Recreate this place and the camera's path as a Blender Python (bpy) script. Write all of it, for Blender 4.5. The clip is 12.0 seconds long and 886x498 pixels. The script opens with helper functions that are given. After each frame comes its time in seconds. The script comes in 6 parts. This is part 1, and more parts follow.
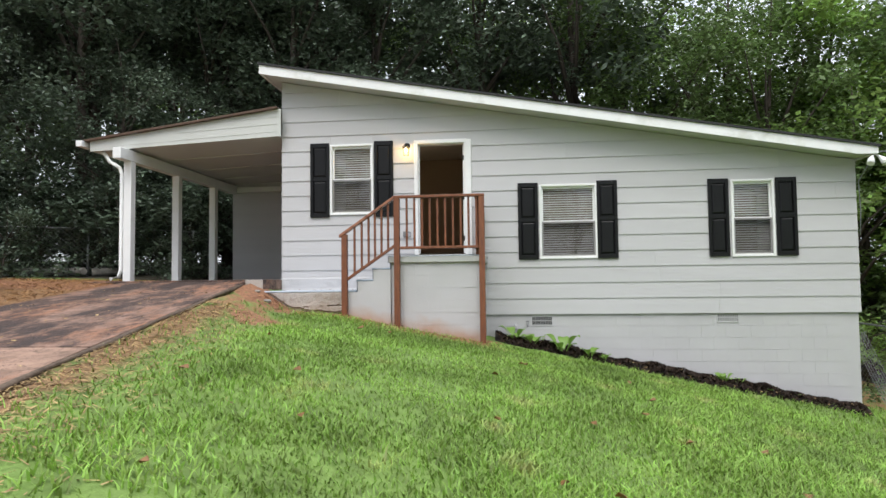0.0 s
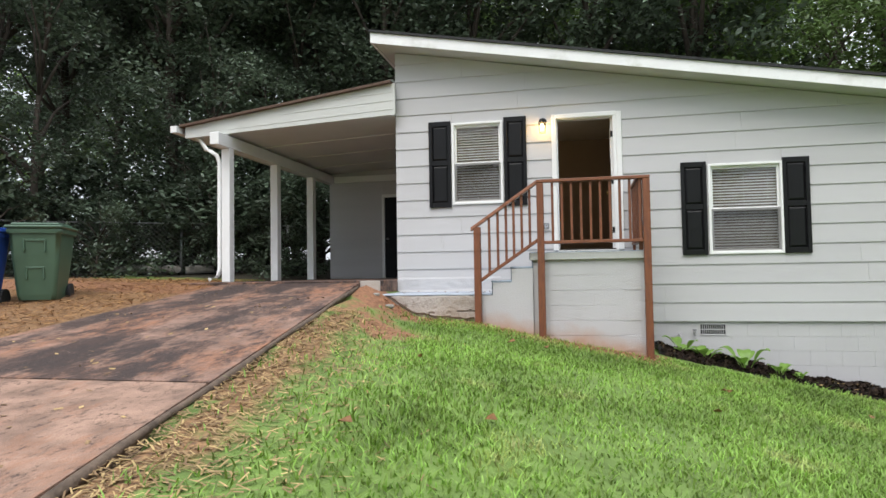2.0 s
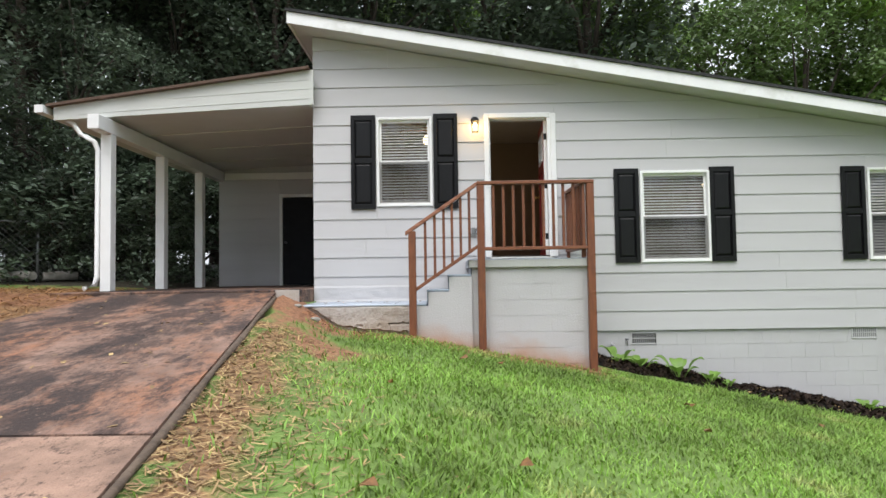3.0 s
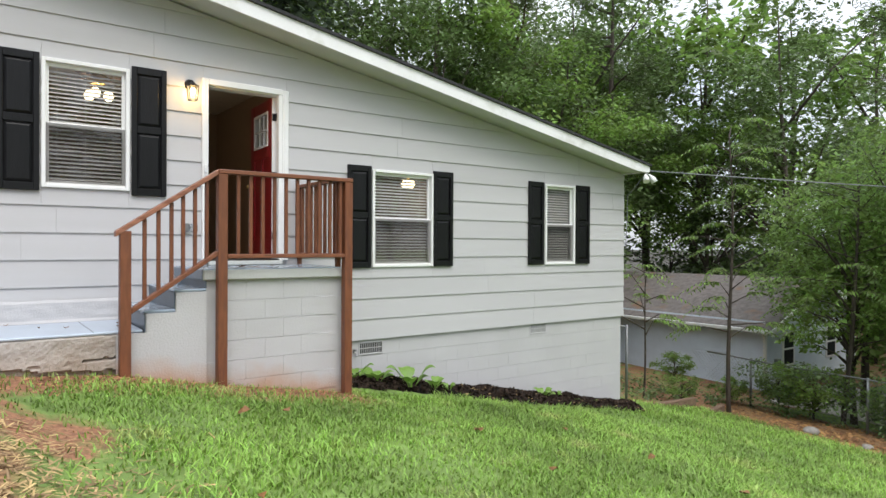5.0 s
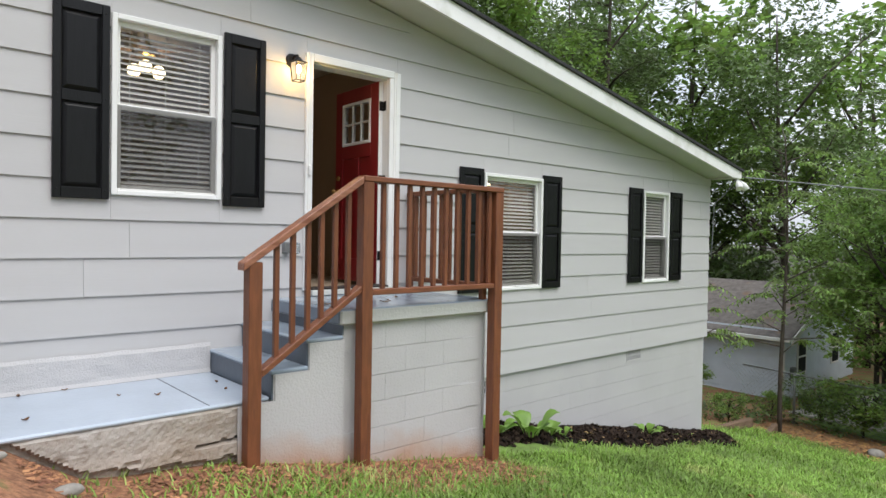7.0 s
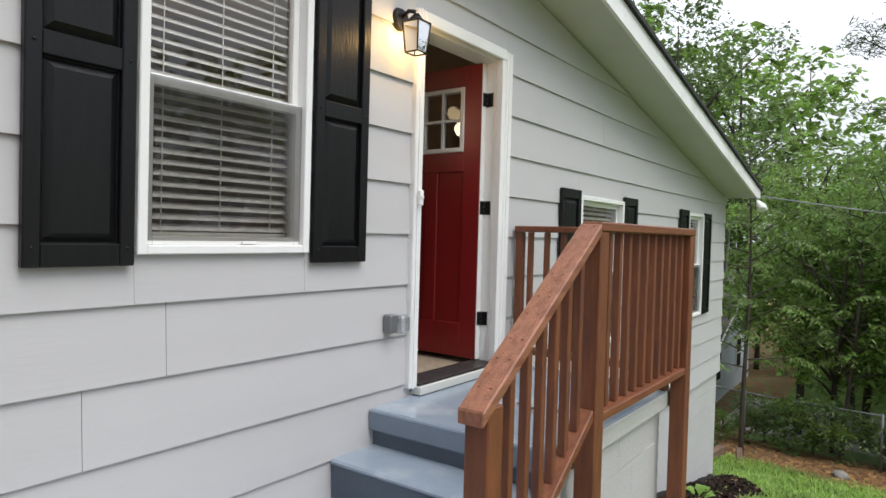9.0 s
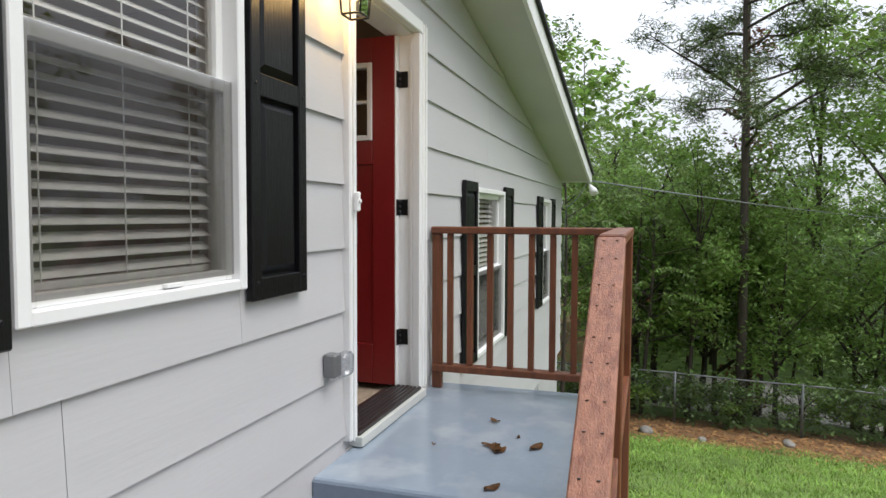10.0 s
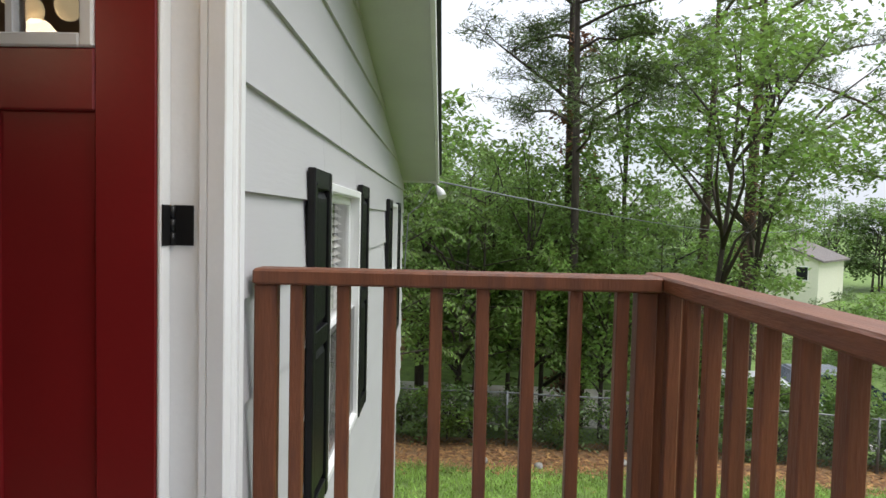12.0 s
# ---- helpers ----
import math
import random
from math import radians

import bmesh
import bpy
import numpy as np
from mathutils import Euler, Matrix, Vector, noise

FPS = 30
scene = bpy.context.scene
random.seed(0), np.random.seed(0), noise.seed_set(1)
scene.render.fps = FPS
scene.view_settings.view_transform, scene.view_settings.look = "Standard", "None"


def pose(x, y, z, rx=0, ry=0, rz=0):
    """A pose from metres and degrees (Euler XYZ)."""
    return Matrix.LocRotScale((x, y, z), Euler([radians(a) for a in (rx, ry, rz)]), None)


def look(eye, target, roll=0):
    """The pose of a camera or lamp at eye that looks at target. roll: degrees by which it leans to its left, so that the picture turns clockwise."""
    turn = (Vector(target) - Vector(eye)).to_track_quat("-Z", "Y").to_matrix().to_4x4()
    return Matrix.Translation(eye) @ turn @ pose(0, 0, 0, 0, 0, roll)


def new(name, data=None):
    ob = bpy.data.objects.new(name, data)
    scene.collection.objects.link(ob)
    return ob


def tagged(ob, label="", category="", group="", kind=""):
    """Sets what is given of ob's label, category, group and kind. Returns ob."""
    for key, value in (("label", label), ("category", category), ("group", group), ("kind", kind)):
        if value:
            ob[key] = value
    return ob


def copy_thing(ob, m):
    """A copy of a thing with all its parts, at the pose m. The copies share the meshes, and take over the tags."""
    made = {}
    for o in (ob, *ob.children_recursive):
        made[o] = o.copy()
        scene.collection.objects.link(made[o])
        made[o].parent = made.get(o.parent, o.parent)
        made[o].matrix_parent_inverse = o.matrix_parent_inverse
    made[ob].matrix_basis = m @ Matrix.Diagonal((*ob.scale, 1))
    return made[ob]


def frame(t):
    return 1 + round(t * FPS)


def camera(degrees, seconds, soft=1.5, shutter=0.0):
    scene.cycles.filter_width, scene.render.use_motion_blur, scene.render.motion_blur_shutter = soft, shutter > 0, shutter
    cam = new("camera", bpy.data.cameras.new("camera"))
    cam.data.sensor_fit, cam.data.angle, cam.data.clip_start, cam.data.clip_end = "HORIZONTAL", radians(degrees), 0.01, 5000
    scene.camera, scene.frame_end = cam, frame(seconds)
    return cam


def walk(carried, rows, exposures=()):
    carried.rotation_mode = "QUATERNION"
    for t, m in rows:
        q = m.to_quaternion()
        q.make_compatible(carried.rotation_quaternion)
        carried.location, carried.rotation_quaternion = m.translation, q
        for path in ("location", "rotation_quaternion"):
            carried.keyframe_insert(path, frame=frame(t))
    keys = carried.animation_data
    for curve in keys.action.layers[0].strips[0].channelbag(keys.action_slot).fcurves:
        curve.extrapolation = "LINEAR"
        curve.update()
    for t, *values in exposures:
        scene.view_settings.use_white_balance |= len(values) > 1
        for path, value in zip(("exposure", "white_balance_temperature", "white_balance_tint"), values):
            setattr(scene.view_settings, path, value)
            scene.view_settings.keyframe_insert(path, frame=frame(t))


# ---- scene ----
cam = camera(68.6, 12.0)
PATH = [
    (0, (0.945, -0.017, 1.812), (0.731, 1.969, 1.912), -0.7),
    (0.5, (0.64, 0.383, 1.834), (0.396, 2.368, 1.875), 0.9),
    (1, (0.324, 0.726, 1.859), (-0.077, 2.685, 1.899), 0.2),
    (1.5, (0.007, 1.127, 1.884), (-0.416, 3.08, 1.952), -1.3),
    (2, (-0.381, 1.525, 1.957), (-0.801, 3.479, 2.035), -0.9),
    (2.5, (-0.908, 1.85, 1.961), (-1.259, 3.817, 2.051), -1.2),
    (2.7, (-1.081, 1.996, 1.97), (-1.284, 3.984, 2.065), -1.2),
    (4.3, (-2.451, 3.185, 2.417), (-1.943, 5.119, 2.42), -0.3),
    (4.5, (-2.573, 3.39, 2.455), (-1.857, 5.257, 2.443), -0.5),
    (5, (-2.969, 3.954, 2.487), (-1.783, 5.564, 2.475), 0.3),
    (5.5, (-3.245, 4.503, 2.545), (-1.982, 6.054, 2.531), 1.4),
    (6, (-3.471, 5.112, 2.617), (-2.193, 6.65, 2.588), 0.6),
    (6.5, (-3.614, 5.767, 2.67), (-2.316, 7.289, 2.632), 1.3),
    (7, (-3.671, 6.46, 2.785), (-2.341, 7.953, 2.747), 1.0),
    (7.2, (-3.709, 6.737, 2.83), (-2.349, 8.203, 2.799), 0.6),
    (8.8, (-3.612, 9.048, 3.105), (-2.012, 10.247, 3.055), 1.4),
    (9, (-3.587, 9.297, 3.149), (-1.962, 10.462, 3.102), 1.6),
    (9.5, (-3.54, 9.873, 3.211), (-1.779, 10.816, 3.12), 1.0),
    (10, (-3.352, 10.275, 3.282), (-1.446, 10.873, 3.18), 0.2),
    (10.5, (-3.01, 10.578, 3.278), (-1.034, 10.865, 3.155), -0.9),
    (11, (-2.509, 10.804, 3.269), (-0.514, 10.892, 3.146), -0.8),
    (11.5, (-1.887, 10.917, 3.263), (0.11, 10.949, 3.166), 0.2),
    (12, (-1.341, 11.011, 3.357), (0.656, 11.014, 3.264), 1.3),
]
EXPOSE = [(0.0, 0.38), (5.4, 0.42), (6.8, 0.29), (9.0, 0.25), (10.5, 0.29), (12.0, 0.33)]
walk(cam, [(t, look(eye, target, roll)) for t, eye, target, roll in PATH], EXPOSE)

# ---- world and sun: an overcast late-summer afternoon ----
SUN_EL, SUN_AZ = radians(56), radians(186)
world = bpy.data.worlds.new("overcast_sky")
scene.world = world
world.use_nodes = True
wn, wl = world.node_tree.nodes, world.node_tree.links
wn.clear()
w_out = wn.new("ShaderNodeOutputWorld")
w_sky = wn.new("ShaderNodeTexSky")
w_sky.sky_type = "NISHITA"
w_sky.sun_disc = False
w_sky.sun_elevation, w_sky.sun_rotation = SUN_EL, SUN_AZ
w_bg = wn.new("ShaderNodeBackground")
w_bg.inputs["Strength"].default_value = 0.12
wl.new(w_sky.outputs[0], w_bg.inputs["Color"])
w_cloud = wn.new("ShaderNodeBackground")
w_cloud.inputs["Color"].default_value = (0.93, 0.975, 1.07, 1)
w_tc = wn.new("ShaderNodeTexCoord")
w_sep = wn.new("ShaderNodeSeparateXYZ")
w_grad = wn.new("ShaderNodeMapRange")
w_grad.inputs["To Min"].default_value, w_grad.inputs["To Max"].default_value = 0.66, 2.1
wl.new(w_tc.outputs["Generated"], w_sep.inputs[0])
wl.new(w_sep.outputs[2], w_grad.inputs["Value"])
wl.new(w_grad.outputs[0], w_cloud.inputs["Strength"])
w_noise = wn.new("ShaderNodeTexNoise")
w_noise.inputs["Scale"].default_value = 3.5
w_noise.inputs["Detail"].default_value = 6
wl.new(w_tc.outputs["Generated"], w_noise.inputs["Vector"])
w_ramp = wn.new("ShaderNodeValToRGB")
w_ramp.color_ramp.elements[0].position, w_ramp.color_ramp.elements[0].color = 0.32, (0.62, 0.62, 0.62, 1)
w_ramp.color_ramp.elements[1].position, w_ramp.color_ramp.elements[1].color = 0.6, (1, 1, 1, 1)
wl.new(w_noise.outputs[0], w_ramp.inputs[0])
w_mix = wn.new("ShaderNodeMixShader")
wl.new(w_ramp.outputs[0], w_mix.inputs[0])
wl.new(w_bg.outputs[0], w_mix.inputs[1])
wl.new(w_cloud.outputs[0], w_mix.inputs[2])
wl.new(w_mix.outputs[0], w_out.inputs[0])

sun_data = bpy.data.lights.new("sun", "SUN")
sun_data.energy, sun_data.angle, sun_data.color = 1.5, radians(35), (1.0, 0.96, 0.9)
sun = new("sun", sun_data)
sun_dir = Vector((math.sin(SUN_AZ) * math.cos(SUN_EL), math.cos(SUN_AZ) * math.cos(SUN_EL), math.sin(SUN_EL)))
sun.matrix_world = look(sun_dir * 60, (0, 0, 0))


# ---- materials ----
def mat(name, color, rough=0.6, metal=0.0, var=0.15, scale=6.0, fine=60.0, bump=0.0, bump_scale=40.0, color2=None,
        patch=3.0, patch_amt=0.0, stretch=(1, 1, 1), island=False, spec=0.5, obj_rand=0.0, trans=0.0):
    """Base colour varied by grain and by broad patches, with fine relief."""
    m = bpy.data.materials.new(name)
    m.use_nodes = True
    n, l = m.node_tree.nodes, m.node_tree.links
    b = n["Principled BSDF"]
    b.inputs["Roughness"].default_value = rough
    b.inputs["Metallic"].default_value = metal
    b.inputs["Specular IOR Level"].default_value = spec
    geo = n.new("ShaderNodeNewGeometry")
    mp = n.new("ShaderNodeMapping")
    mp.inputs["Scale"].default_value = stretch
    l.new(geo.outputs["Position"], mp.inputs["Vector"])

    def tex(s, d=4.0):
        t = n.new("ShaderNodeTexNoise")
        t.inputs["Scale"].default_value = s
        t.inputs["Detail"].default_value = d
        l.new(mp.outputs[0], t.inputs["Vector"])
        return t

    def blend(fac, a, c, mode="MIX"):
        x = n.new("ShaderNodeMix")
        x.data_type = "RGBA"
        x.blend_type = mode
        for sock, v in ((x.inputs[0], fac), (x.inputs[6], a), (x.inputs[7], c)):
            if hasattr(v, "is_linked"):
                l.new(v, sock)
            else:
                sock.default_value = v
        return x.outputs[2]

    def ramp(src, lo, hi):
        r = n.new("ShaderNodeMapRange")
        r.inputs["From Min"].default_value, r.inputs["From Max"].default_value = lo, hi
        l.new(src, r.inputs["Value"])
        return r.outputs[0]

    dark = tuple(c * (1 - var) for c in color) + (1,)
    light = tuple(min(1, c * (1 + var)) for c in color) + (1,)
    t1, t2 = tex(scale), tex(fine, 3)
    col = blend(ramp(t1.outputs[0], 0.3, 0.7), dark, light)
    col = blend(ramp(t2.outputs[0], 0.3, 0.7), col, blend(0.35, col, tuple(c * (1 - 1.2 * var) for c in color) + (1,)))
    if color2:
        t3 = tex(patch, 5)
        col = blend(ramp(t3.outputs[0], 0.62 - patch_amt * 0.3, 0.78 - patch_amt * 0.3), col, tuple(color2) + (1,))
    if island or obj_rand:
        src = geo.outputs["Random Per Island"]
        if obj_rand:
            src = n.new("ShaderNodeObjectInfo").outputs["Random"]
        amt = obj_rand or 0.8
        hs = n.new("ShaderNodeHueSaturation")
        l.new(col, hs.inputs["Color"])
        l.new(ramp_out(n, l, src, 1 - amt * 0.6, 1 + amt * 0.7), hs.inputs["Value"])
        if island:
            l.new(ramp_out(n, l, src, 0.485, 0.51), hs.inputs["Hue"])
        col = hs.outputs[0]
    l.new(col, b.inputs["Base Color"])
    if bump:
        bt = tex(bump_scale, 4)
        bp = n.new("ShaderNodeBump")
        bp.inputs["Strength"].default_value = bump
        bp.inputs["Distance"].default_value = 0.01
        l.new(bt.outputs[0], bp.inputs["Height"])
        l.new(bp.outputs[0], b.inputs["Normal"])
    if trans:
        tr = n.new("ShaderNodeBsdfTranslucent")
        l.new(col, tr.inputs["Color"])
        mx = n.new("ShaderNodeMixShader")
        mx.inputs[0].default_value = trans
        l.new(b.outputs[0], mx.inputs[1])
        l.new(tr.outputs[0], mx.inputs[2])
        l.new(mx.outputs[0], n["Material Output"].inputs[0])
    return m


def ramp_out(n, l, src, lo, hi):
    r = n.new("ShaderNodeMapRange")
    r.inputs["To Min"].default_value, r.inputs["To Max"].default_value = lo, hi
    l.new(src, r.inputs["Value"])
    return r.outputs[0]


def glass_mat(name, tint=(1, 1, 1), rough=0.0, mixing=0.0, dark=(0.02, 0.02, 0.02)):
    """Thin window glass: clear, with real reflection; mixing adds an insect screen's dark weave."""
    m = bpy.data.materials.new(name)
    m.use_nodes = True
    n, l = m.node_tree.nodes, m.node_tree.links
    n.remove(n["Principled BSDF"])
    t = n.new("ShaderNodeBsdfTransparent")
    t.inputs[0].default_value = (*tint, 1)
    g = n.new("ShaderNodeBsdfGlossy")
    g.inputs["Roughness"].default_value = rough
    f = n.new("ShaderNodeFresnel")
    f.inputs[0].default_value = 1.75
    x = n.new("ShaderNodeMixShader")
    l.new(f.outputs[0], x.inputs[0])
    l.new(t.outputs[0], x.inputs[1])
    l.new(g.outputs[0], x.inputs[2])
    last = x.outputs[0]
    if mixing:
        d = n.new("ShaderNodeBsdfDiffuse")
        d.inputs[0].default_value = (*dark, 1)
        y = n.new("ShaderNodeMixShader")
        y.inputs[0].default_value = mixing
        l.new(last, y.inputs[1])
        l.new(d.outputs[0], y.inputs[2])
        last = y.outputs[0]
    l.new(last, n["Material Output"].inputs[0])
    return m


def glow_mat(name, color, power):
    m = bpy.data.materials.new(name)
    m.use_nodes = True
    b = m.node_tree.nodes["Principled BSDF"]
    b.inputs["Base Color"].default_value = (*color, 1)
    b.inputs["Emission Color"].default_value = (*color, 1)
    b.inputs["Emission Strength"].default_value = power
    return m


M_SIDING = mat("grey_siding_paint", (0.502, 0.494, 0.500), 0.62, var=0.045, scale=1.2, fine=120, bump=0.06, bump_scale=30, stretch=(0.25, 1, 3), obj_rand=0.04)
M_BLOCK = mat("painted_block", (0.502, 0.494, 0.500), 0.7, var=0.05, scale=1.5, fine=150, bump=0.5, bump_scale=90, obj_rand=0.01)
M_WHITE = mat("white_trim_paint", (0.80, 0.80, 0.79), 0.45, var=0.04, scale=3, fine=80, bump=0.08)
M_FASCIA = mat("white_fascia_paint", (0.82, 0.82, 0.82), 0.5, var=0.05, scale=2, fine=60, bump=0.1, color2=(0.62, 0.62, 0.58), patch=2.5, patch_amt=0.2)
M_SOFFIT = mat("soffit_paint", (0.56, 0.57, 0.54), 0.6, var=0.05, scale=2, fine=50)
M_VINYL = mat("white_vinyl", (0.82, 0.82, 0.81), 0.35, var=0.02, scale=4, fine=90)
M_BLIND = mat("white_blind_slat", (0.84, 0.84, 0.82), 0.5, var=0.03)
M_SHUT = mat("black_shutter_paint", (0.006, 0.006, 0.007), 0.36, var=0.25, scale=6, fine=90, bump=0.25, bump_scale=35, stretch=(6, 6, 0.6), spec=0.3)
M_STAIN = mat("redwood_stain", (0.185, 0.062, 0.026), 0.5, var=0.22, scale=7, fine=70, bump=0.25, bump_scale=30, stretch=(5, 5, 0.7), color2=(0.13, 0.045, 0.024), patch=6, patch_amt=0.3, obj_rand=0.12)
M_STAINX = mat("redwood_stain_rail", (0.205, 0.070, 0.030), 0.46, var=0.25, scale=7, fine=70, bump=0.3, bump_scale=30, stretch=(0.7, 6, 6), color2=(0.15, 0.05, 0.026), patch=6, patch_amt=0.3)
# Same redwood, paler and pinker: the grazing sky sheen is put into the colour.
M_STAIN_SHEEN = mat("redwood_stain_painted_sheen", (0.30, 0.125, 0.072), 0.38, var=0.28, scale=7, fine=80, bump=0.35, bump_scale=30, stretch=(0.6, 7, 6), color2=(0.20, 0.07, 0.038), patch=5, patch_amt=0.35)
M_PORCH = mat("blue_grey_porch_paint", (0.30, 0.36, 0.43), 0.17, var=0.1, scale=2.5, fine=40, bump=0.15, bump_scale=12, color2=(0.38, 0.43, 0.48), patch=3.5, patch_amt=0.35)
# Lip and risers: porch blue darkened, so the upright faces' shade is painted in.
M_LIP = mat("shaded_lip_blue", (0.17, 0.21, 0.265), 0.3, var=0.12, scale=4, fine=50, bump=0.15)
M_RISER = mat("shaded_riser_joint_grey", (0.085, 0.105, 0.135), 0.35, var=0.15, scale=4, fine=50, bump=0.15)
M_STUCCO = mat("grey_stucco", (0.50, 0.50, 0.485), 0.75, var=0.07, scale=3, fine=80, bump=0.5, bump_scale=35, color2=(0.44, 0.34, 0.26), patch=1.6, patch_amt=0.15)
M_WALKTOP = mat("walkway_paint", (0.42, 0.48, 0.56), 0.3, var=0.08, scale=2.5, fine=60, bump=0.2, bump_scale=25)
M_DOOR = mat("red_door_paint", (0.215, 0.011, 0.013), 0.32, var=0.08, scale=3, fine=70, bump=0.05)
M_BLACKM = mat("black_metal", (0.012, 0.012, 0.013), 0.4, 0.3, var=0.2)
M_BRASS = mat("brass", (0.6, 0.42, 0.16), 0.3, 1.0, var=0.1)
M_GREYM = mat("galvanised_steel", (0.22, 0.225, 0.23), 0.5, 0.6, var=0.15)
M_ROOFEDGE = mat("dark_shingle", (0.028, 0.028, 0.030), 0.85, var=0.35, scale=20, fine=120, bump=0.6)
M_RUST = mat("rusty_roof_edge", (0.10, 0.058, 0.038), 0.7, var=0.3, scale=8, fine=60, bump=0.3)
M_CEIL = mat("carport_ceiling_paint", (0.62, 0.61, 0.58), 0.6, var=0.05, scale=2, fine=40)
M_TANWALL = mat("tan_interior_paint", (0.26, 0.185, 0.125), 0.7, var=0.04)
M_CARPET = mat("tan_carpet", (0.34, 0.27, 0.20), 0.95, var=0.2, scale=30, fine=300, bump=0.4)
M_INCEIL = mat("interior_ceiling", (0.6, 0.56, 0.5), 0.8, var=0.05)
M_DARK = mat("dark_door_paint", (0.010, 0.011, 0.014), 0.65, var=0.2, spec=0.2)
M_ALU = mat("ribbed_threshold", (0.06, 0.05, 0.048), 0.35, 0.5, var=0.25)
M_BINGREEN = mat("green_plastic", (0.06, 0.115, 0.072), 0.45, var=0.1, scale=4, fine=60, bump=0.05)
M_BINBLUE = mat("blue_plastic", (0.02, 0.075, 0.36), 0.42, var=0.1, scale=4, fine=60, bump=0.05)
M_BLACKP = mat("vent_hollow_black", (0.02, 0.02, 0.022), 0.55, var=0.2)
M_BARK = mat("bark", (0.072, 0.056, 0.044), 0.9, var=0.4, scale=6, fine=40, bump=1.0, bump_scale=14, stretch=(3, 3, 0.7))
M_PINEBARK = mat("pine_bark", (0.10, 0.066, 0.05), 0.9, var=0.45, scale=5, fine=30, bump=1.0, bump_scale=10, stretch=(3, 3, 0.8))
M_LOG = mat("grey_log_bark", (0.3, 0.28, 0.25), 0.9, var=0.3, scale=8, fine=50, bump=0.8)
M_LEAF_D = mat("dark_leaf", (0.10, 0.135, 0.088), 0.4, var=0.3, scale=0.7, fine=5, island=True, trans=0.3, obj_rand=0)
M_LEAF_M = mat("green_leaf", (0.125, 0.19, 0.062), 0.42, var=0.3, scale=0.8, fine=5, island=True, trans=0.38)
M_LEAF_L = mat("bright_leaf", (0.18, 0.29, 0.062), 0.45, var=0.3, scale=0.9, fine=5, island=True, trans=0.52)
M_LEAF_F = mat("fence_leaf", (0.22, 0.34, 0.085), 0.42, var=0.4, scale=0.9, fine=5, island=True, trans=0.62)
M_LEAF_P = mat("hosta_leaf", (0.22, 0.38, 0.07), 0.4, var=0.2, scale=8, fine=60, trans=0.3)
M_LEAF_B = mat("brown_leaf", (0.22, 0.10, 0.03), 0.6, var=0.4, scale=30, fine=120)
M_VINE = mat("dead_vine_leaf", (0.20, 0.10, 0.055), 0.7, var=0.4, scale=3, fine=9, island=True, trans=0.25)
M_NEEDLE = mat("pine_needle", (0.13, 0.185, 0.065), 0.5, var=0.3, scale=0.9, fine=6, island=True, trans=0.25)
M_GRASS = mat("lawn_blade", (0.215, 0.345, 0.06), 0.5, var=0.4, scale=0.8, fine=7, island=True, trans=0.3, color2=(0.36, 0.37, 0.13), patch=1.6, patch_amt=0.09)
M_FORM = mat("old_form_board", (0.12, 0.085, 0.06), 0.9, var=0.4, scale=8, fine=50, bump=0.8)
M_DRYGRASS = mat("dry_straw", (0.34, 0.23, 0.105), 0.8, var=0.35, scale=6, fine=60, island=True)
M_PINESTRAW = mat("pine_straw", (0.30, 0.155, 0.06), 0.85, var=0.35, scale=5, fine=60, island=True)
M_MULCH = mat("dark_mulch", (0.012, 0.009, 0.008), 0.9, var=0.5, scale=15, fine=80, bump=1.0, bump_scale=40)
M_CHIP = mat("mulch_chip", (0.032, 0.021, 0.015), 0.95, spec=0.2, var=0.5, scale=9, fine=50, island=True)
M_NSIDING = mat("pale_blue_siding", (0.64, 0.69, 0.77), 0.6, var=0.08, scale=2, fine=60)
M_NROOF = mat("brown_shingle", (0.17, 0.15, 0.14), 0.9, var=0.3, scale=6, fine=60, bump=0.6, color2=(0.2, 0.11, 0.06), patch=1.5, patch_amt=0.1)
M_CREAM = mat("cream_siding", (0.72, 0.70, 0.58), 0.6, var=0.05)
M_CARW = mat("white_car_paint", (0.7, 0.7, 0.72), 0.25, var=0.02)
M_CARB = mat("dark_blue_car_paint", (0.03, 0.045, 0.075), 0.22, var=0.02)
M_CARR = mat("red_car_paint", (0.32, 0.03, 0.025), 0.25, var=0.02)
M_APRON = mat("pale_concrete", (0.48, 0.45, 0.41), 0.85, var=0.12, scale=1.5, fine=90, bump=0.4, bump_scale=60, color2=(0.34, 0.29, 0.24), patch=0.8, patch_amt=0.2)
M_TYRE = mat("tyre_rubber", (0.02, 0.02, 0.02), 0.8, var=0.2)
M_WIRE = mat("grey_cable", (0.22, 0.23, 0.24), 0.6, var=0.1)
M_TIMBER = mat("weathered_timber", (0.19, 0.12, 0.08), 0.85, var=0.35, scale=6, fine=50, bump=0.6, stretch=(0.7, 6, 6))
M_GLASS = glass_mat("window_glass")
M_SCREEN = glass_mat("screened_glass", (0.85, 0.85, 0.85), 0.0, 0.42, (0.03, 0.03, 0.032))
M_BULB = glow_mat("warm_bulb", (1.0, 0.60, 0.18), 24.0)
M_DOME = glow_mat("warm_lamp_glass", (1.0, 0.78, 0.45), 4.0)


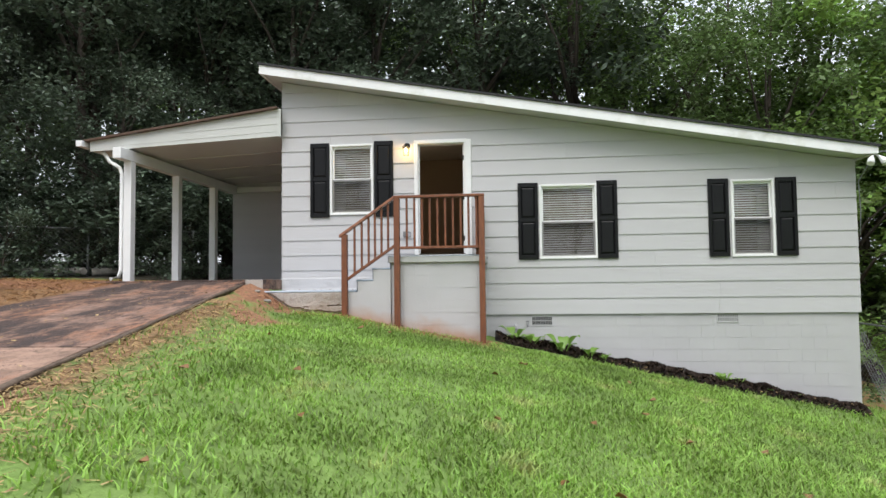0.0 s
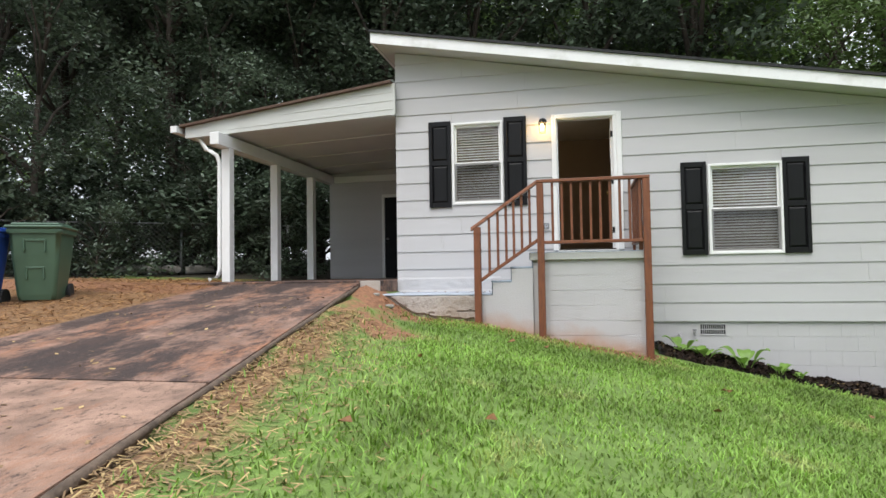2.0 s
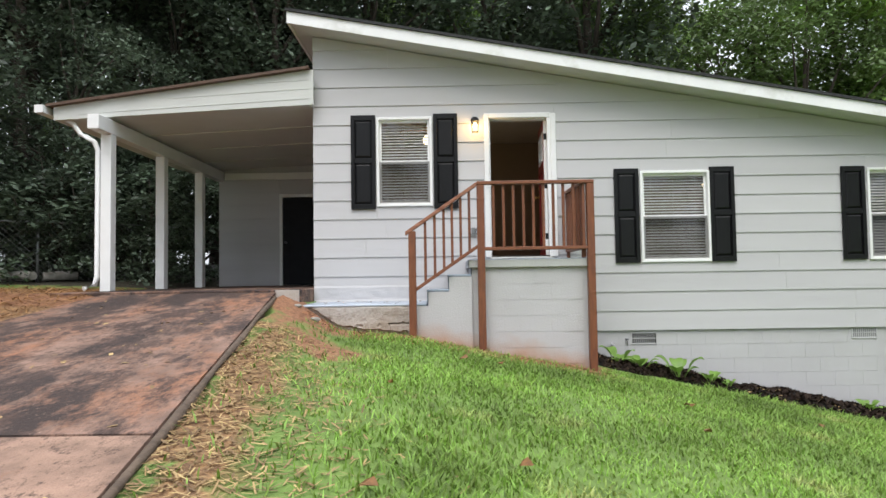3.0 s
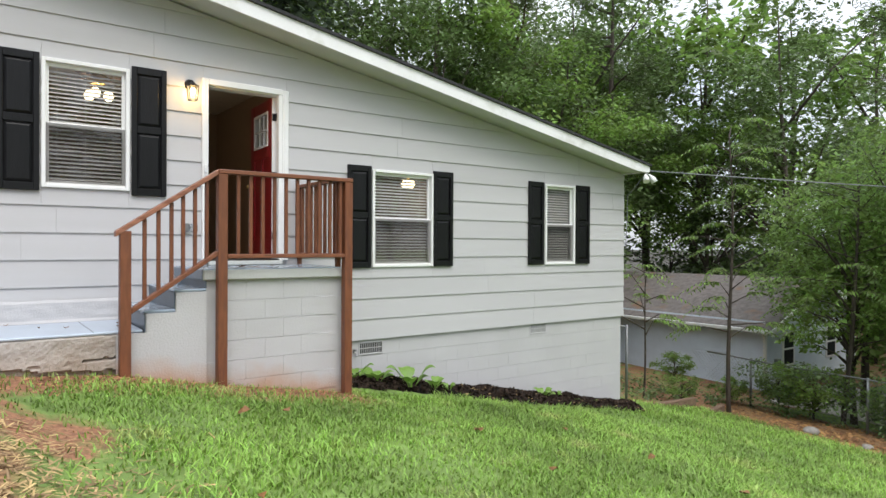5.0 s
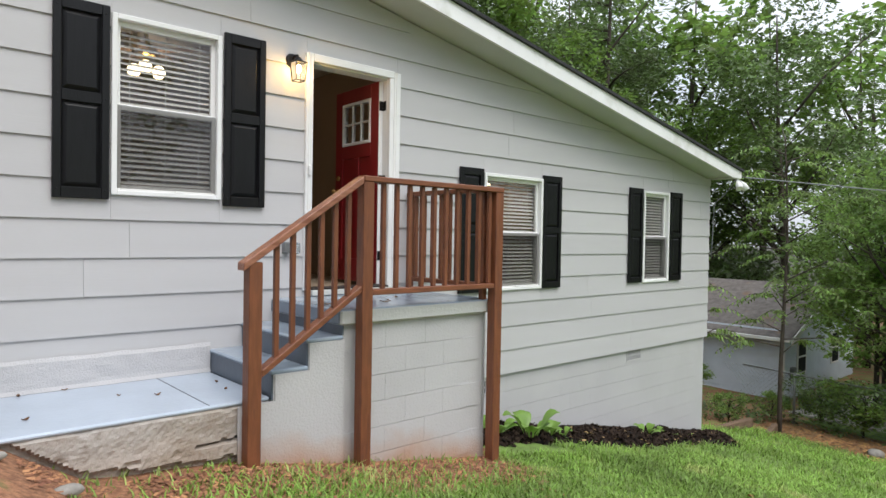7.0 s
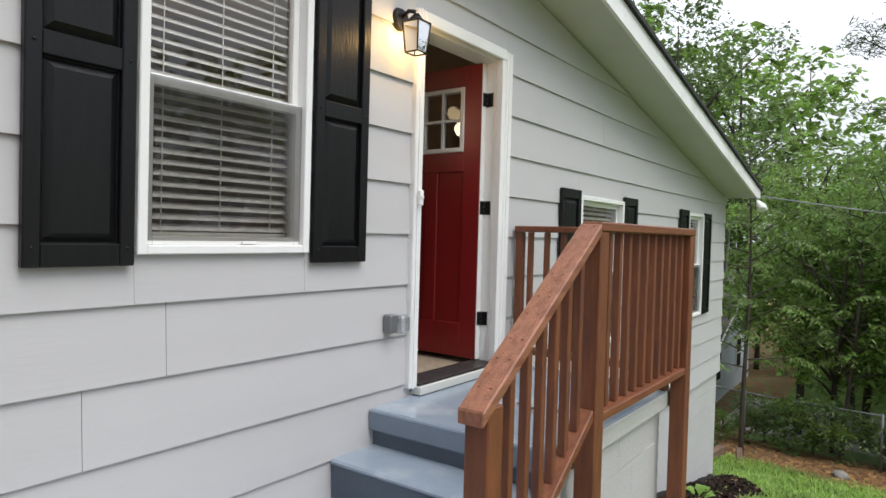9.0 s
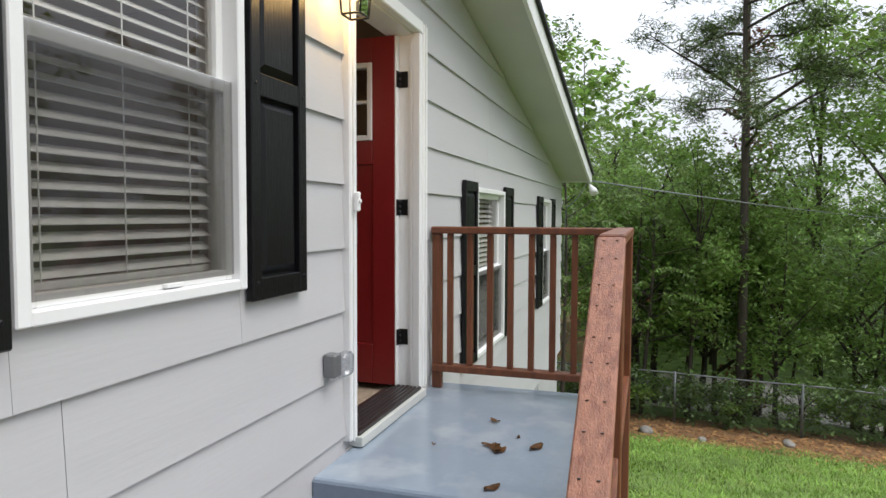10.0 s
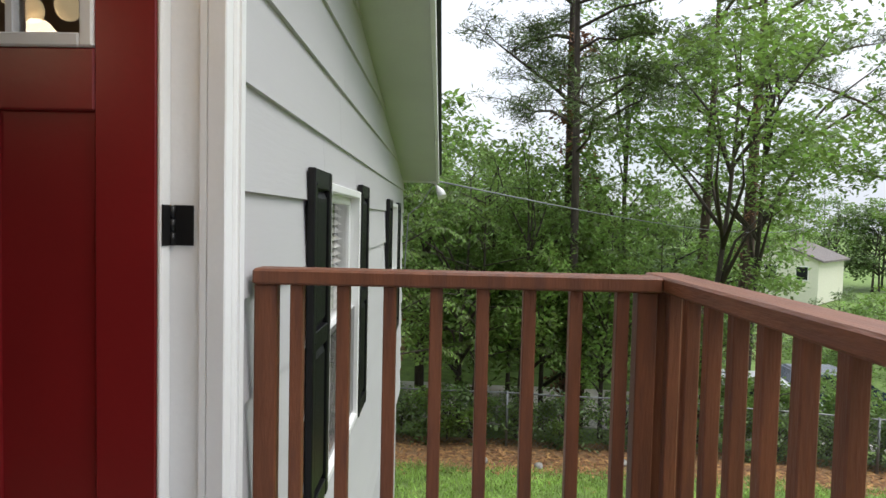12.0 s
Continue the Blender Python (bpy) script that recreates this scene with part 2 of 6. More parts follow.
def concrete_mat(name, base, clay, mildew):
    """Driveway concrete with broad red-clay and black mildew stains."""
    m = mat(name, base, 0.85, var=0.4, scale=4.5, fine=140, bump=0.8, bump_scale=90)
    n, l = m.node_tree.nodes, m.node_tree.links
    b = n["Principled BSDF"]
    src = b.inputs["Base Color"].links[0].from_socket
    geo = n.new("ShaderNodeNewGeometry")

    def layer(scale, lo, hi, color, src, offset, stretch):
        mp = n.new("ShaderNodeMapping")
        mp.inputs["Location"].default_value = offset
        mp.inputs["Scale"].default_value = stretch
        l.new(geo.outputs["Position"], mp.inputs["Vector"])
        t = n.new("ShaderNodeTexNoise")
        t.inputs["Scale"].default_value = scale
        t.inputs["Detail"].default_value = 7
        t.inputs["Roughness"].default_value = 0.8
        l.new(mp.outputs[0], t.inputs["Vector"])
        r = n.new("ShaderNodeMapRange")
        r.inputs["From Min"].default_value, r.inputs["From Max"].default_value = lo, hi
        l.new(t.outputs[0], r.inputs["Value"])
        x = n.new("ShaderNodeMix")
        x.data_type = "RGBA"
        l.new(r.outputs[0], x.inputs[0])
        l.new(src, x.inputs[6])
        x.inputs[7].default_value = (*color, 1)
        return x.outputs[2]

    src = layer(0.9, clay, clay + 0.16, (0.31, 0.142, 0.078), src, (3, 1, 0), (1.3, 0.5, 1))
    src = layer(0.8, mildew, mildew + 0.10, (0.040, 0.026, 0.022), src, (8.3, 4.4, 0), (1.2, 0.55, 1))
    src = layer(2.6, mildew + 0.05, mildew + 0.15, (0.055, 0.033, 0.026), src, (2.3, 1.4, 0), (1.2, 0.55, 1))
    src = layer(14.0, 0.54, 0.64, (0.075, 0.045, 0.034), src, (0, 0, 0), (1, 0.7, 1))
    src = layer(26.0, 0.61, 0.68, (0.42, 0.29, 0.21), src, (5, 0, 0), (1, 0.7, 1))
    l.new(src, b.inputs["Base Color"])
    return m


def stained_block_mat():
    """Painted masonry with red clay splashed up unevenly from the soil (the stain's own ragged edge)."""
    m = mat("clay_splashed_block", (0.50, 0.49, 0.495), 0.72, var=0.05, scale=1.5, fine=120, bump=0.5, bump_scale=60)
    n, l = m.node_tree.nodes, m.node_tree.links
    b = n["Principled BSDF"]
    src = b.inputs["Base Color"].links[0].from_socket
    geo = n.new("ShaderNodeNewGeometry")
    sep = n.new("ShaderNodeSeparateXYZ")
    l.new(geo.outputs["Position"], sep.inputs[0])
    slope = n.new("ShaderNodeMath")
    slope.operation = "MULTIPLY_ADD"
    cap = n.new("ShaderNodeMath")
    cap.operation = "MAXIMUM"
    l.new(sep.outputs[0], cap.inputs[0])
    cap.inputs[1].default_value = -1.8
    l.new(cap.outputs[0], slope.inputs[0])
    slope.inputs[1].default_value = 0.22
    l.new(sep.outputs[2], slope.inputs[2])
    t = n.new("ShaderNodeTexNoise")
    t.inputs["Scale"].default_value = 3.0
    t.inputs["Detail"].default_value = 6
    l.new(geo.outputs["Position"], t.inputs["Vector"])
    add = n.new("ShaderNodeMath")
    add.operation = "MULTIPLY_ADD"
    l.new(t.outputs[0], add.inputs[0])
    add.inputs[1].default_value = -0.45
    l.new(slope.outputs[0], add.inputs[2])
    r = n.new("ShaderNodeMapRange")
    r.inputs["From Min"].default_value, r.inputs["From Max"].default_value = 0.90, 0.58
    l.new(add.outputs[0], r.inputs["Value"])
    x = n.new("ShaderNodeMix")
    x.data_type = "RGBA"
    l.new(r.outputs[0], x.inputs[0])
    l.new(src, x.inputs[6])
    x.inputs[7].default_value = (0.42, 0.235, 0.135, 1)
    l.new(x.outputs[2], b.inputs["Base Color"])
    return m


def kerb_mat():
    """The splashed masonry again, with dark mildew blotches and scuffs of bare concrete."""
    m = stained_block_mat()
    m.name = "spalled_kerb_stucco"
    n, l = m.node_tree.nodes, m.node_tree.links
    b = n["Principled BSDF"]
    src = b.inputs["Base Color"].links[0].from_socket
    geo = n.new("ShaderNodeNewGeometry")
    for scale, lo, hi, color in ((0.8, 0.0, 0.75, (0.40, 0.345, 0.29)), (3.2, 0.50, 0.85, (0.26, 0.19, 0.135)), (9.0, 0.56, 0.85, (0.20, 0.15, 0.115)), (24.0, 0.60, 0.85, (0.14, 0.11, 0.09))):
        t = n.new("ShaderNodeTexNoise")
        t.inputs["Scale"].default_value = scale
        t.inputs["Detail"].default_value = 7
        t.inputs["Roughness"].default_value = 0.7
        l.new(geo.outputs["Position"], t.inputs["Vector"])
        q = n.new("ShaderNodeMapRange")
        q.inputs["From Min"].default_value, q.inputs["From Max"].default_value = lo, hi
        l.new(t.outputs[0], q.inputs["Value"])
        x = n.new("ShaderNodeMix")
        x.data_type = "RGBA"
        l.new(q.outputs[0], x.inputs[0])
        l.new(src, x.inputs[6])
        x.inputs[7].default_value = (*color, 1)
        src = x.outputs[2]
    l.new(src, b.inputs["Base Color"])
    return m


def ground_mat():
    """Soil seen through grass; straw, red clay and a near-black forest tone where the zone value says so, with ragged
    borders.
    """
    m = mat("ground_soil", (0.15, 0.235, 0.05), 0.9, var=0.35, scale=3, fine=60, bump=0.9, bump_scale=60)
    n, l = m.node_tree.nodes, m.node_tree.links
    b = n["Principled BSDF"]
    src = b.inputs["Base Color"].links[0].from_socket
    geo = n.new("ShaderNodeNewGeometry")
    t = n.new("ShaderNodeTexNoise")
    t.inputs["Scale"].default_value = 3.5
    t.inputs["Detail"].default_value = 8
    l.new(geo.outputs["Position"], t.inputs["Vector"])
    t2 = n.new("ShaderNodeTexNoise")
    t2.inputs["Scale"].default_value = 28
    t2.inputs["Detail"].default_value = 5
    l.new(geo.outputs["Position"], t2.inputs["Vector"])
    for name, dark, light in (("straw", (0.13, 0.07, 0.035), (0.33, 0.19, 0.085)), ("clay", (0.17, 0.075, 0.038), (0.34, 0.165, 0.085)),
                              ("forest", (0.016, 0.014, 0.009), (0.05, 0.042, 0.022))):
        at = n.new("ShaderNodeAttribute")
        at.attribute_name = name
        add = n.new("ShaderNodeMath")
        add.operation = "MULTIPLY_ADD"
        l.new(t.outputs[0], add.inputs[0])
        add.inputs[1].default_value = 0.9
        l.new(at.outputs["Fac"], add.inputs[2])
        r = n.new("ShaderNodeMapRange")
        r.inputs["From Min"].default_value, r.inputs["From Max"].default_value = 0.85, 1.05
        l.new(add.outputs[0], r.inputs["Value"])
        c = n.new("ShaderNodeMix")
        c.data_type = "RGBA"
        r2 = n.new("ShaderNodeMapRange")
        r2.inputs["From Min"].default_value, r2.inputs["From Max"].default_value = 0.35, 0.65
        l.new(t2.outputs[0], r2.inputs["Value"])
        l.new(r2.outputs[0], c.inputs[0])
        c.inputs[6].default_value, c.inputs[7].default_value = (*dark, 1), (*light, 1)
        x = n.new("ShaderNodeMix")
        x.data_type = "RGBA"
        l.new(r.outputs[0], x.inputs[0])
        l.new(src, x.inputs[6])
        l.new(c.outputs[2], x.inputs[7])
        src = x.outputs[2]
    l.new(src, b.inputs["Base Color"])
    return m


M_DRIVE = concrete_mat("mildewed_driveway_concrete", (0.25, 0.155, 0.115), 0.45, 0.45)
M_DRIVE2 = concrete_mat("clay_stained_driveway_concrete", (0.31, 0.195, 0.14), 0.50, 0.545)
M_SPLASH = stained_block_mat()
M_KERB = kerb_mat()
M_GROUND = ground_mat()


# ---- mesh helpers ----
def B():
    return bmesh.new()


def box(bm, x0, x1, y0, y1, z0, z1, bev=0.0):
    r = bmesh.ops.create_cube(bm, size=1)["verts"]
    for v in r:
        v.co = Vector((x0 + (v.co.x + 0.5) * (x1 - x0), y0 + (v.co.y + 0.5) * (y1 - y0), z0 + (v.co.z + 0.5) * (z1 - z0)))
    if bev:
        es = list({e for v in r for e in v.link_edges})
        bmesh.ops.bevel(bm, geom=es, offset=bev, segments=1, affect="EDGES")
    return bm


def prism(bm, pts, y0, y1):
    """A polygon of (x, z) drawn through from y0 to y1; y may be given per point as a function."""
    a = [bm.verts.new((x, y0(x, z) if callable(y0) else y0, z)) for x, z in pts]
    c = [bm.verts.new((x, y1, z)) for x, z in pts]
    bm.faces.new(a)
    bm.faces.new(c[::-1])
    k = len(pts)
    for i in range(k):
        bm.faces.new((a[(i + 1) % k], a[i], c[i], c[(i + 1) % k]))
    bmesh.ops.recalc_face_normals(bm, faces=bm.faces)
    return bm


def tube(bm, pts, radii, sides=8, cap=True):
    pts = [Vector(p) for p in pts]
    rings = []
    for i, p in enumerate(pts):
        d = (pts[min(i + 1, len(pts) - 1)] - pts[max(i - 1, 0)]).normalized()
        u = d.cross(Vector((0.31, 0.94, 0.12)) if abs(d.z) > 0.6 else Vector((0, 0, 1))).normalized()
        w = d.cross(u)
        r = radii[i] if hasattr(radii, "__len__") else radii
        rings.append([bm.verts.new(p + (u * math.cos(2 * math.pi * k / sides) + w * math.sin(2 * math.pi * k / sides)) * r) for k in range(sides)])
    for a, c in zip(rings, rings[1:]):
        for k in range(sides):
            f = bm.faces.new((a[k], a[(k + 1) % sides], c[(k + 1) % sides], c[k]))
            f.smooth = True
    if cap:
        bm.faces.new(rings[0][::-1])
        bm.faces.new(rings[-1])
    return bm


def ball(bm, c, r, seg=12, sx=1, sy=1, sz=1):
    vs = bmesh.ops.create_uvsphere(bm, u_segments=seg, v_segments=max(6, seg // 2), radius=r)["verts"]
    for v in vs:
        v.co = Vector((c[0] + v.co.x * sx, c[1] + v.co.y * sy, c[2] + v.co.z * sz))
        for f in v.link_faces:
            f.smooth = True
    return bm


def mesh_of(name, bm, material):
    me = bpy.data.meshes.new(name)
    bm.to_mesh(me)
    bm.free()
    me.materials.append(material)
    return me


def quick_mesh(name, verts, faces, material, smooth=False):
    """A large mesh from arrays: verts (n, 3) and faces (m, k), all of one size."""
    me = bpy.data.meshes.new(name)
    verts, faces = np.asarray(verts, np.float32), np.asarray(faces, np.int32)
    k = faces.shape[1]
    me.vertices.add(len(verts))
    me.vertices.foreach_set("co", verts.ravel())
    me.loops.add(faces.size)
    me.loops.foreach_set("vertex_index", faces.ravel())
    me.polygons.add(len(faces))
    me.polygons.foreach_set("loop_start", np.arange(0, faces.size, k, dtype=np.int32))
    me.polygons.foreach_set("use_smooth", np.full(len(faces), smooth))
    me.materials.append(material)
    me.update(calc_edges=True)
    return me


def thing(name, loc, label, category, group="", kind="", rz=0):
    ob = new(name)
    ob.matrix_basis = pose(*loc, 0, 0, rz)
    ob.empty_display_size = 0.2
    return tagged(ob, label, category, group, kind)


def part(name, bm, material, parent, label="", world=False):
    """One mesh object under a thing or a part. world: the mesh is given in world places, under an unturned thing."""
    if world:
        root = parent
        while root.parent:
            root = root.parent
        bm.transform(Matrix.Translation(-root.matrix_basis.translation))
    ob = new(name, mesh_of(name, bm, material))
    ob.parent = parent
    return tagged(ob, label)


def piece(name, me, parent, loc=(0, 0, 0), rz=0):
    """A repeated piece that shares the mesh me."""
    ob = new(name, me)
    ob.parent = parent
    ob.matrix_basis = pose(*loc, 0, 0, rz)
    return ob


def setting(name, bm, material, label, category):
    return tagged(new(name, mesh_of(name, bm, material)), label, category, kind="structure")


# ---- the lie of the land ----
WALL_Y = 11.52
PORCH_Z = 2.24


def drive_z(y):
    return 0.66 + 0.1125 * np.clip(y, -3, 10.75)


def drive_x(y):
    return -2.0 - 0.15 * y


def smooth01(a, b, v):
    t = np.clip((v - a) / (b - a), 0, 1)
    return t * t * (3 - 2 * t)


def ground_z(x, y):
    x, y = np.asarray(x, float), np.asarray(y, float)
    yc = np.clip(y, -8, 26)
    xe = np.where(x > -1.8, x, -1.8 + 0.3 * (x + 1.8))
    xe = np.where(xe > 11, 11 + (xe - 11) * 0.35, xe)
    xe = xe + 0.55 * np.clip(x - 12.7, 0, 3)
    xe = np.minimum(xe, 14.3)
    lawn = 0.86 - 0.205 * xe + 0.02 * (yc - 8) - 0.045 * np.maximum(0, 6 - yc)
    lawn = lawn + 0.018 * np.sin(1.7 * x + 0.6 * y) * np.sin(1.3 * y - 0.4 * x)
    dz = drive_z(y)
    edge = drive_x(np.clip(y, -8, 11))
    lawn = np.where(x < edge + 0.9, np.minimum(lawn, dz - 0.045), lawn)
    rise = smooth01(0.95, 0.05, x - edge) * (y < 10.9)
    lawn = lawn + (dz - 0.035 - lawn) * rise
    left = dz - 0.02 + 0.035 * np.clip(-6 - x, 0, 12) + 0.05 * np.clip(y - 13, 0, 12) * smooth01(-5.5, -8, x)
    under = dz - 0.16
    z = np.where(x < edge - 0.05, under, lawn)
    z = np.where(x < -5.95, left, z)
    z = np.where((y > 10.9) & (x < -3.2) & (x > -6.6), 1.7, z)
    return z


def gz(x, y):
    return float(ground_z(x, y))


# ---- ground ----
def build_ground():
    xs = np.concatenate([np.array([-600, -250, -120, -70, -45, -32, -25, -20]), np.arange(-16, 24, 0.25), np.array([25, 28, 32, 40, 55, 80, 140, 280, 600])])
    ys = np.concatenate([np.array([-600, -250, -120, -60, -35, -20, -12]), np.arange(-8, 26, 0.25), np.array([27, 30, 34, 42, 60, 100, 200, 600])])
    X, Y = np.meshgrid(xs, ys)
    Z = ground_z(X, Y)
    v = np.stack([X.ravel(), Y.ravel(), Z.ravel()], 1)
    nx, ny = len(xs), len(ys)
    i = (np.arange(ny - 1)[:, None] * nx + np.arange(nx - 1)[None, :]).ravel()
    me = quick_mesh("ground", v, np.stack([i, i + 1, i + nx + 1, i + nx], 1), M_GROUND, True)
    x, y = v[:, 0], v[:, 1]
    edge = drive_x(np.clip(y, -8, 10.6))
    band = np.where((y < 10.6) & (x > edge), smooth01(0.95, 0.1, x - edge), 0)
    straw = np.maximum.reduce([np.where(x < -5.7, smooth01(-5.6, -6.1, x) * smooth01(13.5, 12.0, y), 0), band * 0.8 * smooth01(9.4, 8.4, y),
                               smooth01(9.9, 10.7, x) * smooth01(13.6, 12.5, x) * 0.75])
    clay = np.maximum(smooth01(9.3, 10.2, y) * smooth01(11.6, 11.0, y) * smooth01(1.3, 0.2, x) * 0.9 * (y < 10.9),
                      np.where((x > edge), smooth01(1.6, 0.5, np.hypot((x + 2.55) / 0.42, (y - 8.5) / 0.62)), 0) * 0.7)
    clay = np.maximum(clay, np.where((x > edge) & (y < 10.9), smooth01(1.4, 0.4, x - edge) * smooth01(8.0, 9.0, y) * 0.62, 0))
    clay = np.maximum(clay, np.where((x > 7) & (y > 12.4), 0.55, 0))
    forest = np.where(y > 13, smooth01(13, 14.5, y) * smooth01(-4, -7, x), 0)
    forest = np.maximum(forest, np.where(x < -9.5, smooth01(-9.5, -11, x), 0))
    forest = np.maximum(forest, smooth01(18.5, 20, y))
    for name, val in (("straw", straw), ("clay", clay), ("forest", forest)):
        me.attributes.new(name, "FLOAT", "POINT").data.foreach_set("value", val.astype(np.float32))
    return tagged(new("ground", me), "sloping ground with grass, straw and bare clay", "ground", kind="structure")


build_ground()


# ---- driveway: two poured slabs with a sunken joint, and an edge strip ----
def slab(name, y0, y1, material, label):
    bm = B()
    n = 10
    top, low = [], []
    for i in range(n + 1):
        y = y0 + (y1 - y0) * i / n
        xr = drive_x(y)
        for lst, dz in ((top, 0.0), (low, -0.22)):
            z = float(drive_z(y)) + dz
            lst.append((bm.verts.new((-5.85, y, z)), bm.verts.new((xr, y, z))))
    for i in range(n):
        bm.faces.new((top[i][0], top[i][1], top[i + 1][1], top[i + 1][0]))
        bm.faces.new((top[i][1], low[i][1], low[i + 1][1], top[i + 1][1]))
        bm.faces.new((low[i][0], top[i][0], top[i + 1][0], low[i + 1][0]))
    bm.faces.new((low[0][0], low[0][1], top[0][1], top[0][0]))
    bm.faces.new((top[n][0], top[n][1], low[n][1], low[n][0]))
    bmesh.ops.recalc_face_normals(bm, faces=bm.faces)
    return part(name, bm, material, driveway, label)


driveway = tagged(new("driveway"), "stained concrete driveway with red clay and mildew marks", "driveway", kind="structure")
slab("concrete_slab", 5.43, 10.62, M_DRIVE, "")
slab("concrete_slab", -3.0, 5.40, M_DRIVE2, "")
bm = B()
tube(bm, [(float(drive_x(y)) + 0.03, y, float(drive_z(y)) - 0.022 + 0.008 * math.sin(3 * y)) for y in np.arange(-3, 10.3, 0.35)],
     [0.026 + 0.006 * math.sin(5.1 * i) for i in range(len(np.arange(-3, 10.3, 0.35)))], 7)
part("edge_strip", bm, M_FORM, driveway, "weathered timber form board left along the edge")

bm = B()
box(bm, -6.6, -3.28, 10.66, 16.1, 1.55, 1.885, 0.012)
carport_slab = setting("carport_floor", bm, M_DRIVE, "stained concrete floor slab under the carport", "floor")


# ---- house shell ----
def roof_z(x):
    return 5.78 - 0.1775 * (x + 3.54)


def soffit_z(x):
    return roof_z(x) - 0.185


OPEN = {"w1": (-2.36, -1.555, 3.045, 4.34), "door": (-0.745, 0.16, 2.26, 4.315), "w2": (1.42, 2.42, 2.185, 3.50), "w3": (4.665, 5.375, 2.175, 3.495)}
X0, X1, BACK_Y = -3.28, 6.70, 19.6

bm = B()
cuts = sorted({X0, X1, *[v for o in OPEN.values() for v in o[:2]]})
for a, c in zip(cuts, cuts[1:]):
    hole = next((o for o in OPEN.values() if abs(o[0] - a) < 1e-6 and abs(o[1] - c) < 1e-6), None)
    if hole:
        prism(bm, [(a, 1.213), (c, 1.213), (c, hole[2]), (a, hole[2])], WALL_Y + 0.018, WALL_Y + 0.16)
        prism(bm, [(a, hole[3]), (c, hole[3]), (c, soffit_z(c)), (a, soffit_z(a))], WALL_Y + 0.018, WALL_Y + 0.16)
    else:
        prism(bm, [(a, 1.213), (c, 1.213), (c, soffit_z(c)), (a, soffit_z(a))], WALL_Y + 0.018, WALL_Y + 0.16)
wall_front = setting("wall_front", bm, M_SIDING, "light grey painted lap siding wall of the house front", "wall")

bm = B()
box(bm, X0, X0 + 0.14, WALL_Y + 0.162, BACK_Y, 1.2, 5.5)
setting("wall_left", bm, M_SIDING, "light grey side wall under the carport", "wall")
bm = B()
box(bm, X1 - 0.14, X1, WALL_Y + 0.162, BACK_Y, 1.2, 3.815)
setting("wall_right", bm, M_SIDING, "light grey side wall of the house", "wall")
bm = B()
prism(bm, [(X0, 1.2), (X1, 1.2), (X1, soffit_z(X1)), (X0, soffit_z(X0))], BACK_Y + 0.002, BACK_Y + 0.15)
setting("wall_back", bm, M_SIDING, "light grey back wall of the house", "wall")
bm = B()
box(bm, X0 + 0.03, X1 - 0.03, WALL_Y + 0.045, WALL_Y + 0.24, -1.2, 1.21)
foundation = setting("foundation", bm, M_BLOCK, "grey painted concrete block foundation wall", "foundation")
bm = B()
box(bm, X1 - 0.25, X1 - 0.03, WALL_Y + 0.242, BACK_Y, -1.6, 1.198)
box(bm, X0 + 0.03, X0 + 0.25, WALL_Y + 0.242, BACK_Y, 0.5, 1.198)
box(bm, X0 + 0.03, X1 - 0.03, BACK_Y + 0.002, BACK_Y + 0.2, -1.2, 1.198)
setting("foundation_sides", bm, M_BLOCK, "grey painted concrete block foundation", "foundation")

EAVE_Z = 3.80
EAVE_X = -3.54 + (5.78 - 0.19 - EAVE_Z) / 0.1775
# roof: deck with shingles, fascia boards, soffit
bm = B()
prism(bm, [(-3.57, roof_z(-3.57) - 0.025), (6.88, roof_z(6.88) - 0.025), (6.88, roof_z(6.88) + 0.012), (-3.57, roof_z(-3.57) + 0.012)], 11.06, 20.0)
roof = setting("roof", bm, M_ROOFEDGE, "low sloping house roof with dark shingle edge", "roof")
bm = B()
prism(bm, [(-3.55, roof_z(-3.55) - 0.19), (EAVE_X, EAVE_Z), (6.85, EAVE_Z), (6.85, roof_z(6.85) - 0.028), (-3.55, roof_z(-3.55) - 0.028)], 11.09, 11.12)
part("fascia_board", bm, M_FASCIA, roof, "white fascia board along the sloping roof edge")
bm = B()
box(bm, -3.555, -3.525, 11.122, 20.0, roof_z(-3.55) - 0.185, roof_z(-3.55) - 0.03)
part("fascia_board", bm, M_FASCIA, roof, "white fascia board along the eave")
bm = B()
box(bm, 6.82, 6.85, 11.122, 20.0, EAVE_Z, roof_z(6.85) - 0.03)
part("fascia_board", bm, M_FASCIA, roof, "white fascia board along the eave")
bm = B()
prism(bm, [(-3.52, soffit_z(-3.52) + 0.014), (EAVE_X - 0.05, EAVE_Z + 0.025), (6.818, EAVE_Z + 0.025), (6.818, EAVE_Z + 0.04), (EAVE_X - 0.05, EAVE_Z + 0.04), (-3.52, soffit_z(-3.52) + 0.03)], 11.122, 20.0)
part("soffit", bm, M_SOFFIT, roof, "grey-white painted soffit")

# rooms behind the openings
RY1 = 15.6
bm = B()
box(bm, X0 + 0.15, 0.62, WALL_Y + 0.165, RY1, 2.16, 2.275)
setting("floor_living_room", bm, M_CARPET, "tan carpeted living room floor", "floor")
bm = B()
box(bm, X0 + 0.145, 0.74, WALL_Y + 0.165, RY1 + 0.1, 4.78, 4.86)
setting("ceiling_living_room", bm, M_INCEIL, "pale living room ceiling", "ceiling")
bm = B()
box(bm, X0 + 0.145, 0.62, RY1, RY1 + 0.1, 2.16, 4.775)
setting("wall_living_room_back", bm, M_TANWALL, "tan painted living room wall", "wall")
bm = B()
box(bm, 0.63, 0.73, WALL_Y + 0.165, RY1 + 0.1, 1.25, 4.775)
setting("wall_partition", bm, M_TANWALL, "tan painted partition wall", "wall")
bm = B()
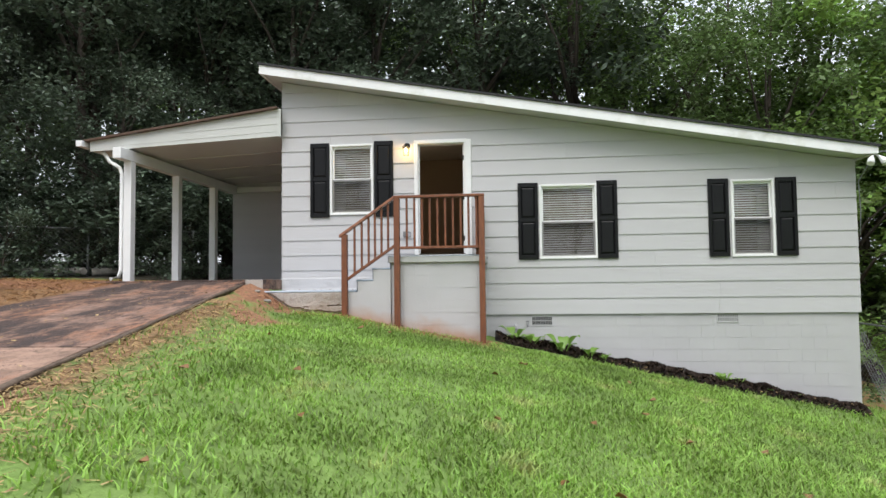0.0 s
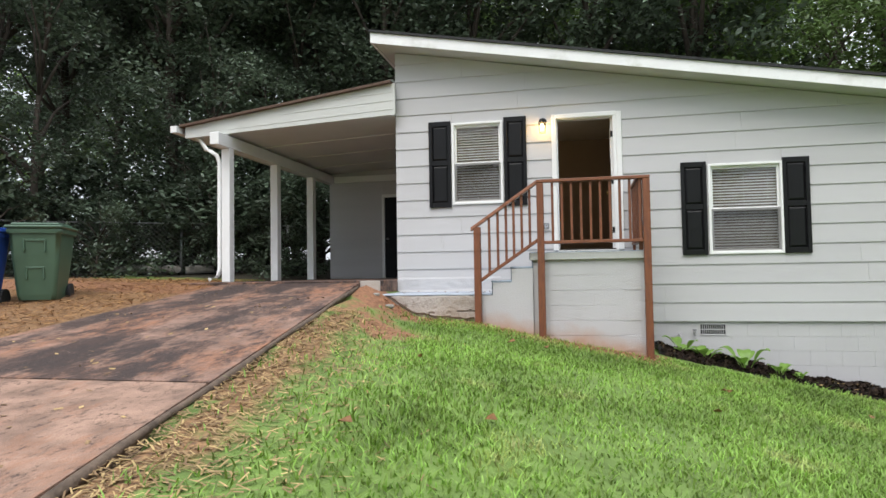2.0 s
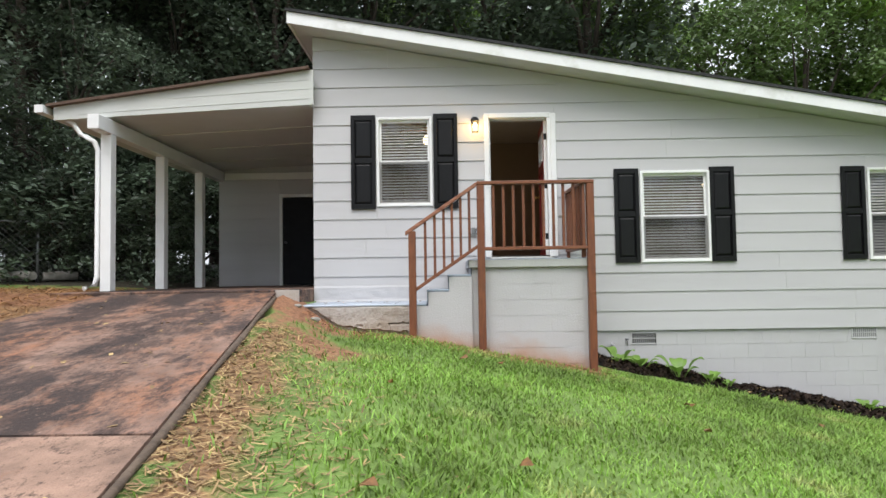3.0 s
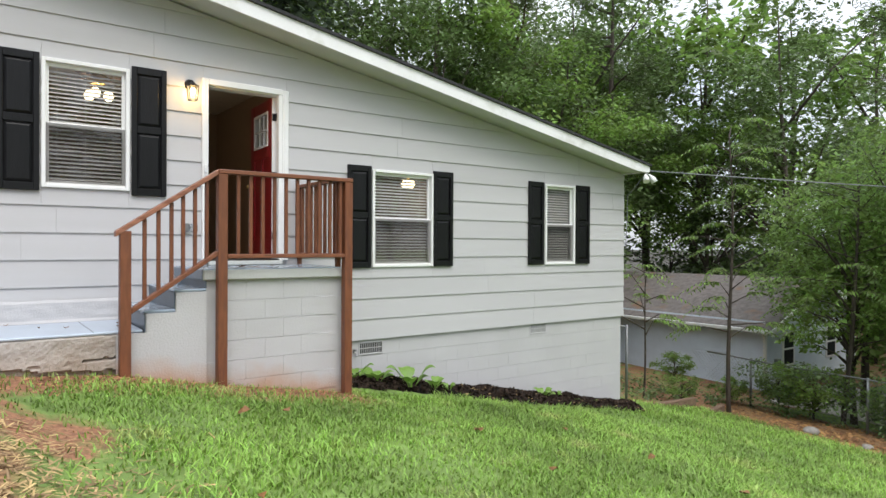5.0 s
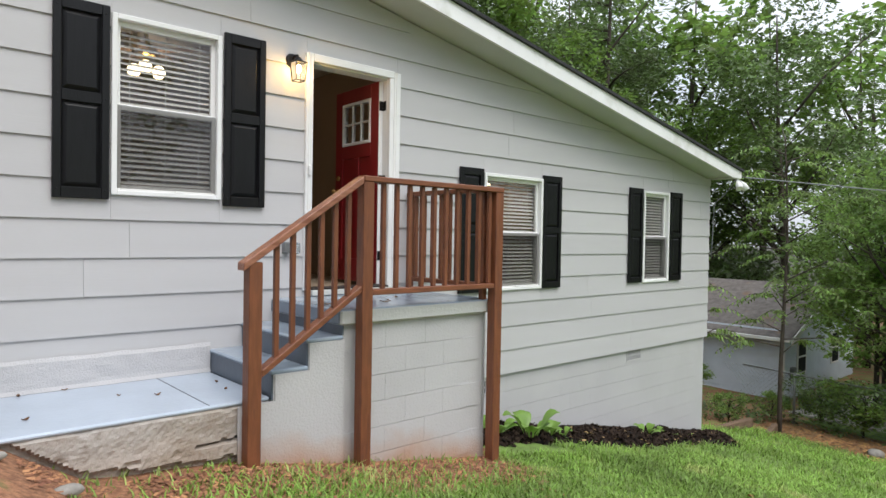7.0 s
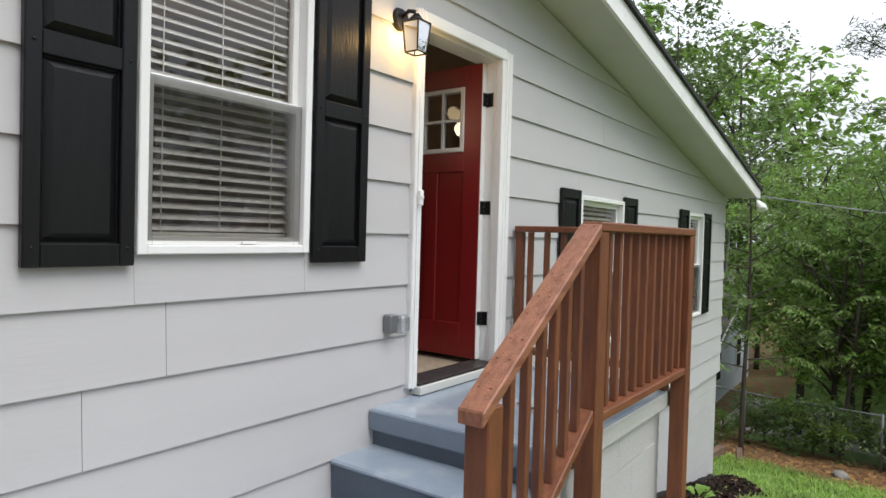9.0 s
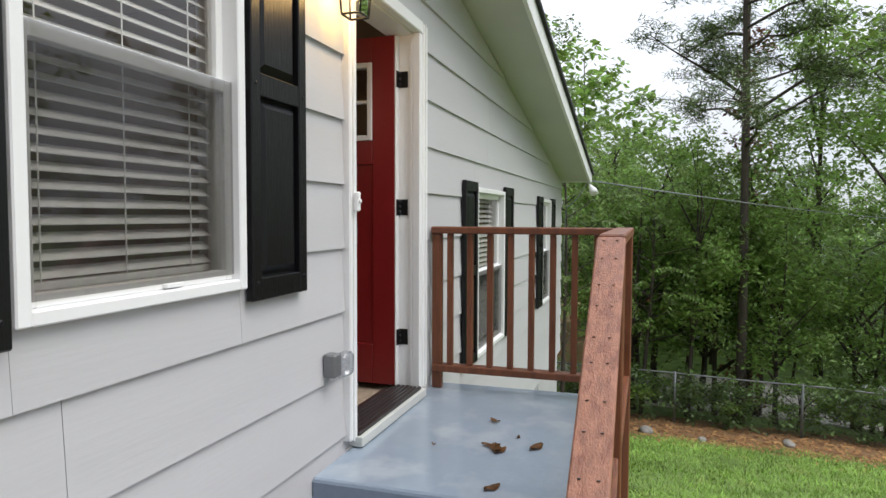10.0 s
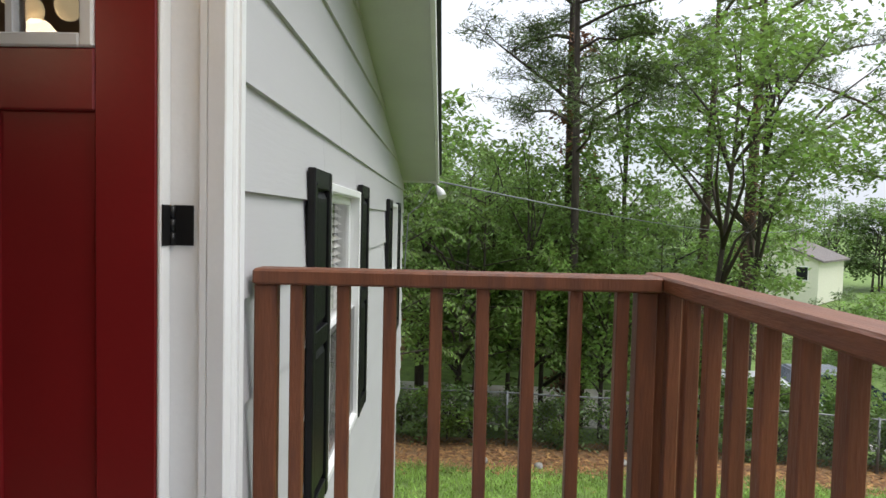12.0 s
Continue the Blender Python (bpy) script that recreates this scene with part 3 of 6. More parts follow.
box(bm, 0.74, X1 - 0.15, WALL_Y + 0.165, RY1, 1.2, 1.3)
setting("floor_lower_rooms", bm, M_CARPET, "tan carpeted lower room floor", "floor")
bm = B()
prism(bm, [(0.74, 4.15), (X1 - 0.15, 3.72), (X1 - 0.15, 3.76), (0.74, 4.2)], WALL_Y + 0.165, RY1)
setting("ceiling_lower_rooms", bm, M_INCEIL, "pale lower room ceiling", "ceiling")
bm = B()
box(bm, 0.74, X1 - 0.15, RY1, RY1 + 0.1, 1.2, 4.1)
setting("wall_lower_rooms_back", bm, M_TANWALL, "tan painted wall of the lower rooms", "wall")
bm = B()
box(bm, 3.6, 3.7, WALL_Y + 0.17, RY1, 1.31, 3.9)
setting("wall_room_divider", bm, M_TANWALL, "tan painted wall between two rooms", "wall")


# ---- windows ----
def sheet(x0, x1, y, z0, z1, flip=False):
    """A thin pane whose outer face looks along -y (or +y)."""
    bm = B()
    v = [bm.verts.new(p) for p in ((x0, y, z0), (x1, y, z0), (x1, y, z1), (x0, y, z1))]
    bm.faces.new(v[::-1] if flip else v)
    return bm


def build_window(name, key, label):
    x0, x1, z0, z1 = OPEN[key]
    w, h = x1 - x0, z1 - z0
    ob = thing(name, ((x0 + x1) / 2, WALL_Y, z0), label, "window", kind="structure")
    ob["kind"] = "structure"
    f = 0.038
    bm = B()
    yf, yb = -0.025, 0.10
    box(bm, -w / 2, -w / 2 + f, yf, yb, 0, h, 0.004)
    box(bm, w / 2 - f, w / 2, yf, yb, 0, h, 0.004)
    box(bm, -w / 2 + f, w / 2 - f, yf, yb, h - f, h, 0.004)
    box(bm, -w / 2 + f, w / 2 - f, yf, yb, 0, f * 0.9, 0.004)
    part("window_frame", bm, M_VINYL, ob)
    mid = h * 0.495
    s = 0.032
    for nm, a, c, y, lo in (("upper_sash", mid - 0.012, h - f, 0.03, 0.05), ("lower_sash", f * 0.9, mid + 0.012, 0.005, 0.03)):
        bm = B()
        box(bm, -w / 2 + f, -w / 2 + f + s, y, y + 0.035, a, c, 0.003)
        box(bm, w / 2 - f - s, w / 2 - f, y, y + 0.035, a, c, 0.003)
        box(bm, -w / 2 + f + s, w / 2 - f - s, y, y + 0.035, c - s - 0.008, c, 0.003)
        box(bm, -w / 2 + f + s, w / 2 - f - s, y, y + 0.035, a, a + s, 0.003)
        sash = part(nm, bm, M_VINYL, ob)
        bm = sheet(-w / 2 + f + s - 0.004, w / 2 - f - s + 0.004, y + 0.018, a + s - 0.004, c - s)
        g = part("pane", bm, M_GLASS, sash)
        g.visible_shadow = False
        if nm == "lower_sash":
            bm = sheet(-w / 2 + f + 0.002, w / 2 - f - 0.002, y - 0.006, a + 0.016, c - 0.004)
            g = part("insect_screen", bm, M_SCREEN, ob, "dark insect screen")
            g.visible_shadow = False
    bm = B()
    box(bm, 0.05, 0.12, -0.012, 0.004, f * 0.9 + 0.004, f * 0.9 + 0.016, 0.002)
    part("sash_latch", bm, M_VINYL, ob)
    bm = B()
    box(bm, -w / 2 + f, w / 2 - f, 0.08, 0.115, h - f - 0.03, h - f + 0.01, 0.003)
    part("blind_headrail", bm, M_BLIND, ob)
    bm = B()
    box(bm, -w / 2 + f + 0.005, w / 2 - f - 0.005, -0.020, 0.020, -0.0012, 0.0012)
    bm.transform(Matrix.Rotation(radians(36), 4, "X"))
    me = mesh_of("blind_slat", bm, M_BLIND)
    z = 0.10
    while z < h - f - 0.05:
        piece("blind_slat", me, ob, (0, 0.097, z))
        z += 0.0415
    bm = B()
    for x in (-w * 0.32, 0, w * 0.32):
        box(bm, x - 0.0015, x + 0.0015, 0.074, 0.077, 0.08, h - f)
    part("blind_cord", bm, M_BLIND, ob)
    bm = B()
    box(bm, -w / 2 + f + 0.005, w / 2 - f - 0.005, 0.083, 0.111, 0.06, 0.082, 0.004)
    part("blind_bottom_rail", bm, M_BLIND, ob)
    return ob


build_window("window_1", "w1", "white double-hung vinyl window with open blinds")
build_window("window_2", "w2", "wide white double-hung window with open blinds")
build_window("window_3", "w3", "narrow white double-hung window with open blinds")


# ---- shutters ----
SCREW = mesh_of("screw", ball(B(), (0, 0, 0), 0.007, 6, 1, 0.5, 1), M_SHUT)


def build_shutter(loc, w, h, label):
    ob = thing("shutter", loc, label, "shutter", "window shutters")
    st, rl = 0.052, 0.075
    y0, y1 = -0.034, -0.004
    midz = h * 0.515
    for x in (-w / 2, w / 2 - st):
        part("stile", box(B(), x, x + st, y0, y1, 0, h, 0.004), M_SHUT, ob)
    for z in (0, midz - rl / 2, h - rl):
        part("cross_rail", box(B(), -w / 2 + st, w / 2 - st, y0 + 0.002, y1, z, z + rl, 0.003), M_SHUT, ob)
    for a, c in ((rl, midz - rl / 2), (midz + rl / 2, h - rl)):
        bm = B()
        xa, xc, d = -w / 2 + st, w / 2 - st, 0.035
        ring = []
        for k, y in ((0.0, -0.010), (0.006, -0.010), (d, -0.027)):
            ring.append([bm.verts.new(p) for p in ((xa + k, y, a + k), (xc - k, y, a + k), (xc - k, y, c - k), (xa + k, y, c - k))])
        for r, s in zip(ring, ring[1:]):
            for i in range(4):
                bm.faces.new((r[i], r[(i + 1) % 4], s[(i + 1) % 4], s[i]))
        bm.faces.new(ring[-1])
        part("raised_panel", bm, M_SHUT, ob)
    for x in (-w / 2 + st / 2, w / 2 - st / 2):
        for z in (0.06, midz, h - 0.06):
            piece("screw", SCREW, ob, (x, y0, z))
    return ob


for x, w, z0, z1, lab in ((-2.552, 0.355, 3.008, 4.372, "black raised-panel shutter beside the porch window"), (-1.362, 0.35, 3.0, 4.378, "black raised-panel shutter between window and door"),
                          (1.222, 0.353, 2.18, 3.535, "black raised-panel shutter beside the wide window"), (2.59, 0.353, 2.182, 3.543, "black raised-panel shutter beside the wide window"),
                          (4.458, 0.34, 2.182, 3.518, "black raised-panel shutter beside the narrow window"), (5.565, 0.34, 2.182, 3.514, "black raised-panel shutter beside the narrow window")):
    build_shutter((x, WALL_Y, z0), w, z1 - z0, lab)


# ---- front door ----
door_frame = thing("door_frame", (-0.29, WALL_Y, 2.29), "white painted front door casing and jambs", "door frame", kind="structure")
for nm, a, c, z0, z1 in (("casing", -0.805, -0.735, 2.29, 4.37), ("casing", 0.15, 0.228, 2.29, 4.36), ("head_casing", -0.735, 0.15, 4.30, 4.37)):
    bm = box(B(), a, c, WALL_Y - 0.028, WALL_Y + 0.02, z0, z1, 0.006)
    if nm == "casing":
        box(bm, a + 0.022, a + 0.030, WALL_Y - 0.034, WALL_Y - 0.026, z0, z1)
    part(nm, bm, M_WHITE, door_frame, world=True)
for a, c in ((-0.745, -0.725), (0.114, 0.16)):
    bm = box(B(), a, c, WALL_Y + 0.021, WALL_Y + 0.17, 2.27, 4.31, 0.003)
    s = 1 if a < -0.3 else -1
    if s > 0:
        box(bm, c, c + 0.012, WALL_Y + 0.05, WALL_Y + 0.085, 2.29, 4.30)
    else:
        box(bm, a - 0.012, 0.149, WALL_Y - 0.022, WALL_Y + 0.0205, 2.29, 4.299, 0.003)
        box(bm, a - 0.012, a - 0.0005, WALL_Y + 0.021, WALL_Y + 0.036, 2.29, 4.30)
    part("jamb", bm, M_WHITE, door_frame, world=True)
part("head_jamb", box(B(), -0.725, 0.114, WALL_Y + 0.021, WALL_Y + 0.17, 4.29, 4.31), M_WHITE, door_frame, world=True)
bm = box(B(), -0.735, 0.15, WALL_Y - 0.05, WALL_Y + 0.02, 2.245, 2.292, 0.004)
part("sill_board", bm, M_SOFFIT, door_frame, "grey-white painted sill board", world=True)
bm = B()
for k in range(7):
    box(bm, -0.724, 0.112, WALL_Y - 0.03 + k * 0.025, WALL_Y - 0.012 + k * 0.025, 2.292, 2.309, 0.003)
box(bm, -0.724, 0.112, WALL_Y - 0.03, WALL_Y + 0.17, 2.288, 2.299)
part("threshold", bm, M_ALU, door_frame, "dark ribbed metal threshold", world=True)


def build_door():
    ob = thing("door_1", (0.112, WALL_Y + 0.103, 2.312), "red six-light craftsman front door standing open inward", "door", rz=87.5, kind="structure")
    w, h, t = 0.83, 1.975, 0.044
    y0, y1 = 0.0, t

    def b(nm, a, c, z0, z1, m=M_DOOR, ya=y0, yb=y1, bev=0.004, lab=""):
        return part(nm, box(B(), a, c, ya, yb, z0, z1, bev), m, ob, lab)

    b("hinge_stile", 0.012, 0.15, 0, h)
    b("edge_strip", 0.0, 0.0118, 0, h, M_WHITE, lab="white door edge")
    b("lock_stile", w - 0.14, w, 0, h)
    b("top_rail", 0.15, w - 0.14, h - 0.14, h)
    b("lock_rail", 0.15, w - 0.14, 1.262, 1.397)
    b("bottom_rail", 0.15, w - 0.14, 0, 0.23)
    mx = (0.15 + w - 0.14) / 2
    b("mid_stile", mx - 0.05, mx + 0.05, 0.23, 1.262)
    for a, c in ((0.15, mx - 0.05), (mx + 0.05, w - 0.14)):
        b("recessed_panel", a, c, 0.23, 1.262, ya=0.014, yb=t - 0.014, bev=0)
    ga, gc, g0, g1 = 0.15, w - 0.14, 1.397, h - 0.14
    bm = B()
    for a, c, z0, z1 in ((ga, ga + 0.03, g0, g1), (gc - 0.03, gc, g0, g1), (ga + 0.03, gc - 0.03, g0, g0 + 0.03), (ga + 0.03, gc - 0.03, g1 - 0.03, g1)):
        box(bm, a, c, -0.006, t + 0.008, z0, z1, 0.004)
    light = part("light_frame", bm, M_WHITE, ob, "white window frame in the door")
    bm = B()
    for k in (1, 2):
        x = ga + 0.03 + (gc - ga - 0.06) * k / 3
        box(bm, x - 0.009, x + 0.009, 0.006, t, g0 + 0.03, g1 - 0.03, 0.002)
    box(bm, ga + 0.03, gc - 0.03, 0.007, t - 0.001, (g0 + g1) / 2 - 0.009, (g0 + g1) / 2 + 0.009, 0.002)
    part("muntin", bm, M_WHITE, light)
    for i in range(3):
        for j in range(2):
            a = ga + 0.03 + (gc - ga - 0.06) * i / 3
            z = g0 + 0.03 + (g1 - g0 - 0.06) * j / 2
            p = part("pane", sheet(a + 0.004, a + (gc - ga - 0.06) / 3 - 0.004, 0.022, z + 0.004, z + (g1 - g0 - 0.06) / 2 - 0.004, True), M_GLASS, light)
            p.visible_shadow = False
    for z in (0.232, 0.972, 1.69):
        bm = box(B(), -0.003, 0.0, 0.004, 0.043, z, z + 0.09)
        box(bm, -0.052, -0.006, -0.0015, 0.002, z, z + 0.09, 0.001)
        for k in range(3):
            tube(bm, [(-0.005, 0.004, z + 0.03 * k), (-0.005, 0.004, z + 0.03 * k + 0.028)], 0.007, 10)
        part("hinge", bm, M_BLACKM, ob, "black steel hinge")
    bm = B()
    for z, r in ((0.93, 0.029), (1.07, 0.026)):
        tube(bm, [(w - 0.07, t, z), (w - 0.07, t + 0.012, z)], r, 14)
    tube(bm, [(w - 0.07, t + 0.012, 0.93), (w - 0.07, t + 0.045, 0.93)], 0.010, 10)
    ball(bm, (w - 0.07, t + 0.06, 0.93), 0.027, 14, 1, 0.8, 1)
    part("knob", bm, M_BRASS, ob, "brass door knob and deadbolt")
    return ob


build_door()


# ---- porch: slab, block base, steps, walkway ----
porch = thing("porch", (-0.3, 10.95, 0.7), "painted concrete front porch with block base and steps", "porch", kind="structure")
bm = B()
box(bm, -1.09, 0.50, 10.455, WALL_Y + 0.012, PORCH_Z - 0.115, PORCH_Z - 0.004, 0.012)
part("slab_edge", bm, M_STUCCO, porch, "grey chipped slab edge", world=True)
bm = box(B(), -1.085, 0.495, 10.46, WALL_Y + 0.010, PORCH_Z - 0.02, PORCH_Z, 0.008)
part("slab_top", bm, M_PORCH, porch, "glossy blue-grey painted top", world=True)
# The lip carries painted shade: a darker copy of the top's blue.
part("front_lip", box(B(), -1.098, -1.0, 10.47, WALL_Y + 0.008, PORCH_Z - 0.11, PORCH_Z - 0.006, 0.008), M_LIP, porch, "front edge in darker porch blue, shade painted in", world=True)
base = part("block_base", box(B(), -1.05, 0.46, 10.515, WALL_Y + 0.04, 0.1, PORCH_Z - 0.116), M_SPLASH, porch, world=True)
for k, (xa, z) in enumerate(((-1.62, 1.862), (-1.355, 2.05))):
    zt = z
    part("step_body", box(B(), xa + 0.012, -1.052, 10.475, WALL_Y + 0.012, 0.9, zt - 0.03), M_SPLASH, porch, world=True)
    part("step_tread", box(B(), xa - 0.01, -1.053 if k else -1.34, 10.468, WALL_Y + 0.009, zt - 0.03, zt, 0.010), M_PORCH, porch, world=True)
    # Riser colour holds the shade under the tread as well.
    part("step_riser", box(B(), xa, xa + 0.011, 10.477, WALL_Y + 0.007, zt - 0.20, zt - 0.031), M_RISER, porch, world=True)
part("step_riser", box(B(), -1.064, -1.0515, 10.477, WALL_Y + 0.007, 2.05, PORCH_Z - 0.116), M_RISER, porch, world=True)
# the stepped side cheek below the rail
bm = prism(B(), [(-1.86, 0.9), (-1.052, 0.9), (-1.052, 2.02), (-1.34, 2.02), (-1.34, 1.83), (-1.60, 1.83), (-1.60, 1.655), (-1.86, 1.655)], 10.462, 10.474)
part("step_cheek", bm, M_SPLASH, porch, "grey stucco side of the steps with clay splashes", world=True)

walkway = thing("walkway", (-2.5, 11.0, 1.2), "raised concrete walk with pale blue-grey painted top", "walkway", kind="structure")


def rough_kerb(x0, x1, y, yb, z0, z1):
    """A cast kerb whose face is pitted and spalled, with a crack running up to one end."""
    bm = B()
    nx, nz = 150, 48
    rows = []
    for i in range(nx + 1):
        x = x0 + (x1 - x0) * i / nx
        row = []
        for j in range(nz + 1):
            z = z0 + (z1 - z0) * j / nz
            d = 0.012 * noise.noise((x * 5, z * 7, 1)) + 0.008 * max(0, noise.noise((x * 16, z * 20, 5))) + 0.004 * noise.noise((x * 40, z * 40, 2))
            pit = noise.noise((x * 6, z * 11, 9))
            if pit > 0.42:
                d += 0.10 * (pit - 0.42)
            crack = 1.43 + 0.06 * (x + 2.1) + 0.02 * noise.noise((x * 14, 0, 3))
            if x > -2.12 and abs(z - crack) < 0.011 + 0.006 * noise.noise((x * 9, 1, 1)):
                d += 0.05
            if z < crack and x > -2.1:
                d -= 0.008
            foot = gz(x, y - 0.08) + 0.045 + 0.05 * noise.noise((x * 4, 0, 7))
            if z < foot:
                d += 0.05
            if j == nz:
                d += 0.012 + 0.008 * noise.noise((x * 11, 4, 4))
            row.append(bm.verts.new((x, y + d, z)))
        row.append(bm.verts.new((x, yb, z1)))
        rows.append(row)
    for a, c in zip(rows, rows[1:]):
        for j in range(nz + 1):
            bm.faces.new((a[j], c[j], c[j + 1], a[j + 1]))
    for row, flip in ((rows[0], 1), (rows[-1], 0)):
        v = row + [bm.verts.new((row[0].co.x, yb, z0))]
        bm.faces.new(v[::-1] if flip else v)
    bmesh.ops.recalc_face_normals(bm, faces=bm.faces)
    return bm


part("kerb_wall", rough_kerb(-3.60, -1.70, 10.492, WALL_Y + 0.04, 0.9, 1.655), M_KERB, walkway, "rough spalled stucco edge with clay splashes", world=True)
part("kerb_end", box(B(), -1.698, -1.625, 10.50, WALL_Y + 0.04, 0.9, 1.655, 0.004), M_SPLASH, walkway, world=True)
bm = B()
NB = 60
front = []
for i in range(NB + 1):
    x = -3.275 + 1.65 * i / NB
    col = []
    for j in range(9):
        z = 1.687 + 0.228 * j / 8
        col.append(bm.verts.new((x, WALL_Y - 0.016 + 0.006 * noise.noise((x * 8, z * 14, 2)) - (0.012 if j == 0 else 0) + (0.012 if j == 8 else 0), z + (0.008 * noise.noise((x * 5, 0, 0)) if j == 8 else 0))))
    front.append(col)
for a, c in zip(front, front[1:]):
    for j in range(8):
        bm.faces.new((a[j], c[j], c[j + 1], a[j + 1]))
part("parged_foot", bm, M_BLOCK, walkway, "rough grey parged footing above the walk", world=True)
part("joint", box(B(), -2.04, -2.03, 10.50, WALL_Y + 0.03, 1.684, 1.6862), M_RISER, walkway, world=True)
part("walk_top", box(B(), -3.58, -1.627, 10.49, WALL_Y + 0.035, 1.656, 1.685, 0.01), M_WALKTOP, walkway, world=True)
part("slab_facing", box(B(), -3.60, -3.29, 10.63, 10.655, 1.686, 1.88, 0.004), M_KERB, walkway, "grey stucco face of the carport slab", world=True)


# ---- porch railing ----
railing = thing("porch_railing", (-0.9, 10.41, 0.9), "redwood-stained wooden porch railing with square balusters", "railing")
RY = 10.395


def rail_post(x, y, z0, z1, s=0.046):
    bm = box(B(), x - s, x + s, y - s, y + s, z0, z1, 0.005)
    return part("post", bm, M_STAIN, railing, world=True)


rail_post(-1.80, RY, gz(-1.8, RY) - 0.1, 2.60)
rail_post(-0.93, RY, gz(-0.93, RY) - 0.1, 3.176)
rail_post(0.452, RY, gz(0.45, RY) - 0.1, 3.176)
part("wall_post", box(B(), 0.348, 0.388, 11.445, 11.505, PORCH_Z + 0.002, 3.176, 0.004), M_STAIN, railing, world=True)
part("post", box(B(), 0.352, 0.404, 10.447, 10.50, PORCH_Z + 0.002, 3.176, 0.004), M_STAIN, railing, world=True)
bal = mesh_of("baluster", box(B(), -0.017, 0.017, -0.017, 0.017, 0, 0.788, 0.003), M_STAIN)
ox, oy, oz = railing.matrix_basis.translation
for k in range(-6, 4):
    piece("baluster", bal, railing, (-0.01 + 0.126 * k - ox, RY + 0.005 - oy, 2.388 - oz))
for k in range(8):
    piece("baluster", bal, railing, (0.37 - ox, 11.395 - 0.1225 * k - oy, 2.388 - oz))
part("bottom_rail", box(B(), -0.883, 0.405, RY - 0.04, RY + 0.045, 2.345, 2.387, 0.005), M_STAINX, railing, world=True)
part("bottom_rail", box(B(), 0.33, 0.41, RY + 0.047, 11.50, 2.345, 2.387, 0.005), M_STAIN, railing, world=True)
part("top_rail", box(B(), -0.975, 0.50, RY - 0.05, RY + 0.045, 3.177, 3.219, 0.006), M_STAINX, railing, world=True)
part("top_rail", box(B(), 0.328, 0.418, RY + 0.046, 11.505, 3.177, 3.218, 0.006), M_STAIN, railing, world=True)
SL = (3.19 - 2.60) / (1.80 - 0.93)


def sloped(x0, x1, z0, th, y0, y1):
    bm = B()
    za, zc = z0, z0 + SL * (x1 - x0)
    prism(bm, [(x0, za), (x1, zc), (x1, zc + th), (x0, za + th)], y0, y1)
    bmesh.ops.bevel(bm, geom=list(bm.edges), offset=0.005, segments=1, affect="EDGES")
    return bm


# The sloping rail's paler tone is a painted highlight.
part("stair_top_rail", sloped(-1.885, -0.978, 2.545, 0.052, RY - 0.05, RY + 0.05), M_STAIN_SHEEN, railing, world=True)
part("stair_bottom_rail", sloped(-1.752, -0.978, 1.845, 0.05, RY - 0.038, RY + 0.043), M_STAINX, railing, world=True)
for x in (-1.635, -1.515, -1.40, -1.295, -1.185, -1.075):
    zb = 1.895 + SL * (x + 1.752)
    zt = 2.547 + SL * (x + 1.885)
    part("baluster", box(B(), x - 0.017, x + 0.017, RY - 0.012, RY + 0.022, zb - 0.01, zt, 0.003), M_STAIN, railing, world=True)
NAIL = mesh_of("nail_head", tube(B(), [(0, 0, 0), (0, 0, 0.0012)], 0.005, 6), M_TYRE)
for k in range(9):
    x = -1.80 + 0.1 * k + 0.015 * (k % 2)
    for y in (RY - 0.022, RY + 0.024):
        piece("nail_head", NAIL, railing, (x - ox, y - oy, 2.5972 + SL * (x + 1.885) - oz))


# ---- carport ----
carport = thing("carport", (-5.0, 13.6, 1.885), "white painted carport with square posts and sloping roof", "carport", kind="structure")


def cz(x):
    return 4.50 + 0.052 * (x + 3.28)


def ct(x):
    return 5.0 + 0.129 * (x + 3.28)


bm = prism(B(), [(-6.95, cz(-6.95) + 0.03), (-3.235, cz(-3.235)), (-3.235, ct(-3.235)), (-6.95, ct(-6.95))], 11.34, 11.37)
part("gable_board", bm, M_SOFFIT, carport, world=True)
for zz in (0.10, 0.24, 0.37):
    xa = -3.285 - (0.5 - zz) / 0.13 * 0.98 if zz > 0.12 else -6.6
    bm = prism(B(), [(max(xa, -6.8), cz(max(xa, -6.8)) + zz - 0.012), (-3.29, cz(-3.29) + zz - 0.012), (-3.29, cz(-3.29) + zz), (max(xa, -6.8), cz(max(xa, -6.8)) + zz)], 11.334, 11.339)
    part("gable_batten", bm, M_SOFFIT, carport, world=True)
bm = prism(B(), [(-7.02, ct(-7.02) + 0.002), (-3.285, ct(-3.285) + 0.002), (-3.285, ct(-3.285) + 0.04), (-7.02, ct(-7.02) + 0.04)], 11.26, 16.4)
part("roof_sheet", bm, M_RUST, carport, "rust-brown roof edge", world=True)
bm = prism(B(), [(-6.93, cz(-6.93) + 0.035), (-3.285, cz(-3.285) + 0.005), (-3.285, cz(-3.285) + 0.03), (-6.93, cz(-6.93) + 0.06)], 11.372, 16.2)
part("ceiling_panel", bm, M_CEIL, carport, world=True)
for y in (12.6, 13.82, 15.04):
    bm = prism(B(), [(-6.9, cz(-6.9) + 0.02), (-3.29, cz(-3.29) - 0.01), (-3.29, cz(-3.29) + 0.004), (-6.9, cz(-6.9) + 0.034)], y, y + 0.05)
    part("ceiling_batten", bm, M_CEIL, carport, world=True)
part("beam", box(B(), -6.28, -6.12, 11.0, 16.0, 4.13, 4.335, 0.008), M_WHITE, carport, world=True)
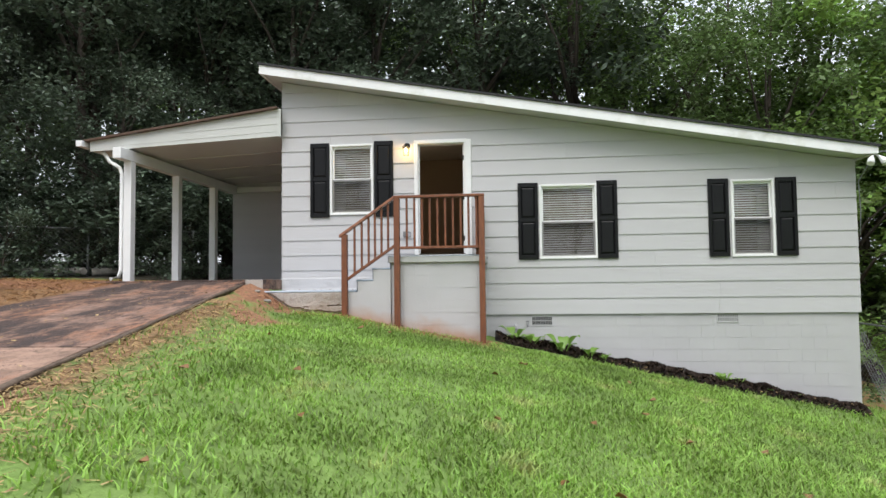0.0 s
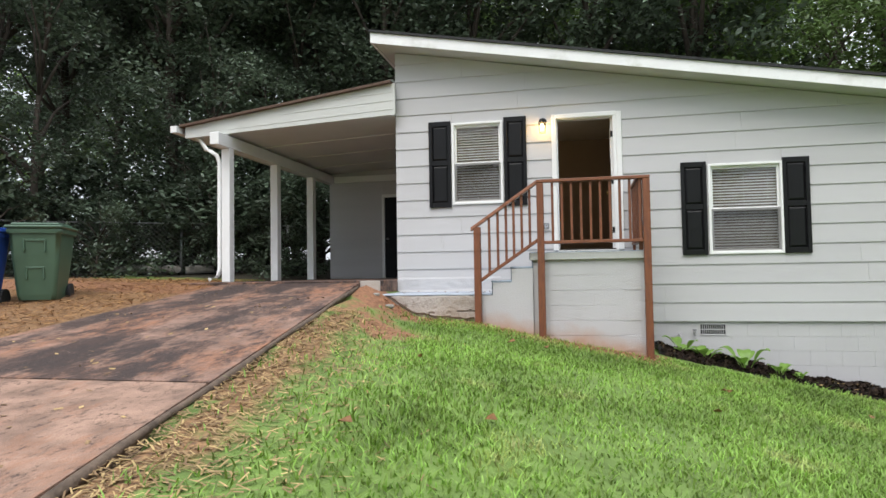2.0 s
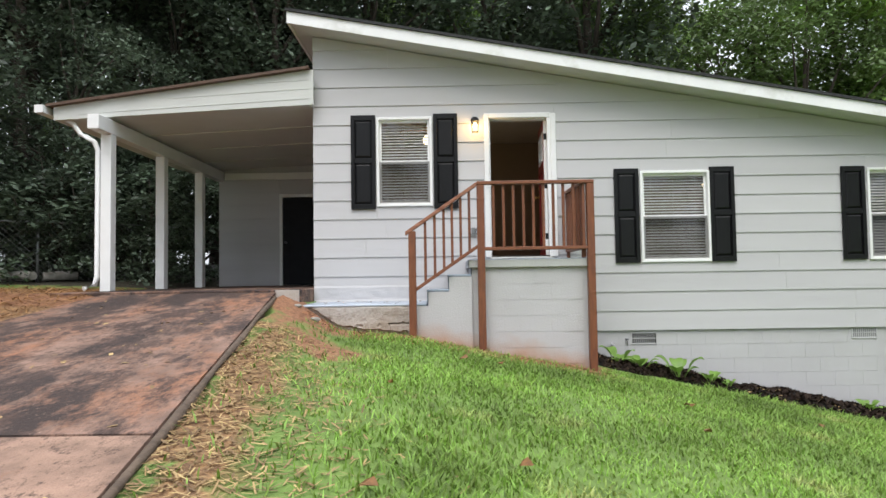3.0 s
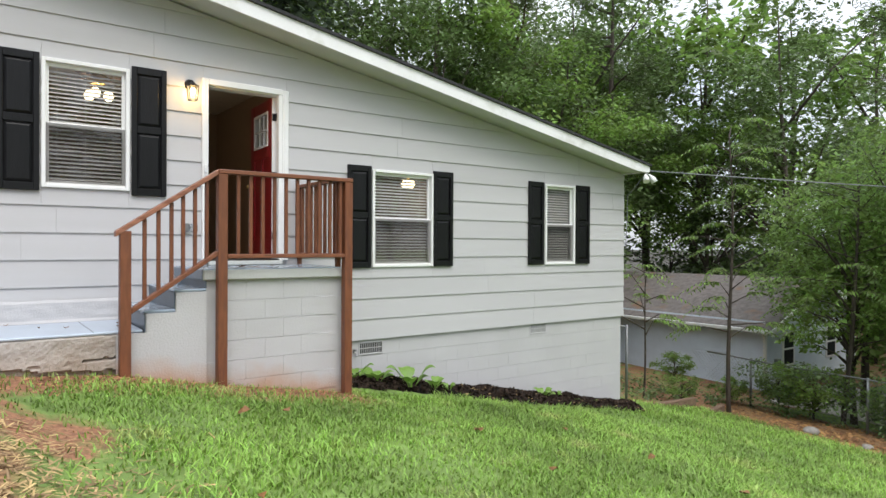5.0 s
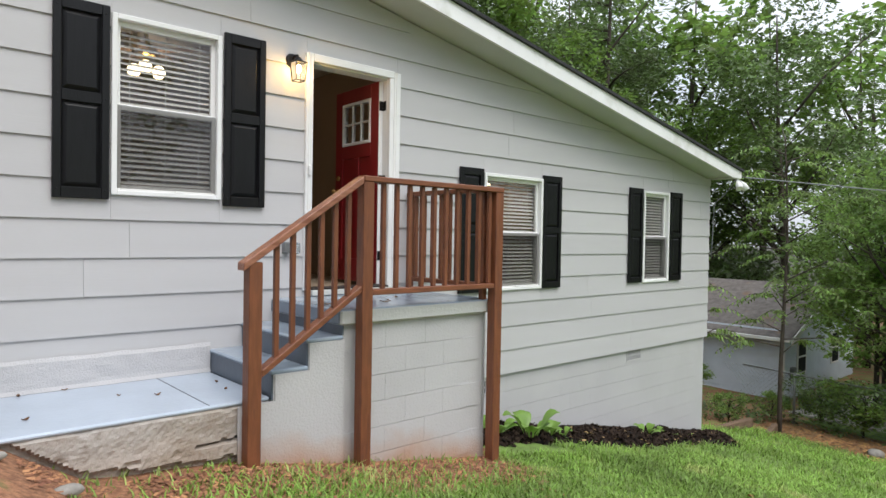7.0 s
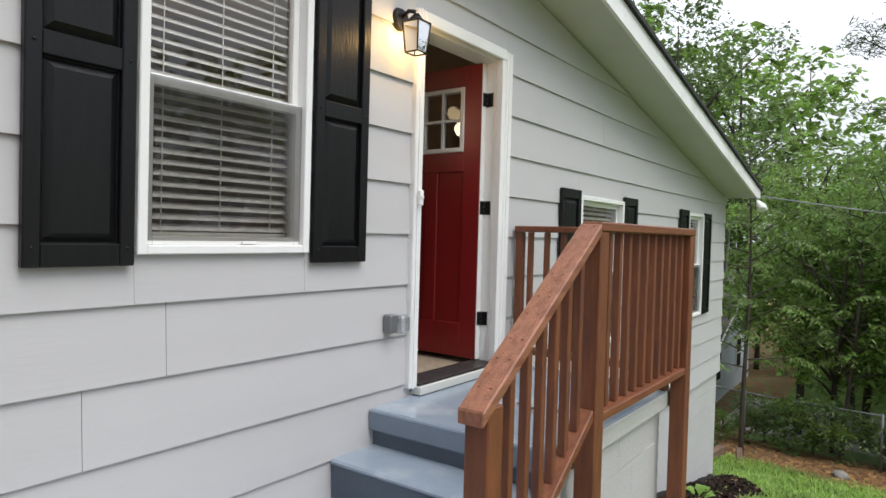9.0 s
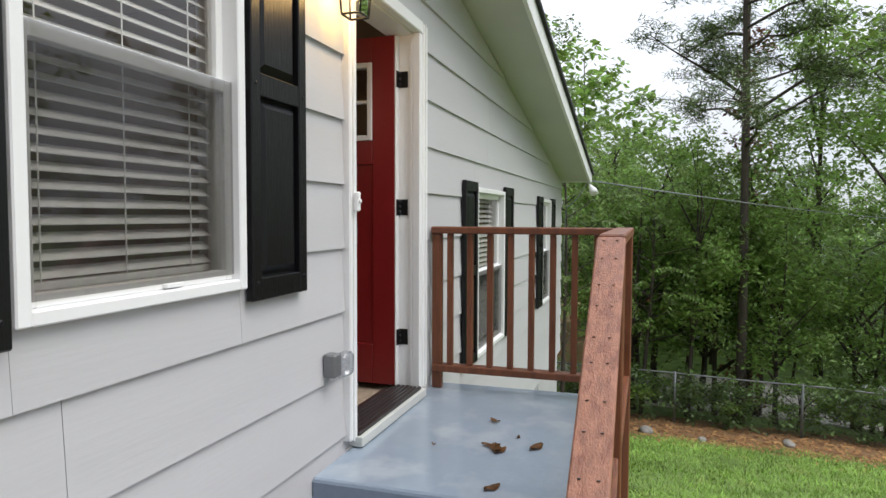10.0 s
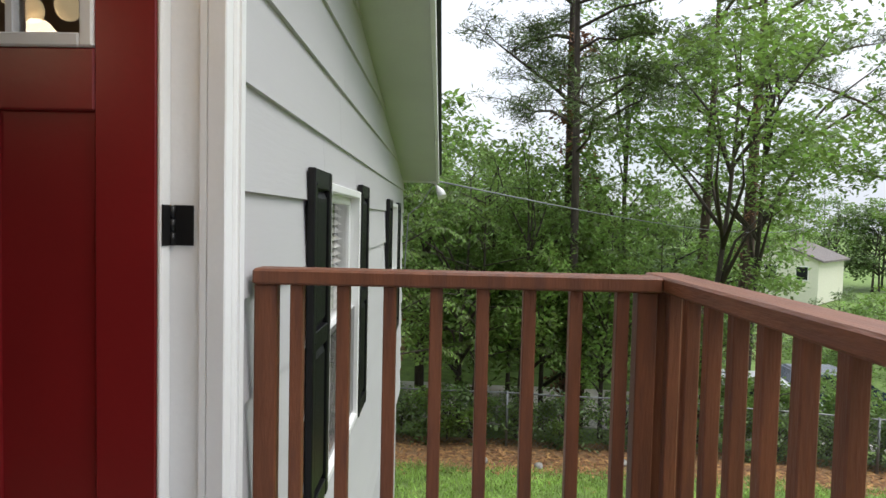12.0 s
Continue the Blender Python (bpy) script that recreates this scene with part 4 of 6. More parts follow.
part("wall_beam", box(B(), -6.1, -3.29, 15.96, 16.04, 4.16, 4.30, 0.006), M_WHITE, carport, world=True)
for y in (11.42, 13.16, 14.86):
    bm = box(B(), -6.275, -6.125, y - 0.075, y + 0.075, 1.886, 4.129, 0.006)
    part("post", bm, M_WHITE, carport, "white boxed post with dirty foot", world=True)
bm = box(B(), -6.25, -3.285, 16.06, 16.18, 1.886, 4.52)
part("storage_wall", bm, M_SIDING, carport, "grey siding wall of the storage room", world=True)
for k in range(8):
    bm = prism(B(), [(-6.24, 1.90 + 0.285 * k), (-4.945, 1.90 + 0.285 * k), (-4.945, 2.18 + 0.285 * k), (-6.24, 2.18 + 0.285 * k)], lambda x, z, k=k: 16.035 if z < 2.0 + 0.285 * k else 16.05, 16.058)
    part("siding_plank", bm, M_SIDING, carport, world=True)
sd = part("storage_door", box(B(), -4.87, -4.07, 16.02, 16.055, 1.90, 3.77, 0.004), M_DARK, carport, "black storage room door", world=True)
for a, c, z0, z1 in ((-4.94, -4.875, 1.89, 3.84), (-4.065, -4.0, 1.89, 3.84), (-4.875, -4.065, 3.775, 3.84)):
    part("door_casing", box(B(), a, c, 16.0, 16.056, z0, z1, 0.004), M_WHITE, carport, world=True)
bm = B()
tube(bm, [(-4.79, 16.02, 2.8), (-4.79, 15.96, 2.8)], 0.02, 10)
ball(bm, (-4.79, 15.945, 2.8), 0.028, 10)
part("storage_knob", bm, M_GREYM, carport, world=True)
gutter = thing("gutter", (-7.0, 11.3, 4.4), "white roof gutter along the carport eave", "gutter")
bm = B()
for a, c, z0, z1 in ((-7.14, -7.13, 4.42, 4.53), (-7.13, -7.02, 4.42, 4.43), (-7.03, -7.02, 4.43, 4.53)):
    box(bm, a, c, 11.2, 16.4, z0, z1)
box(bm, -7.13, -7.03, 11.2, 11.21, 4.43, 4.53)
part("trough", bm, M_WHITE, gutter, world=True)
bm = B()
tube(bm, [(-6.98, 11.5, 4.45), (-6.72, 11.45, 4.30), (-6.6, 11.42, 4.14), (-6.5, 11.40, 4.10), (-6.38, 11.38, 4.02), (-6.325, 11.37, 3.9), (-6.325, 11.37, 2.1), (-6.335, 11.33, 1.98), (-6.42, 11.2, 1.93)], 0.036, 10)
part("downspout", bm, M_WHITE, gutter, world=True)


# ---- fixtures on the house ----
def build_porch_lamp():
    ob = thing("porch_lamp", (-0.935, WALL_Y, 4.08), "black wall lantern with clear panes and lit warm bulb", "wall lamp")
    bm = tube(B(), [(0, 0.0, 0.19), (0, -0.022, 0.19)], [0.062, 0.05], 18)
    part("wall_plate", bm, M_BLACKM, ob)
    part("arm", tube(B(), [(0, -0.02, 0.20), (0, -0.06, 0.225), (0, -0.10, 0.215), (0, -0.115, 0.19)], 0.011, 8), M_BLACKM, ob)
    bm = tube(B(), [(0, -0.115, 0.20), (0, -0.115, 0.185), (0, -0.115, 0.155)], [0.018, 0.03, 0.062], 4)
    part("cap", bm, M_BLACKM, ob)
    bm = B()
    a, c = 0.052, 0.040
    for sx in (-1, 1):
        for sy in (-1, 1):
            tube(bm, [(sx * a, -0.115 + sy * a, 0.155), (sx * c, -0.115 + sy * c, 0.0)], 0.004, 5)
    for sx, sy in ((1, 1), (1, -1), (-1, -1), (-1, 1)):
        nx, ny = -sy, sx
        for k, z in ((a, 0.155), (c, 0.0)):
            tube(bm, [(sx * k, -0.115 + sy * k, z), (nx * k, -0.115 + ny * k, z)], 0.005, 5)
    part("cage", bm, M_BLACKM, ob)
    for sx, sy in ((1, 1), (1, -1), (-1, -1), (-1, 1)):
        nx, ny = -sy, sx
        bm = B()
        v = [bm.verts.new(p) for p in ((sx * a * .96, -0.115 + sy * a * .96, 0.152), (nx * a * .96, -0.115 + ny * a * .96, 0.152), (nx * c * .96, -0.115 + ny * c * .96, 0.004), (sx * c * .96, -0.115 + sy * c * .96, 0.004))]
        bm.faces.new(v)
        p = part("pane", bm, M_GLASS, ob)
        p.visible_shadow = False
    b = part("bulb", ball(B(), (0, -0.115, 0.10), 0.026, 12, 1, 1, 1.5), M_BULB, ob, "glowing warm bulb")
    b.visible_shadow = False
    ld = bpy.data.lights.new("porch_bulb", "POINT")
    ld.energy, ld.color, ld.shadow_soft_size = 2.8, (1.0, 0.62, 0.22), 0.03
    lo = new("porch_bulb_light", ld)
    lo.location = (-0.935, WALL_Y - 0.115, 4.18)


build_porch_lamp()


def build_fan():
    ob = thing("ceiling_fan", (-1.61, 13.2, 4.77), "brown ceiling fan with lit warm glass shades", "ceiling fan")
    part("rod", tube(B(), [(0, 0, 0), (0, 0, -0.16)], 0.015, 8), M_BRASS, ob)
    part("motor", tube(B(), [(0, 0, -0.15), (0, 0, -0.17), (0, 0, -0.25), (0, 0, -0.28)], [0.06, 0.12, 0.12, 0.06], 18), M_BRASS, ob)
    for k in range(5):
        bm = box(B(), 0.13, 0.60, -0.06, 0.06, -0.225, -0.217, 0.004)
        bm.transform(Matrix.Rotation(radians(72 * k + 20), 4, "Z"))
        part("blade", bm, M_TIMBER, ob)
    for k in range(3):
        bm = ball(B(), (0.13, 0, -0.40), 0.062, 12, 1, 1, 1.1)
        bm.transform(Matrix.Rotation(radians(120 * k + 10), 4, "Z"))
        part("shade", bm, M_DOME, ob, "glowing glass shade")
    ld = bpy.data.lights.new("fan_light", "POINT")
    ld.energy, ld.color, ld.shadow_soft_size = 5.0, (1.0, 0.78, 0.52), 0.08
    lo = new("fan_light", ld)
    lo.location = (-1.61, 13.2, 4.22)


build_fan()
ob = thing("ceiling_lamp", (3.1, 13.2, 3.88), "lit round glass ceiling lamp", "ceiling lamp")
part("mount", tube(B(), [(0, 0, 0.06), (0, 0, -0.29)], [0.02, 0.02], 10), M_BRASS, ob)
part("dome", ball(B(), (0, 0, -0.36), 0.12, 16, 1, 1, 0.7), M_DOME, ob, "glowing glass dome")
ld = bpy.data.lights.new("lower_room_light", "POINT")
ld.energy, ld.color, ld.shadow_soft_size = 3.5, (1.0, 0.93, 0.84), 0.1
lo = new("lower_room_light", ld)
lo.location = (3.1, 13.2, 3.3)

outlet = thing("outlet_box", (-0.98, WALL_Y, 2.60), "grey outdoor outlet box with clear flip cover", "electrical outlet")
part("box", box(B(), -0.03, 0.03, -0.055, 0.0, 0.022, 0.118, 0.006), M_GREYM, outlet)
p = part("cover", box(B(), 0.031, 0.115, -0.078, -0.02, 0.012, 0.112, 0.014), glass_mat("clear_plastic", (0.8, 0.82, 0.84), 0.1, 0.25, (0.5, 0.52, 0.55)), outlet, "clear plastic flip cover")
p.visible_shadow = False
bell = thing("doorbell", (-0.772, WALL_Y - 0.0345, 3.30), "small white doorbell button on the casing", "doorbell")
part("housing", box(B(), -0.016, 0.016, -0.022, 0, 0, 0.085, 0.005), M_VINYL, bell)
part("button", tube(B(), [(0, -0.022, 0.045), (0, -0.029, 0.045)], 0.009, 12), M_VINYL, bell)


M_VENT = mat("grey_vent_cover", (0.27, 0.27, 0.27), 0.7, var=0.1)


def build_vent(x0, x1, z0, z1, dark, label):
    ob = thing("foundation_vent", ((x0 + x1) / 2, WALL_Y + 0.042, z0), label, "vent", "foundation vents")
    w, h = x1 - x0, z1 - z0
    bm = B()
    for a, c, e, f in ((-w / 2, w / 2, 0, 0.018), (-w / 2, w / 2, h - 0.018, h), (-w / 2, -w / 2 + 0.018, 0.018, h - 0.018), (w / 2 - 0.018, w / 2, 0.018, h - 0.018)):
        box(bm, a, c, -0.016, 0.002, e, f, 0.003)
    part("frame", bm, M_SIDING, ob)
    # On the open vent a black sheet paints in the darkness of the hollow.
    part("backing", box(B(), -w / 2 + 0.018, w / 2 - 0.018, -0.004, 0.0, 0.018, h - 0.018), M_BLACKP if dark else M_VENT, ob)
    bar = mesh_of("bar", box(B(), -0.003, 0.003, -0.012, -0.004, 0.018, h - 0.018), M_SIDING)
    for k in range(1, 12):
        piece("bar", bar, ob, (-w / 2 + 0.018 + (w - 0.036) * k / 12, 0, 0))
    piece("cross_bar", mesh_of("cross_bar", box(B(), -w / 2 + 0.018, w / 2 - 0.018, -0.013, -0.005, h / 2 - 0.005, h / 2 + 0.005), M_SIDING), ob)


build_vent(1.245, 1.62, 1.015, 1.19, True, "open grey foundation vent with dark slots")
build_vent(4.38, 4.75, 1.055, 1.225, False, "closed grey foundation vent")
pipe = thing("pipe_stub", (0.98, WALL_Y + 0.05, 1.03), "grey painted pipe stub and hose tap", "pipe")
part("elbow", tube(B(), [(0, 0.0, 0), (0, -0.07, 0), (0, -0.09, -0.03), (0, -0.09, -0.08)], 0.022, 8), M_SIDING, pipe)
tap = thing("hose_tap", (1.18, WALL_Y + 0.05, 1.06), "grey painted hose tap on the foundation", "tap")
part("spout", tube(B(), [(0, 0, 0), (0, -0.06, 0), (0, -0.08, -0.05)], 0.014, 8), M_SIDING, tap)
part("wheel", tube(B(), [(0, -0.04, 0.03), (0, -0.04, 0.042)], 0.026, 10), M_GREYM, tap)


def build_flood():
    ob = thing("flood_light", (6.815, 11.145, EAVE_Z + 0.024), "white twin-head flood light under the eave", "flood light")
    part("mount", tube(B(), [(0, 0, 0.0), (0, 0, -0.03)], 0.045, 12), M_VINYL, ob)
    for s in (-1, 1):
        bm = tube(B(), [(0, 0, -0.03), (s * 0.05, -0.03, -0.07), (s * 0.09, -0.07, -0.13), (s * 0.12, -0.10, -0.20)], [0.014, 0.02, 0.05, 0.058], 12)
        part("head", bm, M_VINYL, ob)


build_flood()
bm = B()
tube(bm, [(6.83, 11.15, 3.80), (6.73, 11.3, 3.55), (6.71, 11.46, 3.4), (6.74, 11.49, 2.9), (6.72, 11.50, 2.5)], 0.008, 6)
tagged(new("wall_cable", mesh_of("wall_cable", bm, M_WIRE)), "grey service cable looping down the house corner", "cable")
bm = B()
pts = []
for i in range(25):
    u = i / 24
    pts.append((6.86 + 33 * u, 11.12 - 24 * u, 3.83 - 0.2 * u - 1.8 * 4 * u * (1 - u) * 0.35))
tube(bm, pts, 0.011, 6)
tagged(new("service_wire", mesh_of("service_wire", bm, M_WIRE)), "thin grey overhead wire from the eave", "wire")


# ---- yard things ----
def build_bin(loc, rz, body_m, lid_m, label):
    ob = thing("wheelie_bin", loc, label, "bin", "bins beside the driveway", rz=rz)
    bm = B()
    rings = []
    for z, hx, hy in ((0.03, 0.22, 0.25), (0.10, 0.235, 0.265), (0.62, 0.285, 0.33), (0.90, 0.30, 0.36), (0.905, 0.325, 0.385), (0.96, 0.33, 0.39), (0.965, 0.30, 0.36)):
        r = 0.05
        ring = []
        for cx, cy, a0 in ((hx - r, hy - r, 0), (-hx + r, hy - r, 90), (-hx + r, -hy + r, 180), (hx - r, -hy + r, 270)):
            for k in range(4):
                a = radians(a0 + 30 * k)
                ring.append(bm.verts.new((cx + r * math.cos(a), cy + r * math.sin(a), z)))
        rings.append(ring)
    for a, c in zip(rings, rings[1:]):
        for k in range(16):
            bm.faces.new((a[k], a[(k + 1) % 16], c[(k + 1) % 16], c[k])).smooth = k % 4 != 3
    bm.faces.new(rings[0][::-1])
    bm.faces.new(rings[-1])
    part("body", bm, body_m, ob)
    bm = box(B(), -0.34, 0.34, -0.41, 0.40, 0.968, 1.01, 0.015)
    box(bm, -0.29, 0.29, -0.34, 0.33, 1.008, 1.045, 0.02)
    part("lid", bm, lid_m, ob)
    bm = tube(B(), [(-0.24, 0.44, 0.98), (0.24, 0.44, 0.98)], 0.017, 8)
    part("lid_handle", bm, lid_m, ob)
    for s in (-1, 1):
        bm = tube(B(), [(s * 0.235, 0.27, 0.12), (s * 0.29, 0.27, 0.12)], 0.12, 18)
        part("wheel", bm, M_TYRE, ob, "black rubber wheel")
    for z, w2 in ((0.44, 0.085), (0.80, 0.11)):
        bm = box(B(), -w2, w2, -0.375 + (0.9 - z) * 0.12, -0.25, z, z + 0.03, 0.006)
        box(bm, -w2 - 0.025, -w2, -0.375 + (0.9 - z) * 0.12, -0.25, z - 0.14, z + 0.03, 0.006)
        box(bm, w2, w2 + 0.025, -0.375 + (0.9 - z) * 0.12, -0.25, z - 0.14, z + 0.03, 0.006)
        part("lift_pocket", bm, body_m, ob)
    bm = tube(B(), [(-0.08, -0.36 + 0.06, 0.5), (0.08, -0.36 + 0.06, 0.5)], 0.012, 8)
    part("lift_bar", bm, M_GREYM, ob)
    return ob


build_bin((-7.53, 8.98, gz(-7.53, 8.98) - 0.03), 28, M_BINGREEN, M_BINGREEN, "dark green plastic wheelie bin on pine straw")
build_bin((-7.98, 8.32, gz(-7.98, 8.32) - 0.03), 20, M_BINBLUE, M_BINBLUE, "blue plastic wheelie bin on pine straw")

rng = random.Random(4)
for i, (x, y, l, rz) in enumerate(((-10.1, 14.2, 1.1, 12), (-9.5, 14.5, 0.8, -25), (-8.9, 14.8, 0.6, 35), (-10.3, 14.6, 0.7, 60))):
    ob = thing("log", (x, y, gz(x, y) + 0.1), "weathered grey cut log lying in the undergrowth", "log", "logs in the undergrowth", rz=rz)
    bm = tube(B(), [(-l / 2, 0, 0.0), (0, 0.02, 0.02), (l / 2, 0, 0.01)], [0.09, 0.10, 0.08], 10)
    part("trunk", bm, M_LOG, ob)

for x, y, z, a, s in ((-0.56, 10.90, PORCH_Z, 20, 1.5), (-0.53, 10.93, PORCH_Z, 95, 1.3), (-0.585, 10.875, PORCH_Z, 150, 1.2), (-0.49, 10.73, PORCH_Z, -25, 1.4), (-0.18, 10.99, PORCH_Z, 60, 1.0), (-0.39, 10.83, PORCH_Z, 10, 0.45), (-0.60, 11.18, PORCH_Z, 70, 0.35), (-0.98, 10.82, PORCH_Z, -40, 1.2),
                      (-2.98, 10.82, 1.686, 30, 0.8), (-2.92, 11.46, 1.686, 80, 0.7), (-2.20, 10.97, 1.686, 10, 0.7), (-2.41, 11.09, 1.686, 120, 0.5), (-1.78, 10.85, 1.686, 50, 0.6), (-2.65, 11.47, 1.686, 0, 0.6), (-1.74, 11.1, 1.686, 100, 0.6)):
    bm = B()
    n = 7
    up = [bm.verts.new(((t - 3) * 0.011 * s, 0.018 * s * math.sin(math.pi * (t + 0.3) / 6.6), 0.006 + 0.010 * abs(t - 3) / 3)) for t in range(n)]
    dn = [bm.verts.new(((t - 3) * 0.011 * s, -0.018 * s * math.sin(math.pi * (t + 0.3) / 6.6), 0.004 + 0.012 * abs(t - 3) / 3)) for t in range(n)]
    md = [bm.verts.new(((t - 3) * 0.011 * s, 0, 0.002 + 0.008 * abs(t - 3) / 3)) for t in range(n)]
    for t in range(n - 1):
        bm.faces.new((md[t], md[t + 1], up[t + 1], up[t]))
        bm.faces.new((dn[t], dn[t + 1], md[t + 1], md[t]))
    bmesh.ops.solidify(bm, geom=bm.faces[:], thickness=0.0012)
    ob = tagged(new("fallen_leaf", mesh_of("fallen_leaf", bm, M_LEAF_B)), "dry curled brown leaf on the painted concrete", "leaf", "fallen leaves on the porch")
    ob.matrix_basis = pose(x, y, z + 0.001, 0, 0, a)

rng = random.Random(9)
for i in range(26):
    x, y = rng.uniform(-2.4, 4.5), rng.uniform(3.2, 9.3)
    bm = B()
    s = rng.uniform(0.6, 1.3)
    c = [bm.verts.new((0.05 * s * math.cos(a) * (1 if k % 2 else 0.75), 0.03 * s * math.sin(a), 0.012 * math.sin(2 * a))) for k, a in enumerate(np.linspace(0, 2 * math.pi, 9)[:-1])]
    bm.faces.new(c)
    bmesh.ops.solidify(bm, geom=bm.faces[:], thickness=0.0012)
    ob = tagged(new("fallen_leaf", mesh_of("fallen_leaf", bm, M_LEAF_B)), "small dry brown leaf on the grass", "leaf", "fallen leaves on the lawn")
    ob.matrix_basis = pose(x, y, gz(x, y) + 0.055, rng.uniform(-20, 20), rng.uniform(-20, 20), rng.uniform(0, 360))


# mulch bed with chips
def bed_h(u, v):
    return 0.15 * math.sin(math.pi * min(1, max(0, v))) ** 0.7 * (0.75 + 0.25 * math.sin(9 * u) * math.sin(5 * u + 1)) + 0.01


bm = B()
NX, NY = 90, 9
grid = []
for i in range(NX + 1):
    x = 0.62 + (6.55 - 0.62) * i / NX
    w = 0.60 + 0.10 * math.sin(2.1 * x) + 0.06 * math.sin(7.3 * x) + 0.04 * math.sin(17.1 * x)
    row = []
    for j in range(NY + 1):
        y = WALL_Y + 0.04 - w * j / NY
        z = gz(x, y) - 0.01 + (bed_h(x, 1 - j / NY * 0.999) if j else 0.11) + noise.noise((x * 9, y * 9, 0)) * 0.035 + noise.noise((x * 2.5, y * 3, 4)) * 0.04
        if j == NY:
            z = gz(x, y) - 0.03
        row.append(bm.verts.new((x, y, z)))
    grid.append(row)
for i in range(NX):
    for j in range(NY):
        bm.faces.new((grid[i][j], grid[i][j + 1], grid[i + 1][j + 1], grid[i + 1][j])).smooth = True
bed = setting("mulch_bed", bm, M_MULCH, "dark mulch bed along the foundation", "flower bed")


def scatter_chips(name, n, place, material, label, category, size, seed, parent=None, flat=0.35):
    r = np.random.RandomState(seed)
    P = np.array([place(r) for _ in range(n)])
    a, L, W = r.uniform(0, 2 * np.pi, n), r.uniform(0.6, 1.4, n) * size[0], r.uniform(0.6, 1.4, n) * size[1]
    tilt = r.uniform(-flat, flat, n)
    d = np.stack([np.cos(a) * np.cos(tilt), np.sin(a) * np.cos(tilt), np.sin(tilt)], 1) * L[:, None]
    s = np.stack([-np.sin(a), np.cos(a), r.uniform(-flat, flat, n)], 1) * W[:, None]
    up = np.array([0, 0, 0.35]) * W[:, None]
    v = np.stack([P - d - s, P + d - s, P + d + s, P - d + s, P + up], 1).reshape(-1, 3)
    i = np.arange(n)[:, None] * 5
    f = np.concatenate([i + np.array(t) for t in ((0, 1, 4), (1, 2, 4), (2, 3, 4), (3, 0, 4))])
    ob = new(name, quick_mesh(name, v, f, material))
    if parent:
        ob.parent = parent
    return tagged(ob, label, category, kind="stuff")


def in_bed(r):
    x = r.uniform(0.66, 6.5)
    v = r.uniform(0.05, 1.02)
    w = 0.60 + 0.10 * math.sin(2.1 * x) + 0.06 * math.sin(7.3 * x) + 0.04 * math.sin(17.1 * x)
    y = WALL_Y + 0.03 - w * v
    return (x, y, gz(x, y) + bed_h(x, 1 - v) + 0.005)


scatter_chips("mulch_litter", 160, in_bed, M_DRYGRASS, "pale leaf bits lying on the mulch", "leaf litter", (0.03, 0.012), 33)
scatter_chips("mulch_chips", 6500, in_bed, M_CHIP, "dark wood mulch chips", "mulch", (0.03, 0.011), 3, None, 0.9)


def in_strip(r):
    y = r.uniform(2.5, 8.7)
    x = float(drive_x(y)) + 0.06 + abs(r.normal(0, 0.5))
    return (x, y, gz(x, y) + 0.012)


scatter_chips("dry_straw", 4200, in_strip, M_DRYGRASS, "dry straw and leaf litter along the driveway", "straw", (0.035, 0.004), 5)


def on_drive(r):
    y = r.uniform(3.0, 10.4)
    x = r.uniform(-5.7, float(drive_x(y)) - 0.1)
    return (x, y, float(drive_z(y)) + 0.004)


scatter_chips("driveway_litter", 130, on_drive, M_DRYGRASS, "pale dry leaf bits on the driveway", "leaf litter", (0.022, 0.011), 41)


def in_left(r):
    x, y = -6.0 - abs(r.normal(0, 1.8)), r.uniform(3.5, 13.5)
    return (x, y, gz(x, y) + 0.012)


scatter_chips("pine_straw", 9000, in_left, M_PINESTRAW, "fallen brown pine straw", "pine straw", (0.07, 0.004), 6)


def in_right(r):
    x, y = r.normal(11.3, 0.7), r.uniform(0, 12.5)
    return (x, y, gz(x, y) + 0.012)


scatter_chips("leaf_litter", 3500, in_right, M_PINESTRAW, "brown leaf litter along the fence", "leaf litter", (0.06, 0.02), 8)


def in_clay(r):
    x, y = r.uniform(-3.1, 0.5), 10.44 - abs(r.normal(0, 0.35))
    return (x, y, gz(x, y) + 0.01)


scatter_chips("clay_crumbs", 2200, in_clay, mat("clay_crumb", (0.30, 0.14, 0.07), 0.9, var=0.3, island=True), "red clay crumbs and litter beside the porch", "soil", (0.014, 0.009), 12)


def build_hosta(x, y, s, n, seed):
    r = random.Random(seed)
    ob = thing("bed_plant", (x, y, gz(x, y) + 0.07), "young broad-leaved green plant in the mulch", "plant", "plants in the mulch bed")
    for k in range(n):
        a = 2 * math.pi * k / n + r.uniform(-0.4, 0.4)
        L, lift = s * r.uniform(0.7, 1.1), r.uniform(0.5, 1.1)
        bm = B()
        rows = []
        for i in range(7):
            u = i / 6
            rad = L * (0.15 + 0.55 * u)
            z = L * lift * (1.25 * u - 0.75 * u * u)
            w = L * 0.23 * math.sin(math.pi * min(1, max(0.04, u * 1.02 - 0.06 if u > 0.2 else 0.04))) + 0.003
            cx, cy = math.cos(a) * rad, math.sin(a) * rad
            rows.append([bm.verts.new((cx - math.sin(a) * w * q, cy + math.cos(a) * w * q, z + 0.25 * w * abs(q))) for q in (-1, 0, 1)])
        for p, q in zip(rows, rows[1:]):
            for j in range(2):
                bm.faces.new((p[j], p[j + 1], q[j + 1], q[j])).smooth = True
        part("leaf", bm, M_LEAF_P, ob)


